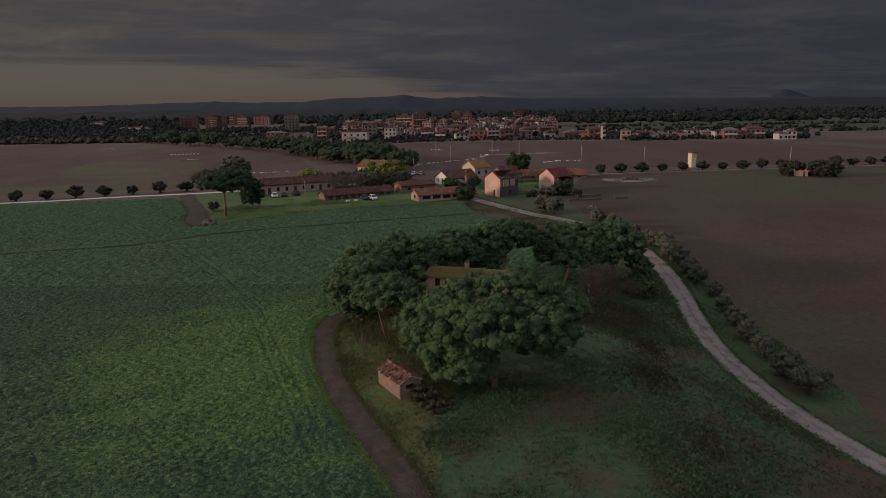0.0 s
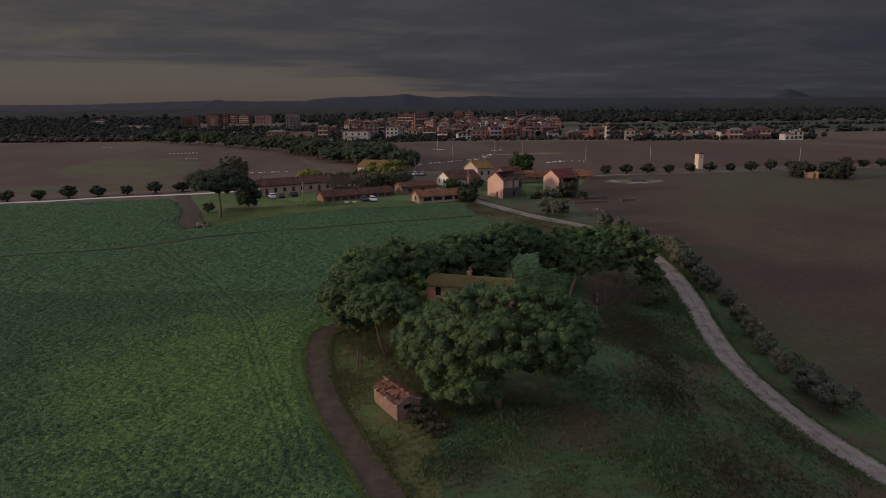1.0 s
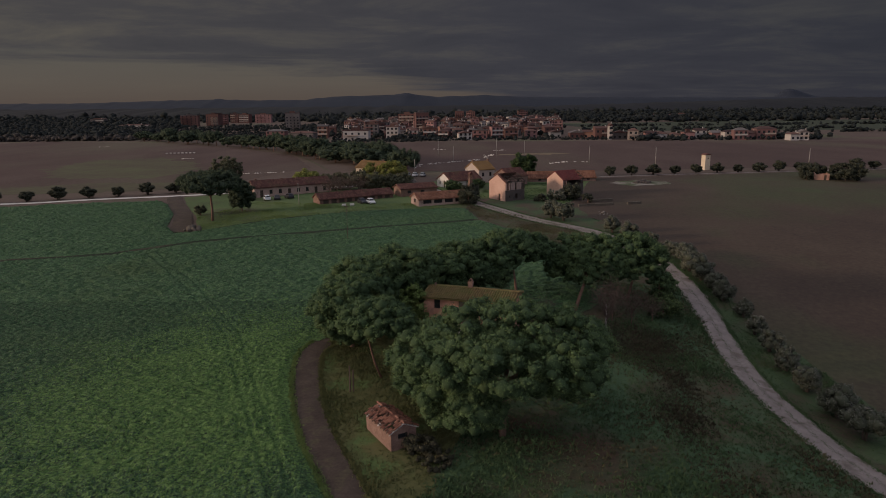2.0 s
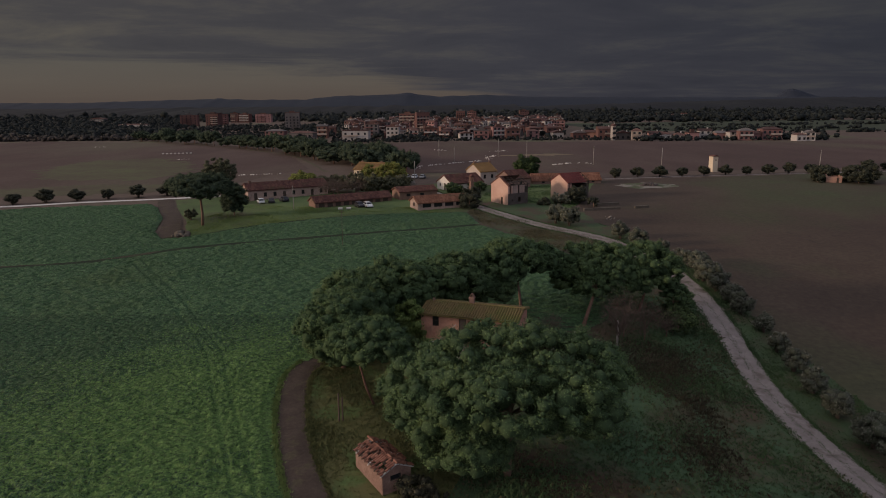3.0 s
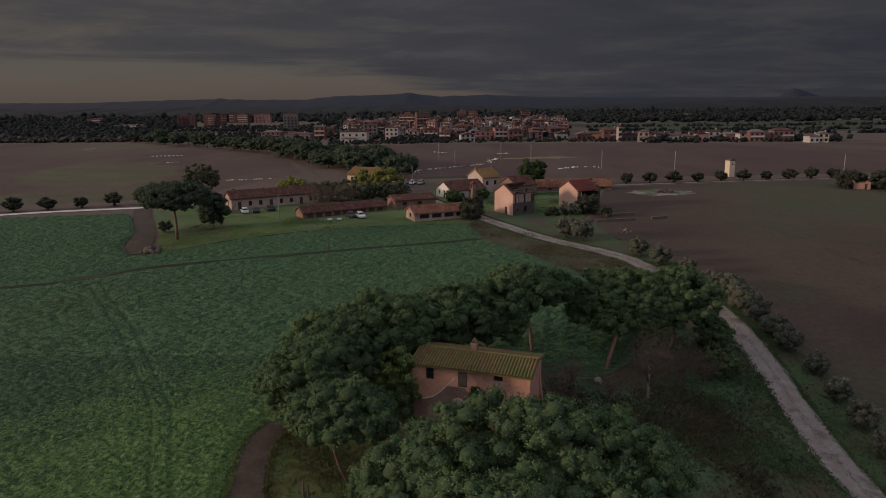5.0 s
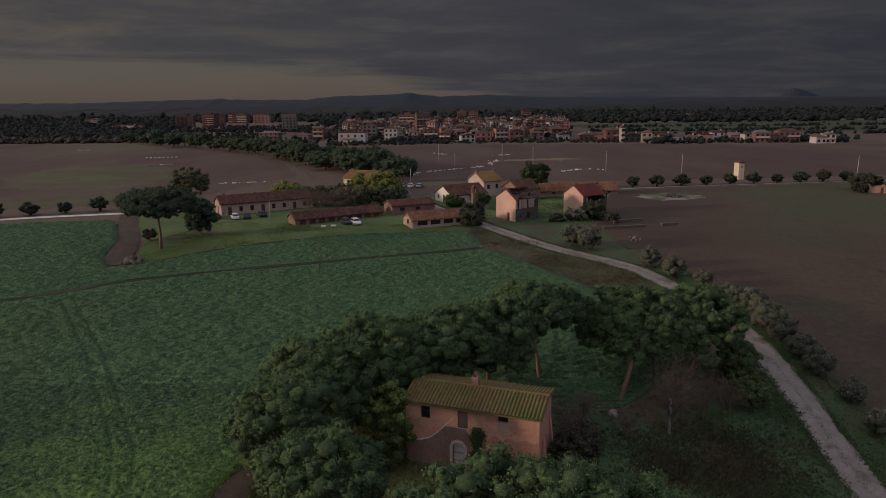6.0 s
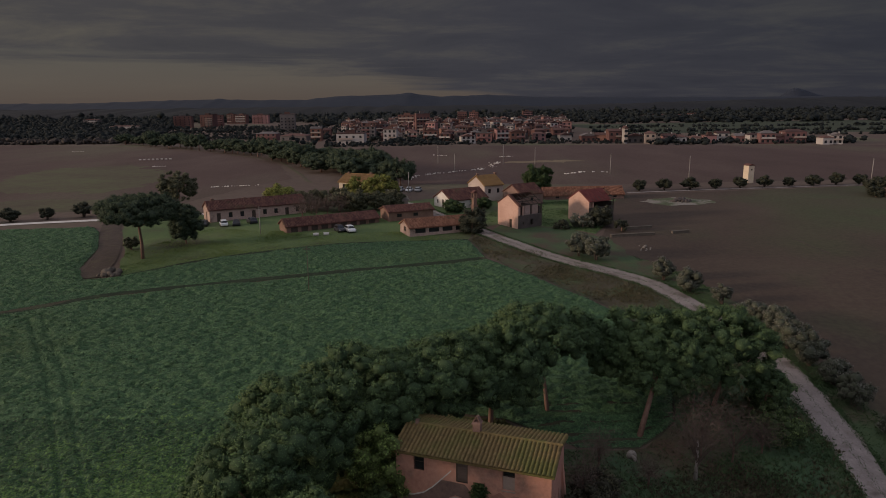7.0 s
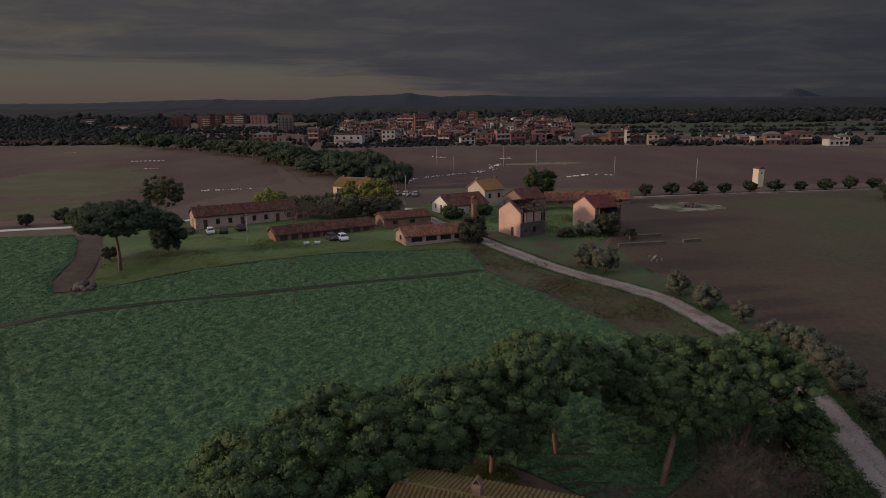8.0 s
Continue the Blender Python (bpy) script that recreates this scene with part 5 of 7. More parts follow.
broadleaf("garden_tree", -24.6, 226.6, 3.2, 2.8, 3.2, "yellow", 73, "bright yellow garden tree before the ochre-roofed house", "tree", 60, 0.62, 0.4)
for k, (x, y, s) in enumerate(((-22.0, 208.0, 3.2), (-27.0, 210.0, 3.4), (-33.0, 212.0, 3.0), (-17.0, 211.0, 2.6), (-38.0, 214.0, 2.6), (-13.5, 214.0, 2.4))):
    broadleaf("garden_tree", x, y, s, s * 0.75, s * 0.85, "dryoak", 74 + k, "dull green garden tree behind the stables", "tree", 40, 0.75, 0.45, leaf_n=110)
for k, (x, y) in enumerate(((-34.0, 200.4), (-30.6, 199.8), (-28.4, 202.4), (-25.6, 203.6), (-33.0, 206.5))):
    bare_shrub(x, y, 5.0, 2.8, 90 + k, "leafless tree by the cow house", 0.09, 170, 0.035)
broadleaf("yellow_bush", -45.5, 226.0, 3.7, 1.6, 2.0, "yellow", 83, "long bright yellow bush behind the cow house", "shrub", 26, 1.1, 0.45)
broadleaf("field_tree", 128.4, 223.6, 4.9, 2.6, 2.5, "bush", 84, "dense dark thicket beside the small ruin", "tree", 80, 0.75, 0.4)
broadleaf("field_tree", 121.6, 230.6, 4.0, 2.0, 2.6, "bush", 85, "dark thicket behind the small ruin", "tree", 50, 0.75, 0.4)
broadleaf("shrub", 117.2, 226.4, 1.9, 1.3, 1.2, "bush", 86, "dark shrub against the small ruin", "shrub", 20, 0.6, 0.35)

# pine avenue
pine_kinds = [stone_pine(0, -60 - 20 * k, 5.6, 5.2, 3.6, 4.9 + 0.5 * k, [(0, 0, 0.28)], 34, 1.5, "stone pine in an avenue, dark green and dense", 200 + k, 60, 0.5, "pines of the avenue", flat=-0.75, mats="dullneedle", knobs=2, core=SMALL_BALL) for k in range(3)]
AVENUE = [(-12.5, 262.0), (-22.0, 268.0), (-33.0, 276.0)]
line = smooth_line([(-38.0, 285.0), (-47.0, 300.0), (-58.8, 322.0), (-77.9, 360.0), (-111.3, 416.0), (-141.2, 450.0), (-190.0, 505.0), (-240.0, 545.0)], 9.0)
for k, p in enumerate(line):
    AVENUE += [(p.x + 1.5, p.y)] + ([(p.x + 11.0, p.y + 5.0)] if k < 12 else [])
for k, (x, y) in enumerate(AVENUE):
    m = pose(x + 2.2 * rng.normal(), y + 2.2 * rng.normal(), gz(x, y), 0, 0, 50.0 * k)
    ob = pine_kinds[k] if k < 3 else copy_thing(pine_kinds[k % 3], m)
    ob.matrix_basis = m
    ob.scale = (rng.uniform(0.75, 1.2),) * 2 + (rng.uniform(0.65, 1.1),)


# ---- buildings ----
def wall(parent, a, b, z0, z1, material, openings=(), thick=0.4, label="", name="wall"):
    """A wall from a to b (outer face, inside to the left of the way), cut by openings (from, to, sill, head) along it."""
    a, b = Vector((*a, 0)), Vector((*b, 0))
    d = (b - a).normalized()
    n = Vector((-d.y, d.x, 0))
    m = Matrix(((d.x, n.x, 0, a.x), (d.y, n.y, 0, a.y), (0, 0, 1, 0), (0, 0, 0, 1)))
    length, g = (b - a).length, Geo()
    us = sorted({0.0, length, *(o[0] for o in openings), *(o[1] for o in openings)})
    zs = sorted({z0, z1, *(o[2] for o in openings), *(o[3] for o in openings)})

    def solid(i, j):
        if not (0 <= i < len(us) - 1 and 0 <= j < len(zs) - 1):
            return False
        u, z = (us[i] + us[i + 1]) / 2, (zs[j] + zs[j + 1]) / 2
        return not any(o[0] < u < o[1] and o[2] < z < o[3] for o in openings)

    index = {}

    def corner(i, j, k):
        if (i, j, k) not in index:
            index[i, j, k] = len(g.v)
            g.v.append(tuple(m @ Vector((us[i], k * thick, zs[j]))))
        return index[i, j, k]

    for i in range(len(us) - 1):
        for j in range(len(zs) - 1):
            if not solid(i, j):
                continue
            for k in (0, 1):
                g.f.append((corner(i, j, k), corner(i + 1, j, k), corner(i + 1, j + 1, k), corner(i, j + 1, k)))
            for (di, dj), (p, q) in (((-1, 0), ((i, j), (i, j + 1))), ((1, 0), ((i + 1, j), (i + 1, j + 1))), ((0, -1), ((i, j), (i + 1, j))), ((0, 1), ((i, j + 1), (i + 1, j + 1)))):
                if not solid(i + di, j + dj):
                    g.f.append((corner(*p, 0), corner(*q, 0), corner(*q, 1), corner(*p, 1)))
    ob = part(name, g, material, parent, label)
    return ob, m


def gable(parent, a, b, z, top, material, thick=0.4, steps=0):
    """The triangle of wall under a roof, from a to b."""
    a, b = Vector((*a, z)), Vector((*b, z))
    d = (b - a).normalized()
    mid = (a + b) / 2 + Vector((0, 0, top - z))
    return part("gable", Geo().prism([a, b, mid], Vector((-d.y, d.x, 0)) * thick), material, parent)


def tiled_slope(name, parent, eave0, eave1, ridge0, ridge1, pitch, rows, material, label="", seed=1, missing=0.0):
    """Half-round clay tiles in courses from eave to ridge, each a little askew."""
    rng = random.Random(seed)
    e0, e1, r0, r1 = (Vector(p) for p in (eave0, eave1, ridge0, ridge1))
    along, up = (e1 - e0), (r0 - e0)
    n = max(2, int(along.length / pitch))
    normal = along.cross(up).normalized()
    if normal.z < 0:
        normal = -normal
    side = along.normalized()
    v, f = [], []
    for k in range(n):
        for j in range(rows):
            if rng.random() < missing:
                continue
            base = e0 + along * ((k + 0.5) / n) + (r0 - e0).lerp(r1 - e1, k / n) * (j / rows)
            tip = base + (r0 - e0).lerp(r1 - e1, k / n) * (1.06 / rows)
            jig = side * rng.uniform(-0.012, 0.012)
            start = len(v)
            for p, lift, w in ((base, 0.022, 0.47), (tip, 0.0, 0.41)):
                for s in range(5):
                    ang = math.pi * s / 4
                    v.append(p + jig + side * (-math.cos(ang) * pitch * w) + normal * (lift + 0.02 + math.sin(ang) * pitch * 0.46))
            f += [(start + s, start + s + 1, start + 6 + s, start + 5 + s) for s in range(4)]
    return tagged(part(name, mesh_of(name, v, f, material), None, parent, label), kind="stuff")


def roof_slab(parent, e0, e1, r0, r1, material, thick=0.12, name="roof"):
    pts = [Vector(p) for p in (e0, e1, r1, r0)]
    return part(name, Geo().prism(pts, (0, 0, -thick)), material, parent)


def pane(parent, m, u0, u1, z0, z1, material, name="window", depth=0.16, label="", bars=0):
    """A window or door leaf set back in its opening, with a frame."""
    leaf = part(name, Geo().box(u0, u1, depth, depth + 0.05, z0, z1, m), material, parent, label)
    g = Geo()
    for x0, x1, a, b in ((u0, u0 + 0.07, z0, z1), (u1 - 0.07, u1, z0, z1), (u0 + 0.07, u1 - 0.07, z1 - 0.07, z1), (u0 + 0.07, u1 - 0.07, z0, z0 + 0.07)):
        g.box(x0, x1, depth - 0.03, depth - 0.002, a, b, m)
    for k in range(bars):
        z = z0 + (z1 - z0) * (k + 1) / (bars + 1)
        g.box(u0 + 0.07, u1 - 0.07, depth - 0.03, depth - 0.002, z - 0.02, z + 0.02, m)
    part("window_frame" if name == "window" else "door_frame", g, M["timber"], leaf)
    return leaf


def gabled(name, x, y, turn, length, width, eave, ridge, wall_mat, roof_mat, label, openings=(), end_openings=(), pitch=0.32, rows=5, over=0.3, group="farm buildings", chimneys=(), base=None, roof=True, category="house", back_open=()):
    """A gabled building: (x, y) its front left corner, front along its local x, depth along y, ridge along x."""
    ob = thing(name, x, y, turn, label, category, group, base)
    z0 = -0.5
    _, mf = wall(ob, (0, 0), (length, 0), z0, eave, wall_mat, openings)
    wall(ob, (length, width), (0, width), z0, eave, wall_mat, back_open)
    _, ml = wall(ob, (0, width - 0.4), (0, 0.4), z0, eave, wall_mat, end_openings)
    wall(ob, (length, 0.4), (length, width - 0.4), z0, eave, wall_mat)
    gable(ob, (0, width), (0, 0), eave, ridge, wall_mat)
    gable(ob, (length, 0), (length, width), eave, ridge, wall_mat)
    for u0, u1, lo, hi in openings:
        pane(ob, mf, u0, u1, lo, hi, M["glass"] if lo > 0.3 else M["timber"], "window" if lo > 0.3 else "door")
    for u0, u1, lo, hi in end_openings:
        pane(ob, ml, u0, u1, lo, hi, M["glass"] if lo > 0.3 else M["timber"], "window" if lo > 0.3 else "door")
    if roof:
        k = over * (ridge - eave) / (width / 2)
        for y0, s in ((-over, 0), (width + over, 1)):
            e0, e1 = (-over, y0, eave - k + 0.06), (length + over, y0, eave - k + 0.06)
            r0, r1 = (-over, width / 2, ridge + 0.06), (length + over, width / 2, ridge + 0.06)
            slab = roof_slab(ob, e0, e1, r0, r1, roof_mat)
            tiled_slope("roof_tiles", slab, e0, e1, r0, r1, pitch, rows, roof_mat, seed=len(label) + s)
        part("ridge", Geo().rod([(-over, width / 2, ridge + 0.12), (length + over, width / 2, ridge + 0.12)], [0.13, 0.13], 8), roof_mat, ob)
    for u, v, h in chimneys:
        zr = ridge - abs(v - width / 2) * (ridge - eave) / (width / 2)
        ch = part("chimney", Geo().box(u - 0.3, u + 0.3, v - 0.25, v + 0.25, zr - 0.3, zr + h).box(u - 0.36, u + 0.36, v - 0.31, v + 0.31, zr + h - 0.18, zr + h - 0.06), M["brick"], ob)
    return ob


def farmhouse():
    """The pink two-storey house among the pines."""
    L, W, EAVE, RIDGE = 11.25, 5.3, 5.85, 6.50
    ob = thing("farmhouse", -3.25, 90.05, -18.6, "abandoned pink plastered farmhouse with a mossy tiled roof", "house", "", 0.6)
    front = [(1.35, 2.15, 4.40, 5.70), (4.55, 5.40, 4.05, 5.60), (7.90, 8.75, 4.10, 5.60), (4.10, 5.10, 0.3, 2.4), (7.80, 8.35, 1.3, 2.4), (6.92, 7.08, 1.2, 2.2)]
    _, m = wall(ob, (0, 0), (L, 0), -1.2, EAVE, M["pink"], front, 0.5, "stained pink plaster wall")
    wall(ob, (L, W), (0, W), -1.2, EAVE, M["pink"], (), 0.5)
    wall(ob, (0, W - 0.5), (0, 0.5), -1.2, EAVE, M["pink"], (), 0.5)
    side = [(0.5, 1.0, 0.4, 3.4), (2.4, 2.8, 0.4, 3.0)]
    wall(ob, (L, 0.5), (L, W - 0.5), -1.2, EAVE, M["pink"], side, 0.5)
    gable(ob, (0, W), (0, 0), EAVE, RIDGE, M["pink"], 0.5)
    gable(ob, (L, 0), (L, W), EAVE, RIDGE, M["pink"], 0.5)
    part("inner_floor", Geo().box(0.5, L - 0.5, 0.5, W - 0.5, 2.9, 3.1), M["timber"], ob)
    pane(ob, m, 1.35, 2.15, 4.40, 5.70, M["glass"], "window", 0.2, "dark window with a worn timber frame", 1)
    sh = pane(ob, m, 4.55, 5.40, 4.05, 5.60, M["shutter"], "shutter", 0.06, "closed grey-brown shutter")
    for k in range(12):
        z = 4.16 + 0.115 * k
        part("slat", Geo().box(4.63, 5.32, 0.035, 0.06, z, z + 0.07, m), M["shutter"], sh)
    pane(ob, m, 7.90, 8.75, 5.05, 5.60, M["glass"], "window", 0.2)
    part("infill", Geo().box(7.90, 8.75, 0.08, 0.3, 4.10, 5.05, m), M["infill"], ob, "dull plaster infill of a window")
    part("sill", Geo().box(7.84, 8.81, -0.05, 0.02, 3.98, 4.06, m), M["infill"], ob)
    pane(ob, m, 4.10, 5.10, 0.3, 2.4, M["olddoor"], "door", 0.22, "pale weathered door with glazing", 2)
    pane(ob, m, 7.80, 8.35, 1.3, 2.4, M["glass"], "window", 0.2)
    arch = Geo()
    for k in range(9):
        a0, a1 = math.pi * k / 9, math.pi * (k + 1) / 9
        p = [(4.6 - math.cos(a) * r, 2.28 + math.sin(a) * r * 0.8) for a, r in ((a0, 0.54), (a0, 0.72), (a1, 0.72), (a1, 0.54))]
        arch.prism([m @ Vector((u, -0.07, z)) for u, z in p], m.to_3x3() @ Vector((0, 0.08, 0)))
    arch.box(3.88, 4.05, -0.07, 0.01, 0.2, 2.28, m).box(5.15, 5.32, -0.07, 0.01, 0.2, 2.28, m)
    part("door_arch", arch, M["olddoor"], ob, "whitewashed round arch over the door")
    fan = Geo().prism([m @ Vector((4.6 - math.cos(math.pi * k / 12) * 0.52, -0.02, 2.42 + math.sin(math.pi * k / 12) * 0.3)) for k in range(13)], m.to_3x3() @ Vector((0, 0.018, 0)))
    part("fanlight", fan, M["infill"], ob)
    part("plaster_patch", Geo().prism([m @ Vector((u, -0.012, z)) for u, z in ((0.02, -1.1), (3.84, -1.1), (3.84, 2.3), (4.05, 2.75), (4.5, 2.98), (5.0, 2.9), (5.36, 2.3), (5.36, 0.2), (5.6, 0.2), (5.65, 3.4), (5.2, 3.95), (4.4, 4.0), (3.45, 4.0), (2.78, 3.3), (2.1, 2.72), (1.4, 2.45), (0.8, 2.34), (0.02, 2.3))], m.to_3x3() @ Vector((0, 0.010, 0))), M["dirtypink"], ob, "darker dirty plaster of a lost lean-to")
    # shade on the lower right wall, painted in as thin darker patches
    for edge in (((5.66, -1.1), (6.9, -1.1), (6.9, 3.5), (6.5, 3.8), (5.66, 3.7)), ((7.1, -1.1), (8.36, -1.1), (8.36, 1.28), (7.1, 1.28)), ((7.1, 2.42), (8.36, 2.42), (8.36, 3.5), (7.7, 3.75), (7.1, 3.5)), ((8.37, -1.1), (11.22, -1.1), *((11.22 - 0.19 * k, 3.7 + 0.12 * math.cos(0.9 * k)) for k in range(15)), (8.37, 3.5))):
        part("plaster_patch", Geo().prism([m @ Vector((u, -0.012, z + (0.12 * math.sin(5 * u) if z > 3 else 0))) for u, z in edge], m.to_3x3() @ Vector((0, 0.010, 0))), M["pinkshade"], ob, "plaster coloured darker for shade")
    # scar of an old roofline across the plaster
    line = [(0.05, 2.38), (0.8, 2.40), (1.4, 2.50), (2.1, 2.78), (2.8, 3.35), (3.5, 4.1), (4.2, 4.85)]
    scar = Geo()
    for (u0, z0), (u1, z1) in zip(line, line[1:]):
        scar.prism([m @ Vector(p) for p in ((u0, -0.025, z0 - 0.06), (u1, -0.025, z1 - 0.06), (u1, -0.025, z1 + 0.05), (u0, -0.025, z0 + 0.05))], m.to_3x3() @ Vector((0, 0.04, 0)))
    part("plaster_scar", scar, M["white"], ob, "pale mortar line of a lost lean-to roof")
    for y, h in ((1.55, 3.4), (4.4, 4.6)):
        part("buttress", Geo().prism([(L + 0.003, y, -1.2), (L + 0.6, y, -1.2), (L + 0.003, y, h)], (0, 0.55, 0)), M["pink"], ob)
    k = 0.35 * (RIDGE - EAVE) / (W / 2)
    for y0, s in ((-0.35, 1), (W + 0.35, 2)):
        e0, e1 = (-0.25, y0, EAVE - k + 0.06), (L + 0.25, y0, EAVE - k + 0.06)
        r0, r1 = (-0.25, W / 2, RIDGE + 0.06), (L + 0.25, W / 2, RIDGE + 0.06)
        slab = roof_slab(ob, e0, e1, r0, r1, M["mosstile"])
        tiled_slope("roof_tiles", slab, e0, e1, r0, r1, 0.30, 9, M["mosstile"], "mossy half-round clay tiles", s)
    g = Geo()
    for j in range(28):
        x = -0.25 + 11.75 * j / 28
        g.rod([(x, W / 2, RIDGE + 0.15), (x + 0.47, W / 2, RIDGE + 0.13)], [0.14, 0.12], 7)
    tagged(part("ridge_tiles", g, M["mosstile"], ob), kind="stuff")
    ch = part("chimney", Geo().box(5.0, 5.55, W / 2 - 0.1, W / 2 + 0.45, RIDGE - 0.4, RIDGE + 0.95).box(4.94, 5.61, W / 2 - 0.17, W / 2 + 0.52, RIDGE + 0.78, RIDGE + 0.88), M["shedwall"], ob, "plastered chimney stack")
    for x0, lean in ((5.03, 0.2), (5.52, -0.2)):
        part("chimney_cap", Geo().prism([(x0 - 0.04, W / 2 - 0.08, RIDGE + 0.952), (x0 + 0.04, W / 2 - 0.08, RIDGE + 0.952), (x0 + lean + 0.03, W / 2 - 0.08, RIDGE + 1.32), (x0 + lean - 0.03, W / 2 - 0.08, RIDGE + 1.32)], (0, 0.5, 0)), M["brick"], ch, "clay tile leaning over the flue")
    part("chimney", Geo().box(0.55, 0.8, W / 2 - 0.15, W / 2 + 0.15, RIDGE - 0.2, RIDGE + 0.45), M["shedwall"], ob, "small stub chimney")
    return ob, m


house, front = farmhouse()


def ivy():
    rng = np.random.default_rng(77)
    m = house.matrix_basis @ front
    ob = tagged(new("ivy"), "dark ivy climbing the pink house wall", "climbing plant")
    ob.matrix_basis = pose(*(m @ Vector((6.2, -0.2, 0.4))))
    u, z = rng.normal(0, 0.2, 2600), rng.uniform(0, 4.3, 2600)
    u = u * (0.7 + 0.6 * np.sin(z * 1.3) ** 2) + 6.2 + 0.1 * z / 4
    at = np.array([tuple(m @ Vector((a, -0.05 - 0.22 * rng.uniform(), b))) for a, b in zip(u, z)]) - np.array(ob.matrix_basis.translation)
    d = rng.normal(size=at.shape) * 0.6 + np.array(m.to_3x3() @ Vector((0, -1, 0.3)))
    d /= np.linalg.norm(d, axis=1, keepdims=True)
    v, f = leaves(rng, at, d, 0.18, 0.5, 0.6)
    part("foliage", mesh_of("foliage", v, f, M["broad"]), None, ob)
    stem = m.to_3x3()
    part("stem", Geo().rod([stem @ Vector((0, 0.1, -0.6)), stem @ Vector((0.1, 0.12, 2.0)), stem @ Vector((-0.05, 0.12, 3.8))], [0.05, 0.04, 0.02], 5), M["bark"], ob)


ivy()


def shed():
    ob = thing("shed", -7.95, 67.75, -57.0, "small decaying brick shed with a broken tiled roof", "shed", "", -0.3)
    L, W, EAVE, RIDGE = 4.8, 2.55, 2.05, 2.65
    wall(ob, (0, 0), (L, 0), -0.5, EAVE, M["shedwall"], (), 0.25, "patched reddish masonry")
    wall(ob, (L, W), (0, W), -0.5, EAVE, M["shedwall"], (), 0.25)
    wall(ob, (0, W - 0.25), (0, 0.25), -0.5, EAVE, M["shedwall"], (), 0.25)
    _, m = wall(ob, (L, 0.25), (L, W - 0.25), -0.5, EAVE, M["shedwall"], [(0.45, 1.45, 1.25, 1.75)], 0.25)
    pane(ob, m, 0.45, 1.45, 1.25, 1.75, M["glass"], "window", 0.1)
    gable(ob, (0, W), (0, 0), EAVE, RIDGE, M["shedwall"], 0.25)
    gable(ob, (L, 0), (L, W), EAVE, RIDGE, M["shedwall"], 0.25)
    for y0, s in ((-0.2, 1), (W + 0.2, 2)):
        e0, e1 = (-0.15, y0, EAVE - 0.03), (L + 0.15, y0, EAVE - 0.03)
        r0, r1 = (-0.15, W / 2, RIDGE + 0.05), (L + 0.15, W / 2, RIDGE + 0.05)
        tiled_slope("roof_tiles", ob, e0, e1, r0, r1, 0.24, 6, M["shedtile"], "broken orange clay tiles with gaps", 30 + s, 0.34)
        for k in range(10):
            x = -0.05 + (L + 0.1) * k / 9
            part("rafter", Geo().prism([(x - 0.05, y0, EAVE - 0.06), (x + 0.05, y0, EAVE - 0.06), (x + 0.05, W / 2, RIDGE + 0.02), (x - 0.05, W / 2, RIDGE + 0.02)], (0, 0, -0.09)), M["olddoor"] if k % 4 == 1 else M["timber"], ob)
        for k in range(4):
            t = 0.08 + 0.26 * k
            y1, z1 = y0 + (W / 2 - y0) * t, EAVE + (RIDGE - EAVE) * t - 0.03
            part("batten", Geo().box(-0.15, L + 0.15, y1 - 0.03, y1 + 0.03, z1, z1 + 0.03), M["timber"], ob)
    g = Geo()
    for j in (0, 1, 3, 4, 5, 7, 9):
        x = -0.15 + (L + 0.3) * j / 10
        g.rod([(x, W / 2, RIDGE + 0.12), (x + 0.5, W / 2, RIDGE + 0.10)], [0.11, 0.09], 7)
    tagged(part("ridge_tiles", g, M["shedtile"], ob), kind="stuff")


shed()

# farm buildings
gabled("barn", -7.3, 178.0, 23.0, 13.5, 6.0, 1.9, 3.2, M["cowwall"], M["barntile"], "low pink-brown barn with a clay tiled roof", [(1.2 + 3.0 * k, 3.5 + 3.0 * k, 0.7, 1.7) for k in range(4)], [(2.0, 3.2, 0.8, 1.8)], category="barn")
gabled("outbuilding", -13.0, 194.5, 24.0, 11.0, 6.0, 2.2, 3.2, M["brick"], M["tile"], "low brick outbuilding behind the barn", [(2.0, 3.2, 0.9, 1.7), (6.0, 7.2, 0.9, 1.7)], category="outbuilding")
gabled("stable", -33.6, 183.0, 31.0, 21.5, 5.0, 1.45, 2.7, M["brick"], M["tile"], "long low stable with a dark tiled roof", [(1.0 + 2.25 * k, 2.5 + 2.25 * k, 0.0, 1.25) for k in range(9)], (), category="stable")
gabled("cow_house", -54.6, 196.6, 31.0, 23.0, 7.0, 2.9, 4.5, M["cowwall"], M["tile"], "long dull pink cow house with chimneys on the ridge", [(1.6 + 2.7 * k, 2.5 + 2.7 * k, 0.9 if k % 3 else 0.0, 2.1) for k in range(8)], [(2.6, 3.6, 0.0, 2.1)], chimneys=((1.5, 3.5, 0.7), (9.0, 3.2, 0.6), (13.5, 3.2, 0.6), (19.0, 3.2, 0.6)), category="farm building")
gabled("cottage", 1.2, 209.4, 31.0, 11.0, 8.4, 2.35, 4.5, M["white"], M["tile"], "white gabled cottage with a clay tiled roof", (), [(1.0, 1.7, 1.0, 2.0), (3.5, 4.5, 0.0, 2.2), (6.2, 6.9, 1.0, 2.0)])
gabled("tall_house", 10.2, 221.6, 31.0, 6.0, 8.0, 4.4, 6.6, M["palecream"], M["goldtile"], "taller cream house with a yellowish tiled roof", [(1.2, 2.1, 2.2, 3.4), (4.0, 4.9, 2.2, 3.4)], (), chimneys=((0.4, 4.0, 0.7), (6.2, 4.0, 0.7)))
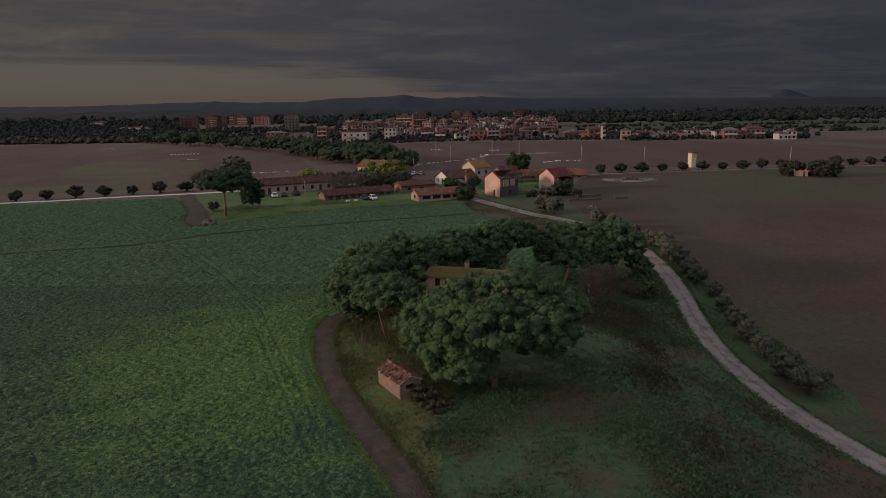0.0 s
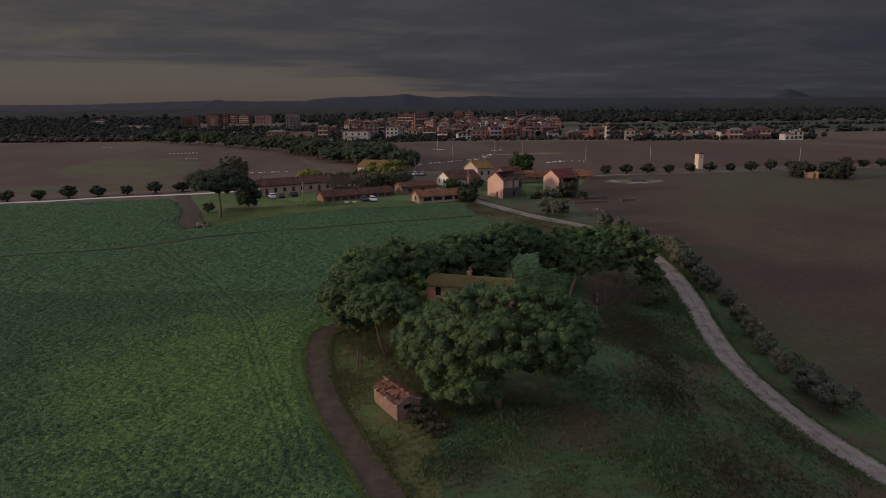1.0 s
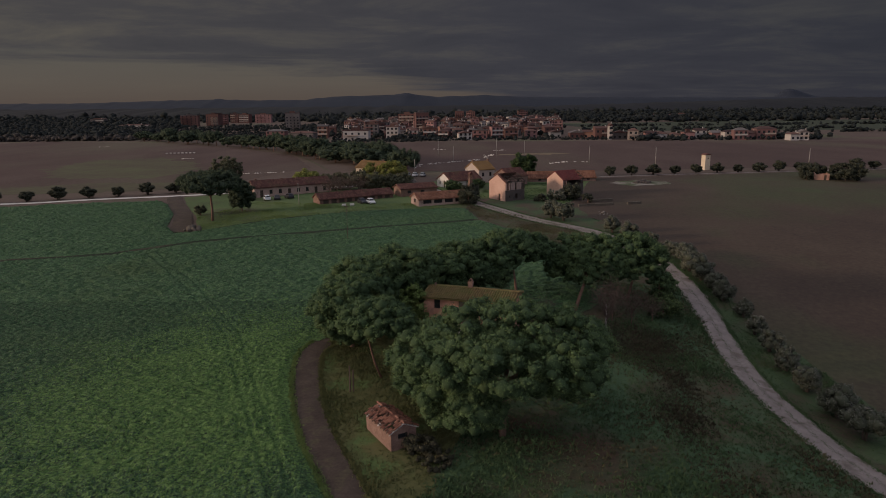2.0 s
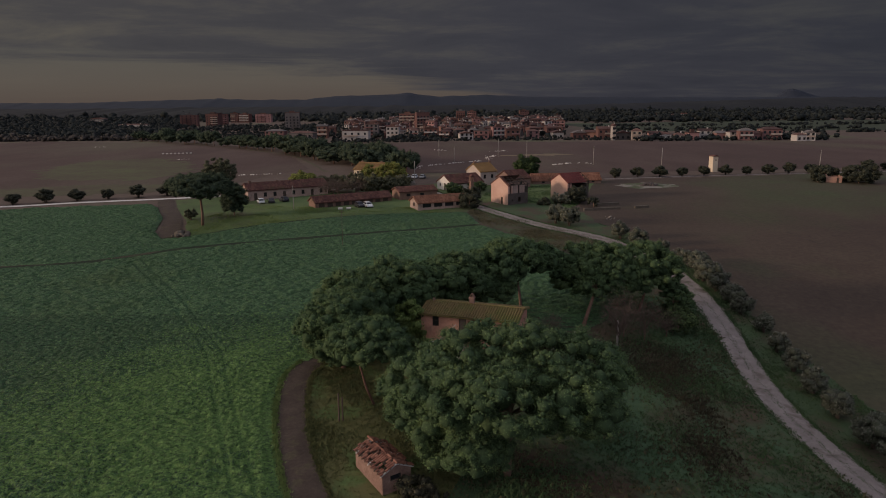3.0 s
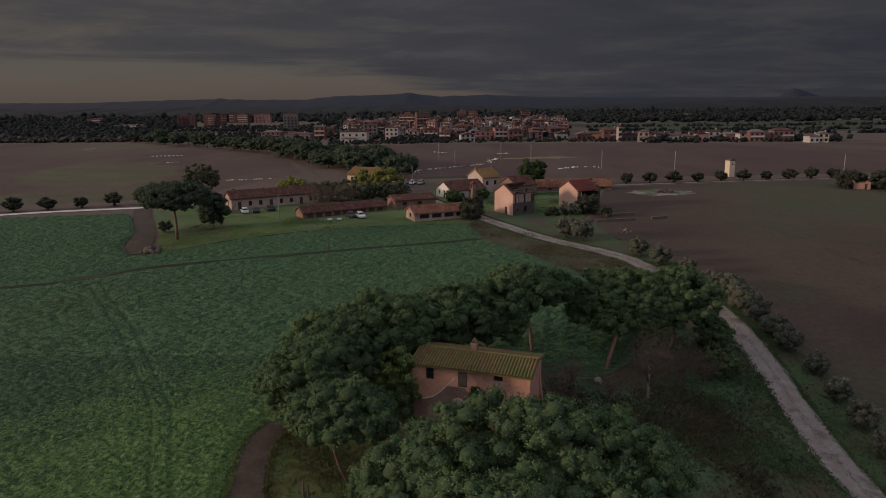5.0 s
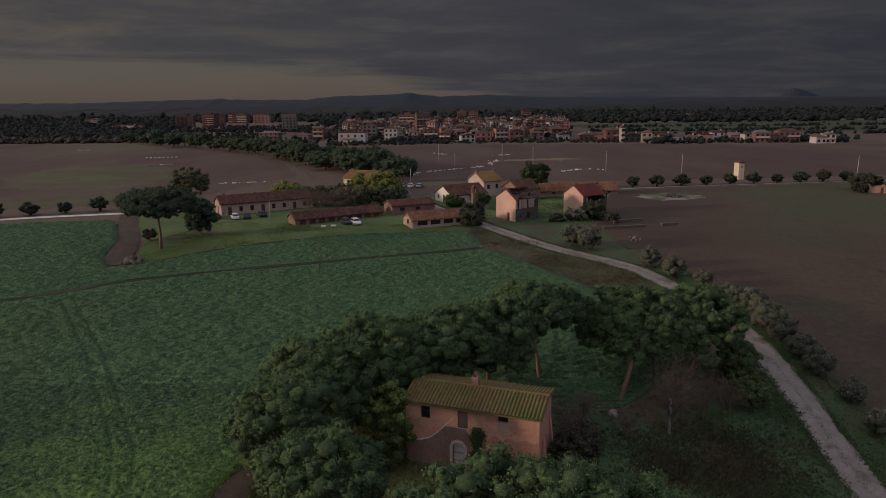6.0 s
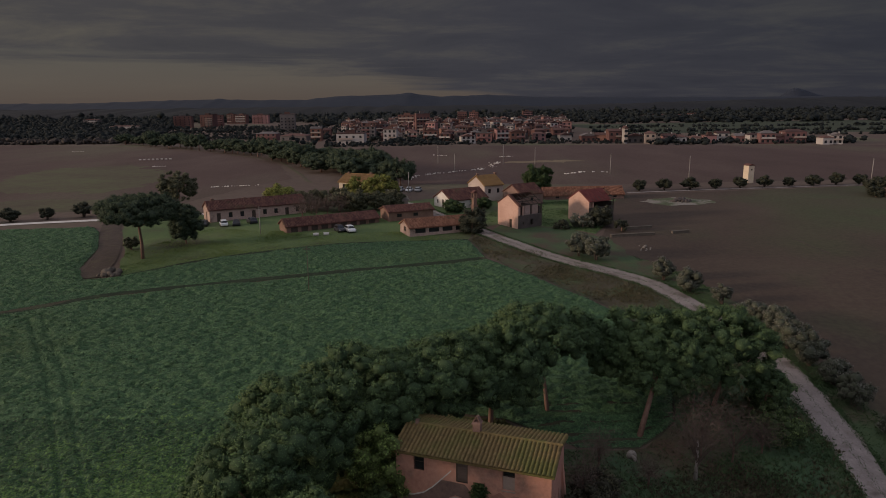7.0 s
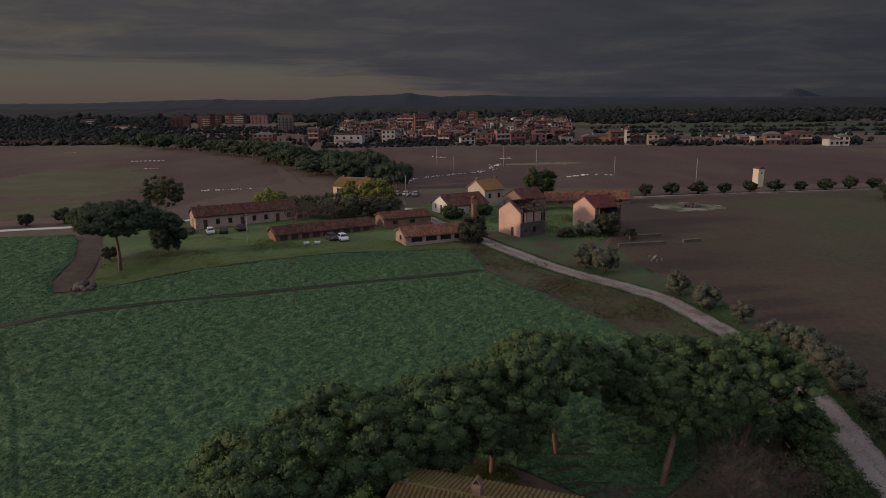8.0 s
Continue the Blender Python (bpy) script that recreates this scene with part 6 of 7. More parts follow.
gabled("low_house", 19.3, 214.9, 31.0, 7.0, 8.0, 2.9, 5.0, M["dirtypink"], M["tile"], "low house with a red-brown tiled roof", [(3.0, 3.9, 0.9, 1.9)], ())
gabled("long_house", 26.6, 224.0, 5.0, 22.0, 5.5, 1.2, 3.0, M["dirtypink"], M["barntile"], "long low house with an orange-brown roof", [(3.0 + 4.0 * k, 4.0 + 4.0 * k, 0.35, 1.0) for k in range(5)], [(1.5, 2.4, 0.0, 1.1)])
gabled("ochre_house", -31.0, 236.0, -24.0, 9.5, 8.0, 4.3, 6.2, M["cream"], M["goldtile"], "cream house with an ochre tiled roof", [(1.2, 2.2, 2.6, 3.7), (4.4, 5.4, 2.6, 3.7)], [(3.0, 4.0, 2.4, 3.5)], chimneys=((1.0, 4.0, 0.6), (8.4, 4.0, 0.6)))
gabled("yard_shed", -14.5, 213.5, 20.0, 5.0, 3.5, 1.9, 2.5, M["stone"], M["stone"], "small grey shed in the yard", (), (), category="shed")


def ruin(name, x, y, turn, label, length, width, eave, ridge, side_eave, roof_mat, broken):
    """A roofless or half-roofed house: gabled ends, one side wall broken down."""
    ob = thing(name, x, y, turn, label, "ruin", "ruined houses")
    # walls turned from the sun: their shade is put into a darker colour
    wall(ob, (0, 0), (length, 0), -0.5, side_eave, M["darkwall"], [(1.2, 1.6, 0.9, 1.5), (3.4, 4.2, 0.6, 1.9)], 0.45, "side wall with its shade painted dark")
    wall(ob, (length, width), (0, width), -0.5, eave, M["palepink"], (), 0.45)
    _, m = wall(ob, (0, width - 0.45), (0, 0.45), -0.5, eave, M["palepink"], [(3.55, 4.45, 0.0, 1.9)] if broken else [], 0.45, "pale pink plastered gable wall")
    part("corner", Geo().box(-0.003, 0.45, 0.003, 0.45, -0.5, eave), M["palepink"], ob)
    part("corner", Geo().box(-0.003, 0.45, width - 0.45, width + 0.003, eave - 0.02, eave + 0.05), M["palepink"], ob)
    wall(ob, (length, 0.45), (length, width - 0.45), -0.5, eave - 0.6, M["darkwall"], (), 0.45)
    if broken:
        pane(ob, m, 3.55, 4.45, 0.0, 1.9, M["timber"], "door", 0.2)
    gable(ob, (0, width), (0, 0), eave, ridge, M["palepink"], 0.45)
    for y0 in (0.0, width):
        slopes = ((-0.15, y0 - (0.25 if y0 == 0 else -0.25), eave - 0.15), (length + 0.2, y0 - (0.25 if y0 == 0 else -0.25), eave - 0.15), (-0.15, width / 2, ridge + 0.1), (length + 0.2, width / 2, ridge + 0.1))
        e0, e1, r0, r1 = (Vector(p) for p in slopes)
        if y0 == 0:
            cut = 0.12 if broken else 0.84
            e1, r1 = e0.lerp(e1, cut), r0.lerp(r1, cut if broken else 0.9)
        slab = roof_slab(ob, e0, e1, r0, r1, roof_mat, 0.08)
        tiled_slope("roof_tiles", slab, e0, e1, r0, r1, 0.3, 6, roof_mat, seed=len(name) + int(y0), missing=0.05)
    # bare beams over the open side
    for k in range(3):
        z = eave + (ridge - eave) * k / 3
        y1 = width / 2 * k / 3
        part("purlin", Geo().box(0.2, length + 0.4, y1 - 0.08, y1 + 0.08, z - 0.12, z + 0.05), M["timber"], ob)
    for k in range(6):
        x1 = 0.9 + (length - 1.0) * k / 5
        part("rafter", Geo().prism([(x1, -0.1, eave + 0.06), (x1 + 0.1, -0.1, eave + 0.06), (x1 + 0.1, width / 2, ridge + 0.02), (x1, width / 2, ridge + 0.02)], (0, 0, 0.1)), M["timber"], ob)
    part("post", Geo().box(length - 0.2, length, -0.002, 0.2, side_eave, eave + 0.1), M["timber"], ob)
    part("post", Geo().box(1.2, 1.5, 0.05, 0.35, side_eave, eave), M["palepink"], ob)
    for k in range(2 if broken else 0):
        part("inner_wall", Geo().box(2.2 + 2.2 * k, 3.8 + 2.2 * k, 0.6, 0.9, side_eave - 0.6, eave - 0.25), M["cowwall"], ob, "whitewashed inner wall")
    return ob


ruin("ruin", 15.4, 184.9, 34.0, "ruined pink gabled house with bare roof beams", 6.6, 7.0, 5.1, 7.0, 2.9, M["tile"], True)
ruin("ruin", 31.6, 191.0, 32.0, "ruined pink gabled house with a torn red roof", 7.6, 6.6, 4.9, 6.9, 3.4, M["redtile"], False)


def pillar():
    ob = thing("brick_pillar", 6.8, 204.4, 31.0, "tall weathered brick pillar shrine", "pillar", "")
    part("base", Geo().box(-0.6, 0.6, -0.6, 0.6, -0.3, 1.9).box(-0.7, 0.7, -0.7, 0.7, 1.9, 2.1), M["brick"], ob)
    part("shaft", Geo().box(-0.45, 0.45, -0.45, 0.45, 2.1, 3.6).box(-0.6, 0.6, -0.6, 0.6, 3.6, 3.75), M["brick"], ob)
    for sx in (-0.38, 0.38):
        for sy in (-0.38, 0.38):
            part("post", Geo().box(sx - 0.1, sx + 0.1, sy - 0.1, sy + 0.1, 3.75, 5.0), M["brick"], ob)
    part("cap", Geo().box(-0.62, 0.62, -0.62, 0.62, 5.0, 5.15).prism([(-0.55, -0.55, 5.15), (0.55, -0.55, 5.15), (0, -0.55, 5.6)], (0, 1.1, 0)), M["tile"], ob)


pillar()


def little_tower():
    ob = thing("transformer_tower", 96.0, 257.2, 12.0, "slim cream transformer tower with a tiled cap", "tower", "")
    _, m = wall(ob, (0, 0), (2.0, 0), -0.4, 5.5, M["cream"], [(0.9, 1.4, 4.0, 4.5)], 0.3)
    wall(ob, (2.0, 2.6), (0, 2.6), -0.4, 5.5, M["cream"], (), 0.3)
    wall(ob, (0, 2.3), (0, 0.3), -0.4, 5.5, M["cream"], (), 0.3)
    wall(ob, (2.0, 0.3), (2.0, 2.3), -0.4, 5.5, M["palepink"], (), 0.3)
    pane(ob, m, 0.9, 1.4, 4.0, 4.5, M["glass"])
    part("roof", Geo().prism([(-0.2, -0.2, 5.503), (2.2, -0.2, 5.503), (2.2, -0.2, 5.65), (1.0, -0.2, 6.1), (-0.2, -0.2, 5.65)], (0, 3.0, 0)), M["tile"], ob)


little_tower()
gabled("field_ruin", 119.2, 225.4, -18.0, 4.4, 4.0, 1.9, 2.4, M["dampplaster"], M["tile"], "small roofless pink ruin grown over by a thicket", [(2.9, 3.6, 0.0, 1.6)], (), category="ruin", group="ruined houses", roof=False)


# ---- cars, poles, walls, rubble ----
def car(x, y, turn, paint, label, length=3.9):
    ob = thing("car", x, y, turn, label, "car", "parked cars")
    w, n = 0.80, length
    side = [(-0.5, 0.30), (-0.46, 0.24), (0.46, 0.24), (0.5, 0.34), (0.5, 0.58), (0.44, 0.74), (0.26, 0.86), (-0.46, 0.88), (-0.5, 0.74)]
    body = part("body", Geo().prism([(a * n, -w, z) for a, z in side], (0, 2 * w, 0)), paint, ob)
    bev = body.modifiers.new("round", "BEVEL")
    bev.width, bev.segments = 0.07, 2

    def ring(t, grow):
        x0, x1, y1 = (-0.46 + 0.12 * t) * n, (0.25 - 0.16 * t) * n, w - 0.05 - 0.20 * t
        z = 0.85 + 0.57 * t
        return [Vector((x0 - grow, -y1 - grow, z)), Vector((x1 + grow, -y1 - grow, z)), Vector((x1 + grow, y1 + grow, z)), Vector((x0 - grow, y1 + grow, z))]

    cabin = Geo()
    cabin.v += [tuple(p) for p in ring(0, 0) + ring(1, 0)]
    cabin.f += [(0, 1, 5, 4), (1, 2, 6, 5), (2, 3, 7, 6), (3, 0, 4, 7), (4, 5, 6, 7)]
    part("cabin", cabin, paint, ob)
    low, high = ring(0.10, 0.01), ring(0.84, 0.01)
    for k, what in enumerate(("side_window", "windscreen", "side_window", "rear_window")):
        a, b, c, d = low[k], low[(k + 1) % 4], high[(k + 1) % 4], high[k]
        mid = (a + b + c + d) / 4
        out = (b - a).cross(d - a).normalized() * 0.012
        part(what, Geo().prism([mid + (p - mid) * 0.9 for p in (a, b, c, d)], out), M["glass"], ob)
    for s in (-1, 1):
        for a in (-0.31, 0.31):
            part("wheel", Geo().rod([(a * n, s * (w - 0.16), 0.31), (a * n, s * (w + 0.02), 0.31)], [0.31, 0.31], 14), M["rubber"], ob)
        part("headlight", Geo().box(0.5 * n - 0.03, 0.5 * n + 0.015, s * 0.62 - 0.12, s * 0.62 + 0.12, 0.56, 0.68), M["metal"], ob)
    return ob


car(-54.6, 193.0, 100, M["cardark"], "dark car parked at the cow house", 3.6)
car(-50.2, 192.8, 115, M["carwhite"], "white car parked before the cow house", 3.6)
car(-47.4, 193.2, 106, M["cardark"], "dark car parked before the cow house", 3.6)
car(-44.6, 195.6, 124, M["cardark"], "dark grey car parked at the cow house wall", 3.6)
car(-20.3, 184.0, -64, M["carwhite"], "small white car standing before the stable", 3.4)
car(-22.6, 184.6, -60, M["cardark"], "dark blue car beside the stable", 3.4)
for k in range(9):
    car(-8.5 - 2.7 * k, 244.0 + 0.6 * k, 80, M["carwhite"] if k % 2 else M["metal"], "pale car parked in the yard")


def utility_pole(x, y, h, label="slender grey utility pole in the field", r=0.11, mat="pole"):
    ob = thing("utility_pole", x, y, 0, label, "pole", "utility poles")
    part("shaft", Geo().rod([(0, 0, -0.4), (0, 0, h)], [r * 1.4, r * 0.8], 8), M[mat], ob, smooth=True)
    part("crossarm", Geo().box(-0.5, 0.5, -0.05, 0.05, h - 0.5, h - 0.38), M["timber"], ob)
    return ob


utility_pole(-20.2, 141.0, 7.4, "thin weathered pole standing in the crop", 0.045, "twig")
utility_pole(-39.0, 182.6, 6.0, "short wooden pole on the farm lawn", 0.08)
for x, y, h in ((79.8, 264.4, 8.2), (59.4, 287.0, 7.4), (36.0, 318.0, 8.0), (24.0, 330.0, 8.5), (130.5, 250.0, 8.2), (-4.0, 340.0, 8.0), (-11.0, 238.0, 6.5), (3.0, 300.0, 7.0)):
    utility_pole(x, y, h)


def rocks(name, x, y, spread, count, size, label, mat, seed, category="stones"):
    """A heap of separate broken stones."""
    rng = np.random.default_rng(seed)
    heap = thing(name, x, y, 0, label, category)
    bv, bf = BALL
    for k in range(count):
        r = size * rng.uniform(0.5, 1.2)
        a, d = rng.uniform(0, 6.28), spread * rng.uniform(0, 1) ** 0.7
        px, py = d * math.cos(a), d * math.sin(a)
        v = bv * (1 + 0.35 * np.sin(bv @ rng.normal(size=3) * 2.5 + 1))[:, None] * r * rng.uniform(0.7, 1.1, 3)
        z = gz(x + px, y + py) - gz(x, y) + r * 0.35 + max(0, (1 - d / spread)) * size * 0.8
        part("stone", mesh_of("stone", v + (px, py, z), bf, mat), None, heap)
    return heap


rocks("stone_heap", -55.8, 152.6, 1.8, 16, 0.55, "heap of pale stones and earth at the drive", M["dullstone"], 5)
rocks("rubble_heap", 62.0, 220.5, 2.8, 44, 0.5, "dark heap of rubble in the field", M["darkwall"], 6)
rocks("boulder", 16.6, 99.8, 0.3, 3, 0.42, "pale boulder in the rough grass", M["stone"], 7, "boulder")
rocks("stones", 37.5, 168.0, 2.2, 12, 0.22, "scattered pale stones beside the verge", M["stone"], 8)
for k, (x0, y0, x1, y1) in enumerate(((33.3, 176.9, 42.6, 178.8), (46.6, 180.0, 50.4, 181.2), (38.0, 184.0, 44.0, 185.6))):
    ob = thing("low_wall", x0, y0, math.degrees(math.atan2(y1 - y0, x1 - x0)), "low ruined masonry wall in the field", "wall", "low walls")
    n = math.hypot(x1 - x0, y1 - y0)
    part("masonry", Geo().box(0, n, 0, 0.5, -0.3, 0.50), M["dullstone"], ob)
    part("coping", Geo().box(-0.05, n + 0.05, -0.06, 0.56, 0.503, 0.60), M["dullstone"], ob)


def hay_wrap(x, y, turn, n, label):
    """A row of white wrapped bales."""
    ob = thing("bale_row", x, y, turn, label, "bales", "bale rows")
    for k in range(n):
        part("bale", Geo().rod([(k * 2.1, 0, 0.4), (k * 2.1 + 1.1, 0, 0.4)], [0.3, 0.3], 10), M["white"], ob)


hay_wrap(-160.0, 389.0, 15, 8, "row of white wrapped bales on the ploughed field")
def pale_stones(points, count, spread, label, seed):
    """A broken line of small pale stones across a far field."""
    rng = np.random.default_rng(seed)
    bv, bf = SMALL_BALL
    line = smooth_line(points, 0.8)
    v, f = [], []
    for k in range(count):
        p = line[int(rng.integers(len(line)))]
        x, y = p.x + rng.normal() * spread, p.y + rng.normal() * spread
        r = rng.uniform(0.10, 0.32)
        v.append(bv * r * rng.uniform(0.6, 1.3, 3) * (1.5, 1, 0.8) + (x, y, gz(x, y) + r * 0.4))
        f.append(bf + k * len(bv))
    tagged(new("pale_stones", mesh_of("pale_stones", np.concatenate(v), np.concatenate(f), M["white"])), label, "stones", kind="stuff")


pale_stones([(-12.0, 274.0), (-10.8, 288.0), (15.8, 312.0), (19.0, 326.0), (22.0, 340.0)], 110, 1.0, "broken line of pale stones across the ploughed field", 19)
pale_stones([(43.2, 287.4), (53.6, 296.0), (59.2, 293.7)], 34, 0.5, "short line of pale stones before the town", 20)
pale_stones([(24.5, 371.0), (32.0, 374.0)], 22, 0.7, "pale stones at the foot of a field pole", 21)
pale_stones([(-7.2, 390.0), (-1.4, 384.0)], 14, 0.6, "few pale stones in the ploughed field", 22)
pale_stones([(-135.3, 348.5), (-129.7, 350.7)], 14, 0.5, "few pale scraps on the ploughed field", 23)
pale_stones([(-78.2, 264.6), (-64.3, 268.0)], 26, 0.5, "line of pale scraps behind the cow house", 24)
pale_stones([(-239.0, 468.0), (-233.0, 470.0)], 12, 0.5, "pale scraps on the far ploughed field", 25)
hay_wrap(-27.4, 180.2, 12, 2, "white plastic bundles on the farm grass")


# ---- town ----
TOWN_MATS = ["tower", "townorange", "townpink", "towngrey", "townwhite", "towncream"]
TOWN_WORDS = ["red-brown", "orange", "pink", "grey", "white", "cream"]


def town_block(x, y, w, h, kind, seed, turn=0.0, z=None):
    """A town building: storeys with windows and pale balconies, and a hipped, gabled or flat roof."""
    rng = random.Random(seed)
    d = min(max(w * 0.7, 7.0), 14.0)
    floors = max(1, round(h / 3.1))
    ob = thing("town_building", x, y, turn, f"{TOWN_WORDS[kind]} rendered town building of {floors} storeys with a low roof" if floors > 1 else f"{TOWN_WORDS[kind]} rendered single-storey town building with a low roof", "building", "town", z)
    mat = M[TOWN_MATS[kind]]
    part("wall", Geo().box(-w / 2, w / 2, 0, d, -1.0, h), mat, ob)
    roof = Geo()
    x0, x1, y0, y1, z0 = -w / 2 - 0.5, w / 2 + 0.5, -0.5, d + 0.5, h + 0.003
    style = rng.random()
    if floors > 3 and kind in (0, 3) or style < 0.2:
        roof.box(x0 + 0.2, x1 - 0.2, y0 + 0.2, y1 - 0.2, z0, z0 + 0.5).box(-w * 0.2, w * 0.15, d * 0.3, d * 0.65, z0 + 0.5, z0 + 2.4)
    elif style < 0.6:
        k = min(x1 - x0, y1 - y0) * 0.42
        top = z0 + rng.uniform(1.2, 1.9)
        roof.add([(x0, y0, z0), (x1, y0, z0), (x1, y1, z0), (x0, y1, z0), (x0 + k, (y0 + y1) / 2 - 0.2, top), (x1 - k, (y0 + y1) / 2 - 0.2, top), (x1 - k, (y0 + y1) / 2 + 0.2, top), (x0 + k, (y0 + y1) / 2 + 0.2, top)], [(3, 2, 1, 0), (4, 5, 6, 7), (0, 1, 5, 4), (1, 2, 6, 5), (2, 3, 7, 6), (3, 0, 4, 7)])
    elif style < 0.8:
        roof.prism([(x0, y0, z0), (x0, y1, z0), (x0, d / 2, z0 + 1.6)], (x1 - x0, 0, 0))
    else:
        roof.prism([(x0, y0, z0), (x1, y0, z0), (0, y0, z0 + 1.7)], (0, y1 - y0, 0))
    part("roof", roof, M["townroof"] if rng.random() < 0.85 else M["towngrey"], ob)
    if style > 0.4 and floors < 5:
        part("chimney", Geo().box(w * 0.2, w * 0.2 + 0.7, d * 0.4, d * 0.4 + 0.7, h, h + 2.3), M["townwhite"], ob)
    n = max(2, min(4, int(w / 3.0)))
    band_mat = M[rng.choice(["townwhite", "towncream", "townpink", TOWN_MATS[kind]])]
    lo, hi = rng.choice([(-0.46, 0.46), (-0.46, 0.1), (-0.1, 0.46)])
    for f in range(min(floors, 5)):
        z1 = 0.8 + f * (h / floors)
        for k in range(n):
            u = -w / 2 + w * (k + 0.5) / n
            part("window", Geo().box(u - 0.75, u + 0.75, -0.04, 0.02, z1, z1 + 1.6), M["glass"], ob)
        if f and rng.random() < 0.85:
            part("balcony", Geo().box(w * lo, w * hi, -1.3, -0.003, z1 - 0.95, z1 - 0.75).box(w * lo, w * hi, -1.3, -1.2, z1 - 0.75, z1 + 0.15), band_mat, ob)
    return ob


WEST = [(-378, 998, 24.2, 16.1, 0), (-352, 1021, 20.0, 17.3, 0), (-361, 1081, 24.9, 16.3, 0), (-387, 1238, 14.2, 16.4, 0), (-367, 1230, 19.4, 15.1, 0), (-328, 1215, 27.5, 14.8, 2), (-177, 785, 16.0, 19.4, 3), (-148, 589, 16.5, 5.5, 2), (-124, 581, 21.9, 3.9, 3), (-102, 563, 8.4, 9.8, 1), (-106, 627, 8.9, 6.8, 0)]
MIDDLE = [(-67, 505, 19.0, 7.6, 4), (-60, 551, 10.4, 10.9, 3), (-42, 532, 9.6, 9.1, 4), (-43, 744, 17.9, 16.6, 0), (-24, 697, 13.2, 18.4, 0), (-13, 554, 11.3, 6.8, 0), (20, 989, 12.4, 17.3, 0), (36, 984, 12.3, 16.4, 0), (139, 1218, 16.5, 15.4, 0)]
EAST = [(14, 491, 9.6, 4.8, 4), (25, 505, 11.1, 6.2, 2), (38, 504, 9.0, 8.6, 2), (48, 503, 10.3, 7.0, 1), (64, 510, 8.4, 5.4, 2), (116, 813, 32.0, 6.0, 4), (82, 510, 8.4, 4.2, 4), (96, 501, 10.0, 4.2, 0), (105, 501, 8.7, 4.6, 1), (113, 492, 11.1, 7.4, 0), (115, 477, 1.6, 9.6, 4), (123, 484, 10.5, 4.5, 3), (130, 475, 6.8, 6.4, 5)]
EDGE = [(152, 482, 8.0, 3.6, 4), (161, 480, 7.0, 3.2, 5), (170, 478, 7.5, 4.6, 2), (181, 486, 8.0, 5.6, 4), (190, 480, 7.0, 4.2, 2), (197, 474, 8.0, 5.0, 4), (199, 462, 9.0, 6.4, 2), (209, 466, 7.0, 4.4, 2), (217, 464, 13.0, 7.2, 2), (229, 449, 6.5, 4.0, 4), (235, 450, 6.0, 5.2, 4), (147, 489, 8.0, 4.0, 2)]
TAKEN = []
for k, (x, y, w, h, kind, base) in enumerate(((-645, 1250, 26.0, 9.0, 3, None), (-427, 925, 40.0, 4.5, 4, None), (441, 1400, 60.0, 5.0, 2, None), (500, 1420, 48.0, 4.5, 4, None))):
    town_block(x, y, w, h, kind, 900 + k, 0.0, base)
for k, (x, y, w, h, kind) in enumerate(WEST + MIDDLE + EAST + EDGE):
    town_block(x, y, w, h, kind, 500 + k, random.Random(k).uniform(-12, 12))
    TAKEN.append((x, y, w))
rnd = random.Random(44)
made = 0
while made < 205:
    y = rnd.uniform(530, 1000)
    x = rnd.uniform(-0.15, 0.165) * y
    w = rnd.uniform(5, 10.5)
    if all(abs(x - a) > (w + c) * 0.55 or abs(y - b) > 13 for a, b, c in TAKEN):
        kind = rnd.choice([0, 0, 0, 1, 2, 2, 2, 3, 3, 4, 5])
        town_block(x, y, w, rnd.uniform(4, 7.5) if y < 640 else rnd.uniform(6, 10.5), kind, made, rnd.uniform(-25, 25))
        TAKEN.append((x, y, w))
        made += 1


# ---- woods and hills ----
def wood(name, count, region, size, label, seed, mat="wood"):
    """Many crowns, too far to count, scattered over a region given by a function."""
    rng = np.random.default_rng(seed)
    x, y = region(rng, count)
    bv, bf = SMALL_BALL
    s = size * rng.uniform(0.5, 1.4, count)
    z = ground_z(x, y) + s * 0.6
    out_v, out_f, at, d = [], [], [], []
    for k in range(count):
        for j in range(2):
            c = np.array((x[k], y[k], z[k])) + rng.normal(size=3) * (0.7, 0.6, 0.28) * s[k]
            r = s[k] * rng.uniform(0.45, 0.9)
            out_v.append(c + bv * (r * rng.uniform(0.55, 1.2, len(bv)))[:, None] * (1.15, 1.0, 0.85))
            out_f.append(bf + (2 * k + j) * len(bv))
            q = rng.normal(size=(12, 3))
            q /= np.linalg.norm(q, axis=1, keepdims=True)
            at.append(c + q * r * 0.9)
            d.append(q)
    v, f, d = np.concatenate(out_v), np.concatenate(out_f), np.concatenate(d)
    lv, lf = leaves(rng, np.concatenate(at), d, size * 0.42, 0.4, 0.45)
    me = mesh_of(name, np.concatenate([v, lv]), np.concatenate([f, lf + len(v)]), M[mat])
    soft_normals(me, np.concatenate([np.tile(bv, (2 * count, 1)), np.repeat(d, 3, 0)]) + rng.normal(size=(len(v) + len(lv), 3)) * 0.35)
    tagged(new(name, me), label, "woods", kind="stuff")


def band(y0, y1, a0, a1):
    """Points between two depths and two slopes of x over y."""
    def pick(rng, n):
        y = rng.uniform(y0, y1, n)
        return rng.uniform(a0, a1, n) * y, y
    return pick


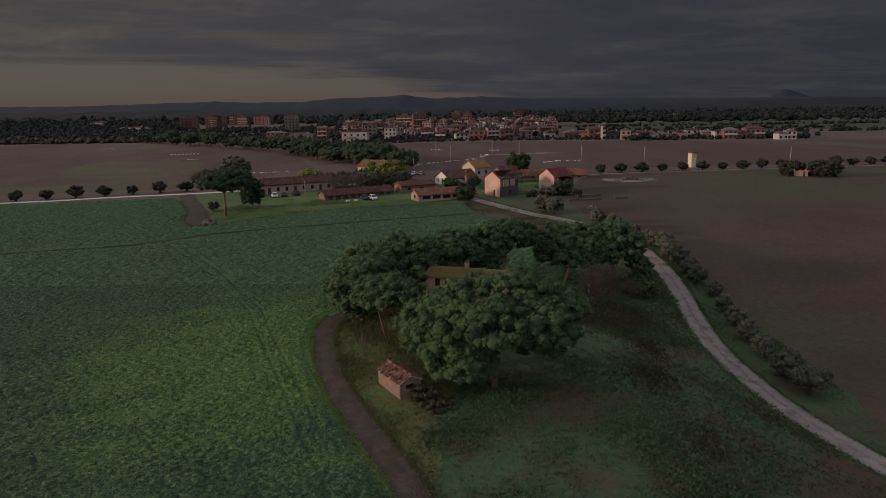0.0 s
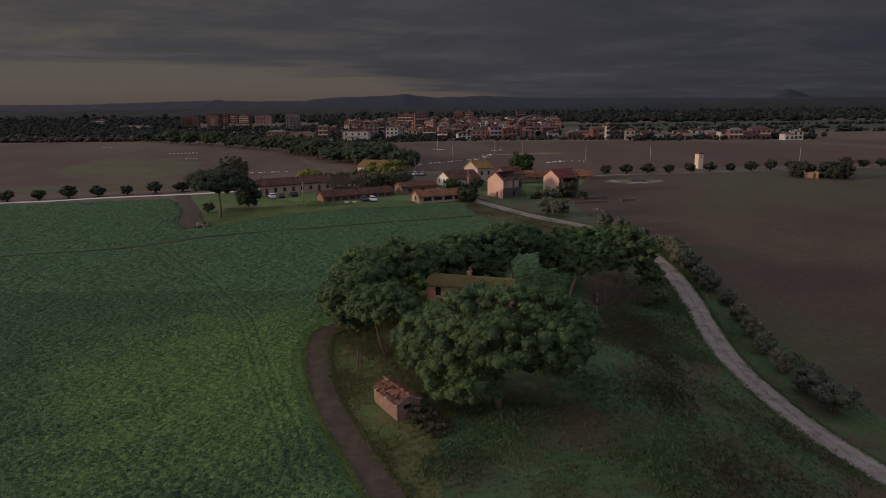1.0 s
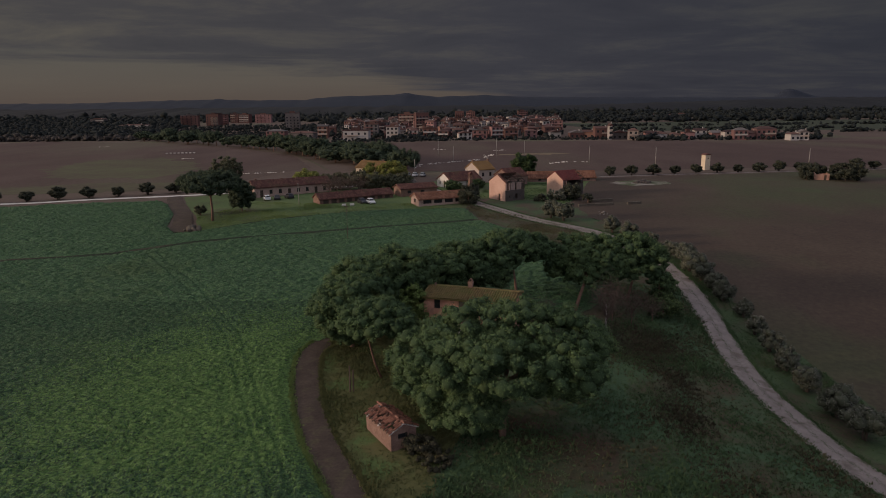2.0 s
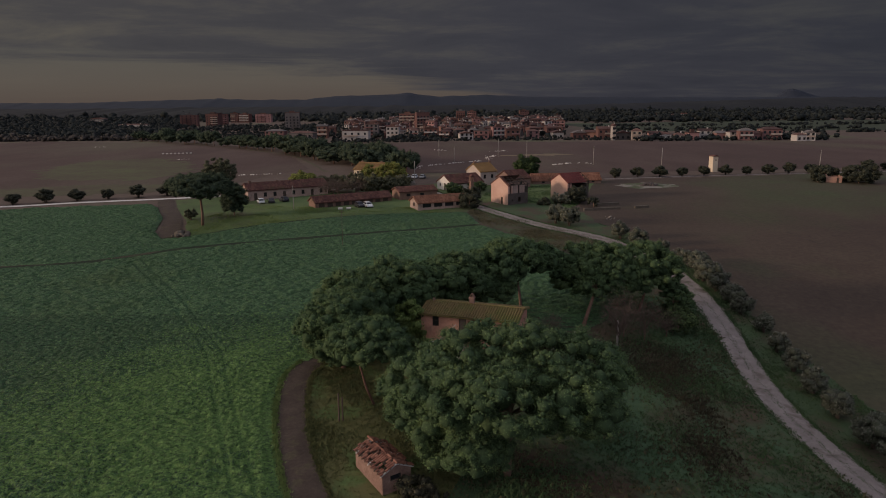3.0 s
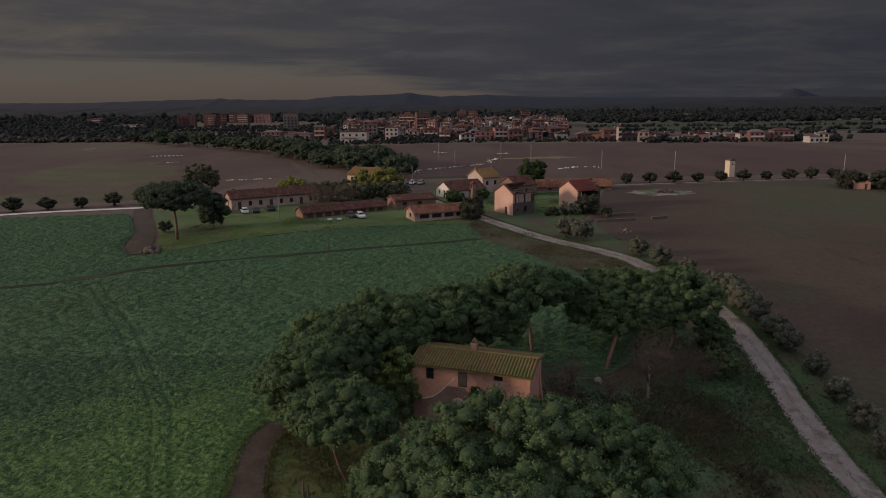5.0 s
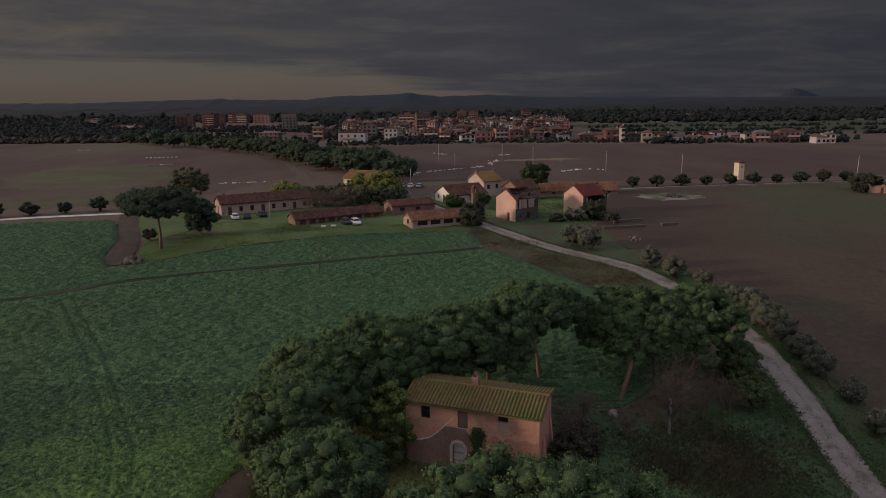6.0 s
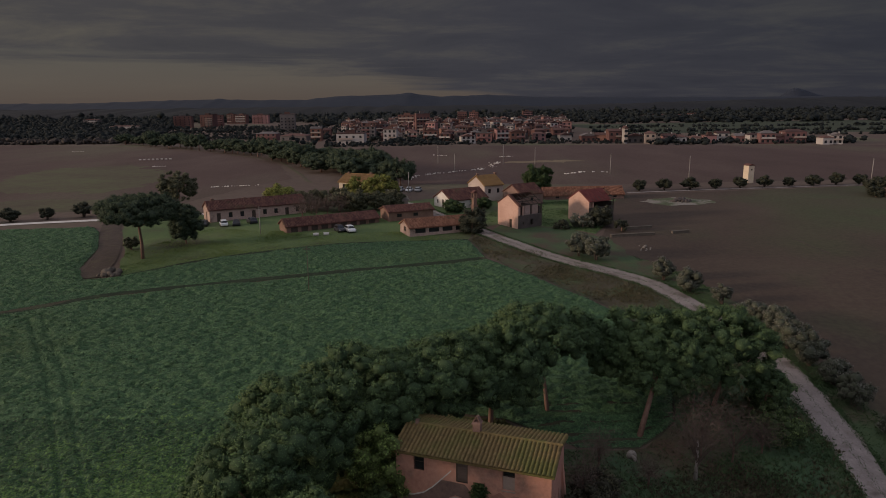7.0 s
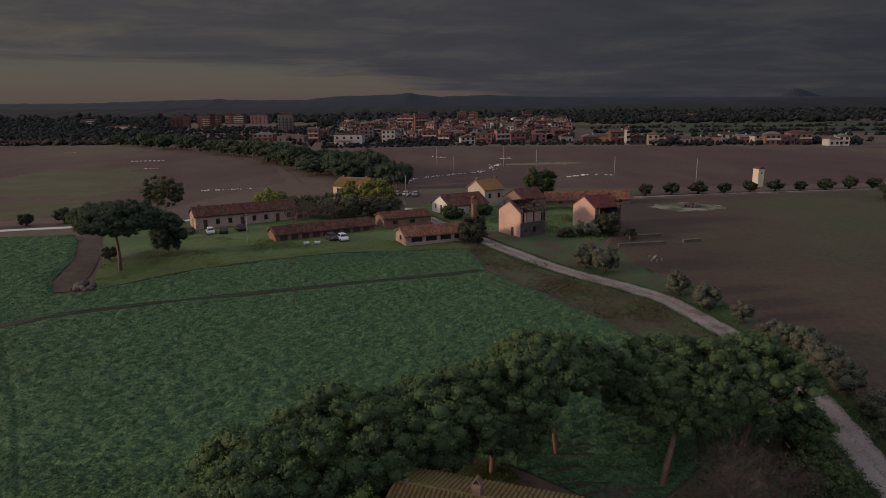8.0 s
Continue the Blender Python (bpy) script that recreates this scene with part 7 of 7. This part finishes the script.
wood("west_woods", 1500, band(585, 900, -0.75, -0.40), 3.0, "dark mixed woods beyond the ploughed field", 1)
wood("west_woods_beyond", 800, band(900, 1260, -0.78, -0.39), 4.2, "dark woods on the plain towards the hills", 9)
wood("apartment_trees", 420, band(740, 990, -0.40, -0.18), 2.2, "dark trees round the apartment blocks", 10)
wood("hedge_trees", 420, band(590, 720, -0.41, -0.20), 1.5, "low dark hedgerow trees before the apartment blocks", 8)
wood("west_ridge_woods", 1100, band(1260, 1700, -0.75, -0.16), 5.0, "dark wooded rise behind the town", 2)
wood("town_trees", 560, band(500, 1000, -0.22, 0.17), 2.6, "dark trees between the town buildings", 3)
wood("town_back_woods", 900, band(1000, 1600, -0.18, 0.25), 5.4, "dark woods behind the town", 4)
wood("east_woods", 1100, band(950, 1700, 0.20, 0.75), 5.4, "dark wooded slopes beyond the pasture", 5)
wood("far_woods", 1200, band(1600, 2350, -0.80, 0.80), 8.0, "dark woods on the far plain", 13)
wood("bare_thicket", 420, band(560, 592, -0.76, -0.36), 2.4, "grey-brown leafless thicket along the far edge of the field", 11, "barewood")
wood("garden_hedges", 300, band(478, 505, -0.17, 0.24), 1.3, "dark hedges and garden trees along the town's edge", 12)
wood("edge_trees", 170, band(458, 500, 0.27, 0.56), 2.1, "dark garden trees along the edge of town", 6)
for k, (y0, y1, a0, a1, count) in enumerate(((575, 583, 0.24, 0.75, 120), (655, 668, 0.20, 0.60, 120), (770, 800, 0.20, 0.75, 150))):
    wood("pasture_hedge", count, band(y0, y1, a0, a1), 2.2, "dark hedgerow trees across the pasture", 70 + k)


def hill(name, dist, lo, hi, height, mat, label, thick=500.0):
    """A ridge across the view; height: a function of x over distance."""
    v, f = [], []
    n = 320
    for k in range(n + 1):
        a = lo + (hi - lo) * k / n
        h = height(a)
        for depth, part_h in ((-thick, -0.1), (-thick * 0.5, 0.55), (-thick * 0.2, 0.85), (0, 1.0), (thick * 0.4, 0.8)):
            y = dist + depth
            v.append((a * dist, y, 5.0 + h * part_h if part_h > 0 else 0.0))
    f = [(k * 5 + j, (k + 1) * 5 + j, (k + 1) * 5 + j + 1, k * 5 + j + 1) for k in range(n) for j in range(4)]
    ob = new(name, mesh_of(name, v, f, mat, True))
    tagged(ob, label, "hills", kind="structure")


def bumps(a, list_of):
    return sum(h * math.exp(-((a - c) / w) ** 2) for c, w, h in list_of)


RIDGE = ((-1.0, 76), (-0.66, 77), (-0.54, 74), (-0.41, 86), (-0.345, 90), (-0.337, 97), (-0.325, 88), (-0.285, 83), (-0.21, 82), (-0.165, 101), (-0.11, 105), (-0.075, 110), (-0.057, 119), (-0.035, 104), (-0.015, 94), (0.06, 101), (0.13, 85), (0.25, 80), (0.42, 72), (1.0, 66))
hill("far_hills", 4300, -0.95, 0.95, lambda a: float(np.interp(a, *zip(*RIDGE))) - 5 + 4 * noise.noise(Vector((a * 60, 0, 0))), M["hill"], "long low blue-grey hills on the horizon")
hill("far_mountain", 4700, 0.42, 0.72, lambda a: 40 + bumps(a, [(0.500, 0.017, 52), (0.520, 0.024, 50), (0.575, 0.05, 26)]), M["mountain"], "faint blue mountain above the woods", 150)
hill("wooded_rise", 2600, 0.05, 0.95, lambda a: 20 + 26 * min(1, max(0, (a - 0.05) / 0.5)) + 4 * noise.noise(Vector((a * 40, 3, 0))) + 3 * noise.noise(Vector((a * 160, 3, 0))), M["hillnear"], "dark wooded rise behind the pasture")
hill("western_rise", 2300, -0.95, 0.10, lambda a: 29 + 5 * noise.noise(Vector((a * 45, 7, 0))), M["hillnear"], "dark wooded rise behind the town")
